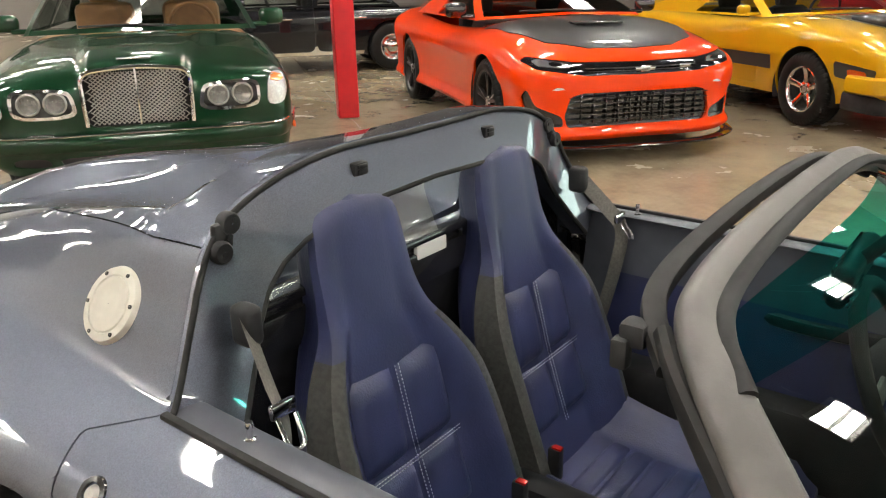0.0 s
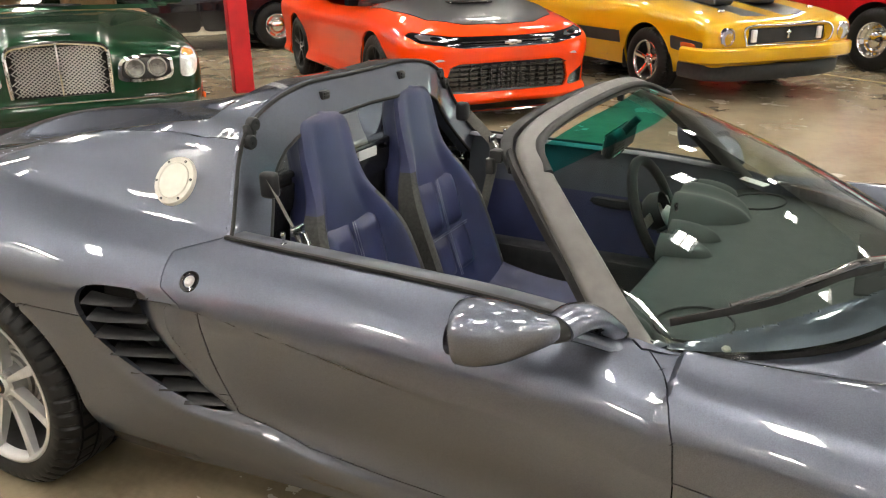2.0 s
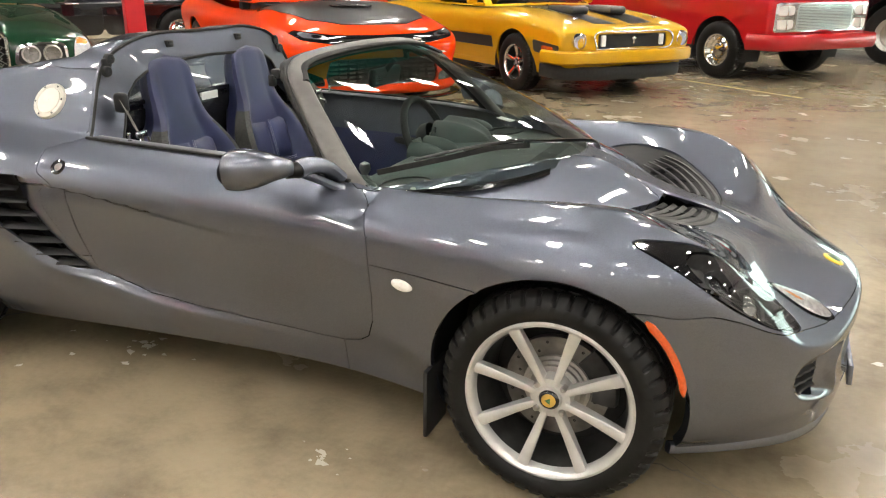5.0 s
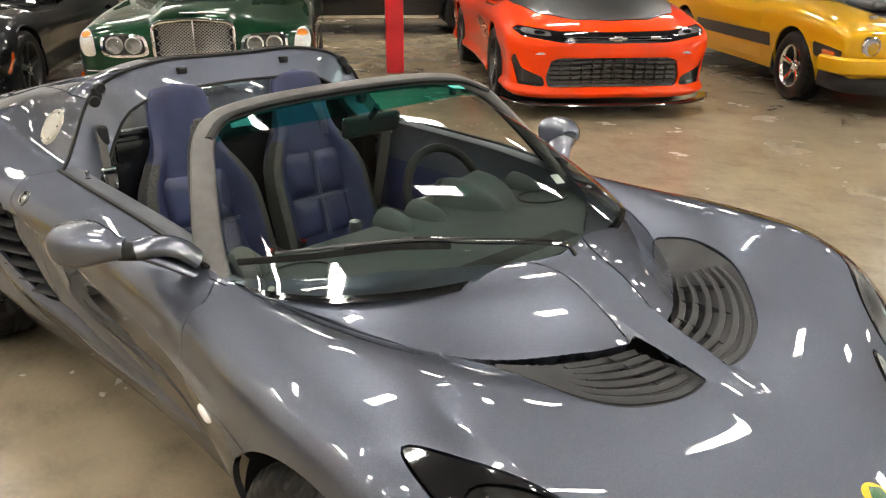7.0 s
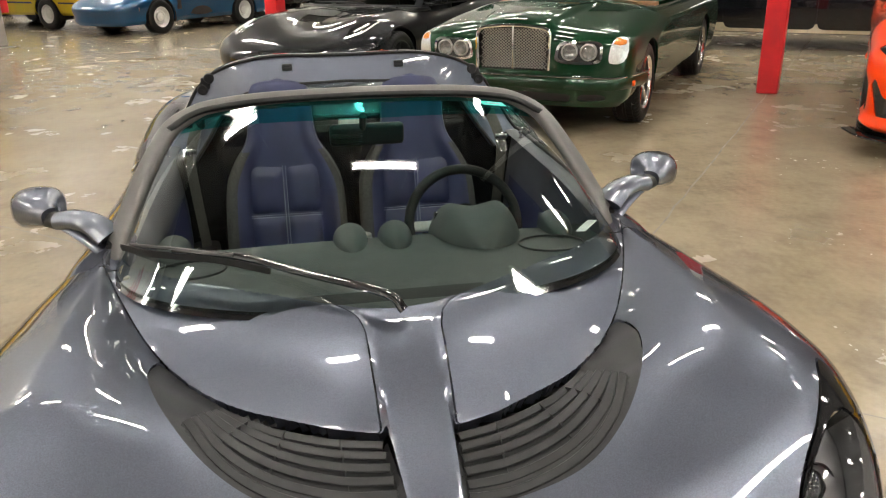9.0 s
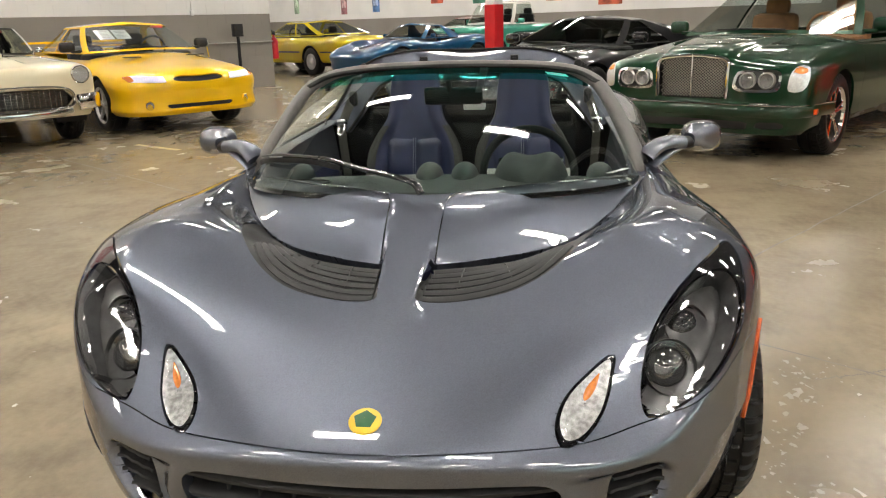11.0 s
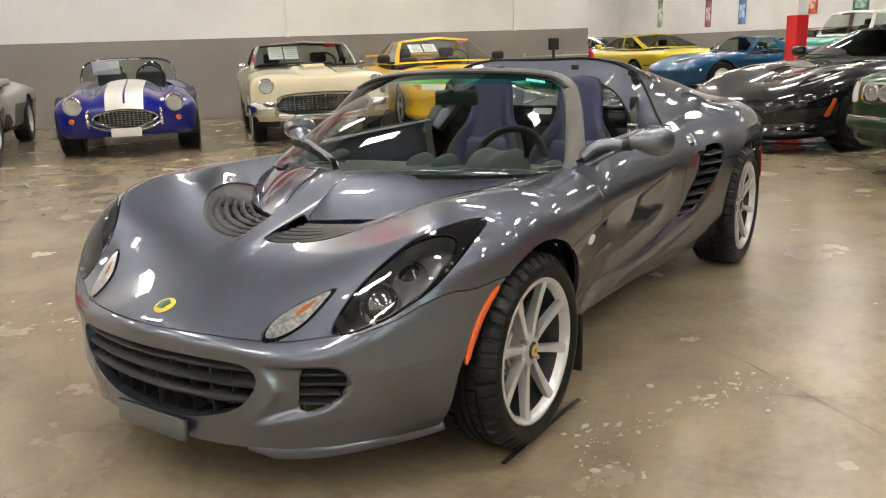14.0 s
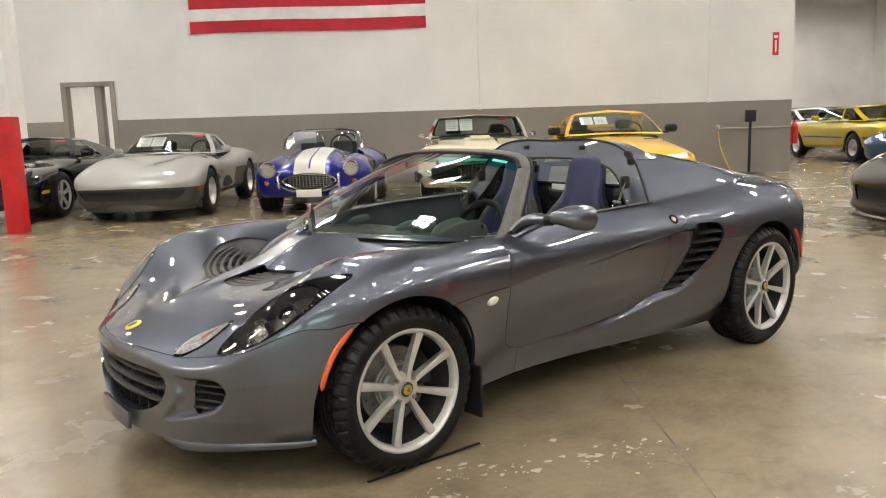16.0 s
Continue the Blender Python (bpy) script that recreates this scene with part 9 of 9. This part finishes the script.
for s in (1, -1):
    strip(tb, "bumper_end", [(0.40, s * 0.93, 0.47), (0.70, s * 0.90, 0.48), (0.88, s * 0.78, 0.49), (0.92, s * 0.62, 0.48)], 0.03, 0.085, CHROME, 24)
    round_lamp(tb, nose_at(sk, 0.70, 0.77) + 0.03, s * 0.70, 0.77, 0.085, CHROME, 4)
    obj("whitewall", *lathe([(0.215, 0), (0.275, 0.004), (0.276, -0.01)], 40), WHITE_PLASTIC, tb).matrix_basis = pose(0, s * 0.878, 0.345, 0, 0, 0 if s > 0 else 180)
obj("bonnet_badge", *box(0.80, 0, 0.83, 0.02, 0.16, 0.02, 0.006), CHROME, tb)
obj("bonnet_scoop", *box(-0.05, 0, 0.98, 0.40, 0.30, 0.06, 0.025, 3), CREAM, tb)

# yellow coupe
YEL = paint("yellow_paint", (0.80, 0.47, 0.005), 0.0, 0.35)
sp = dict(wb=2.57, fo=0.95, ro=1.08, hw=0.91, paint=YEL, r=0.325, rim=0.22, tw=0.245, wheel=SPOKE5, rim_mat=ALLOY, wheel_label="silver five-spoke wheel",
          top=((1.0, 0.66), (0.9, 0.72), (0.5, 0.80), (-0.1, 0.88), (-0.5, 0.92), (-1.5, 0.92), (-2.7, 0.97), (-3.4, 0.97), (-3.65, 0.90)), crest=((1.0, -0.02), (0.4, 0.005), (-0.5, 0.0), (-2.6, 0.0), (-3.6, 0)), yc=0.75, crown=0.05,
          zs=((1, 0.50), (0, 0.60), (-3.7, 0.65)), n=((1, 4), (0, 3.8), (-3.7, 4)), nl=0.5, mn=3.0, zb=((1, 0.22), (0.5, 0.22), (-4, 0.24)), inset=((0, 0), (0.45, 0.025), (0.8, 0.01), (1, 0.06)),
          cuts=[("headlight", "yz", [(0.40, 0.60), (0.80, 0.625), (0.83, 0.68), (0.74, 0.695), (0.42, 0.675)], 0.1, 2, WHITE_LENS, 0.003, 0.003, "clear headlight with amber corner"), ("amber_lens", "yz", [(0.74, 0.625), (0.80, 0.63), (0.83, 0.68), (0.75, 0.69)], 0.1, 2, AMBER, 0.004, 0.0),
                ("grille", "yz", blob([(-0.3, 0.62), (0.0, 0.60), (0.3, 0.62), (0.26, 0.675), (0.0, 0.67), (-0.26, 0.675)], 30), 0.3, 2, BLACK, -0.02, 0.0), ("lower_intake", "yz", [(-1, 0.30), (0.40, 0.30), (0.44, 0.345), (-1, 0.345)], 0.3, 2, BLACK, -0.02, 0.0)],
          gh=dict(cowl=-0.42, head=-1.12, rear=-2.0, tail=-2.75, zr=1.32, wb=0.78, wr=0.58, zb=0.93, zc=0.96, zt=0.99, bow=0.18, posts=(0.62,), mirror=PLASTIC, sheet=True))
yel, sk = bg_car("yellow_coupe", "bright yellow nineties coupe with clear headlights", (-6.85, -4.52), 49, sp)
for s in (1, -1):
    round_lamp(yel, nose_at(sk, 0.62, 0.345) + 0.002, s * 0.62, 0.345, 0.05, YEL, 0, "fog_lamp", s * 20)
    obj("bonnet_vent", *box(0.0, s * 0.42, 0.885, 0.12, 0.20, 0.012, 0.005), BLACK, yel)
obj("rear_spoiler", *box(-3.45, 0, 1.06, 0.24, 1.5, 0.035, 0.015), YEL, yel)

# yellow muscle car in the far room
YEL2 = paint("lemon_paint", (0.60, 0.46, 0.012), 0.0, 0.35)
sp = dict(wb=2.85, fo=1.0, ro=1.3, hw=0.965, paint=YEL2, r=0.34, rim=0.19, tw=0.23, wheel=dict(DISH), rim_mat=ALLOY, arch=0.40,
          top=((1.0, 0.72), (0.9, 0.82), (-0.6, 0.95), (-2.5, 0.95), (-3.6, 0.95), (-4.1, 0.86)), zs=((1, 0.60), (-4.2, 0.64)), n=((1, 5), (-4.2, 4.5)), nl=0.3, mn=4, zb=((1, 0.28), (-4.2, 0.32)),
          cuts=[("tail_lamp", "yz", [(0.55, 0.52), (0.80, 0.52), (0.80, 0.66), (0.55, 0.66)], -9, -3.5, RED_LENS, 0.006, 0.0)],
          gh=dict(cowl=-0.65, head=-1.35, rear=-2.3, tail=-3.3, zr=1.33, wb=0.82, wr=0.62, zb=0.95, zc=0.98, zt=0.98, bow=0.15, posts=(0.55,)))
mus, sk = bg_car("muscle_car", "lemon yellow muscle car with a thin black side stripe", (-19.1, -7.1), 232, sp)
side_band(mus, sk, -0.45, -2.42, 0.555, 0.59, SATIN, "thin black side stripe")
side_band(mus, sk, -3.28, -3.98, 0.555, 0.59, SATIN, "thin black side stripe")
strip(mus, "rear_bumper", [(-3.9, 0.96, 0.50), (-4.15, 0.90, 0.50), (-4.24, 0.4, 0.5), (-4.25, 0, 0.5), (-4.24, -0.4, 0.5), (-4.15, -0.90, 0.50), (-3.9, -0.96, 0.5)], 0.03, 0.075, CHROME, 40, "chrome rear bumper")

# white car beyond it
white = dict(sp, paint=WHITEP, cuts=[], gh=dict(sp["gh"], roof=WHITEP))
bg_car("white_coupe", "old white two-door car by the far wall", (-24.3, -11.2), 232, white)
dark = dict(sp, paint=BLACKP, cuts=[], gh=dict(sp["gh"], roof=REDP))
bg_car("dark_coupe", "dark old two-door car in the far row", (-22.2, -3.0), 232, dark)

# turquoise pickup with a white cab roof, further back
TEAL = paint("turquoise_paint", (0.05, 0.30, 0.22), 0.0, 0.35)
sp = dict(wb=3.0, fo=0.85, ro=1.1, hw=0.96, paint=TEAL, r=0.36, rim=0.20, tw=0.2, wheel=dict(DISH), rim_mat=WHITE_PLASTIC,
          top=((0.85, 0.98), (0.7, 1.05), (-0.5, 1.12), (-4.2, 1.10)), zs=((1, 0.8), (-4.2, 0.8)), n=((1, 6), (-4.2, 6)), nl=0.2, mn=4, rl=0.2, zb=((1, 0.4), (-4.2, 0.4)),
          gh=dict(cowl=-0.55, head=-0.95, rear=-1.75, tail=-1.9, zr=1.72, wb=0.86, wr=0.70, zb=1.10, zc=1.13, zt=1.10, bow=0.1, posts=(), quarter=0.08, pillar=WHITEP, roof=WHITEP))
bg_car("old_pickup", "turquoise sixties pickup truck with a white cab", (-19.3, -1.6), -38, sp, "truck")
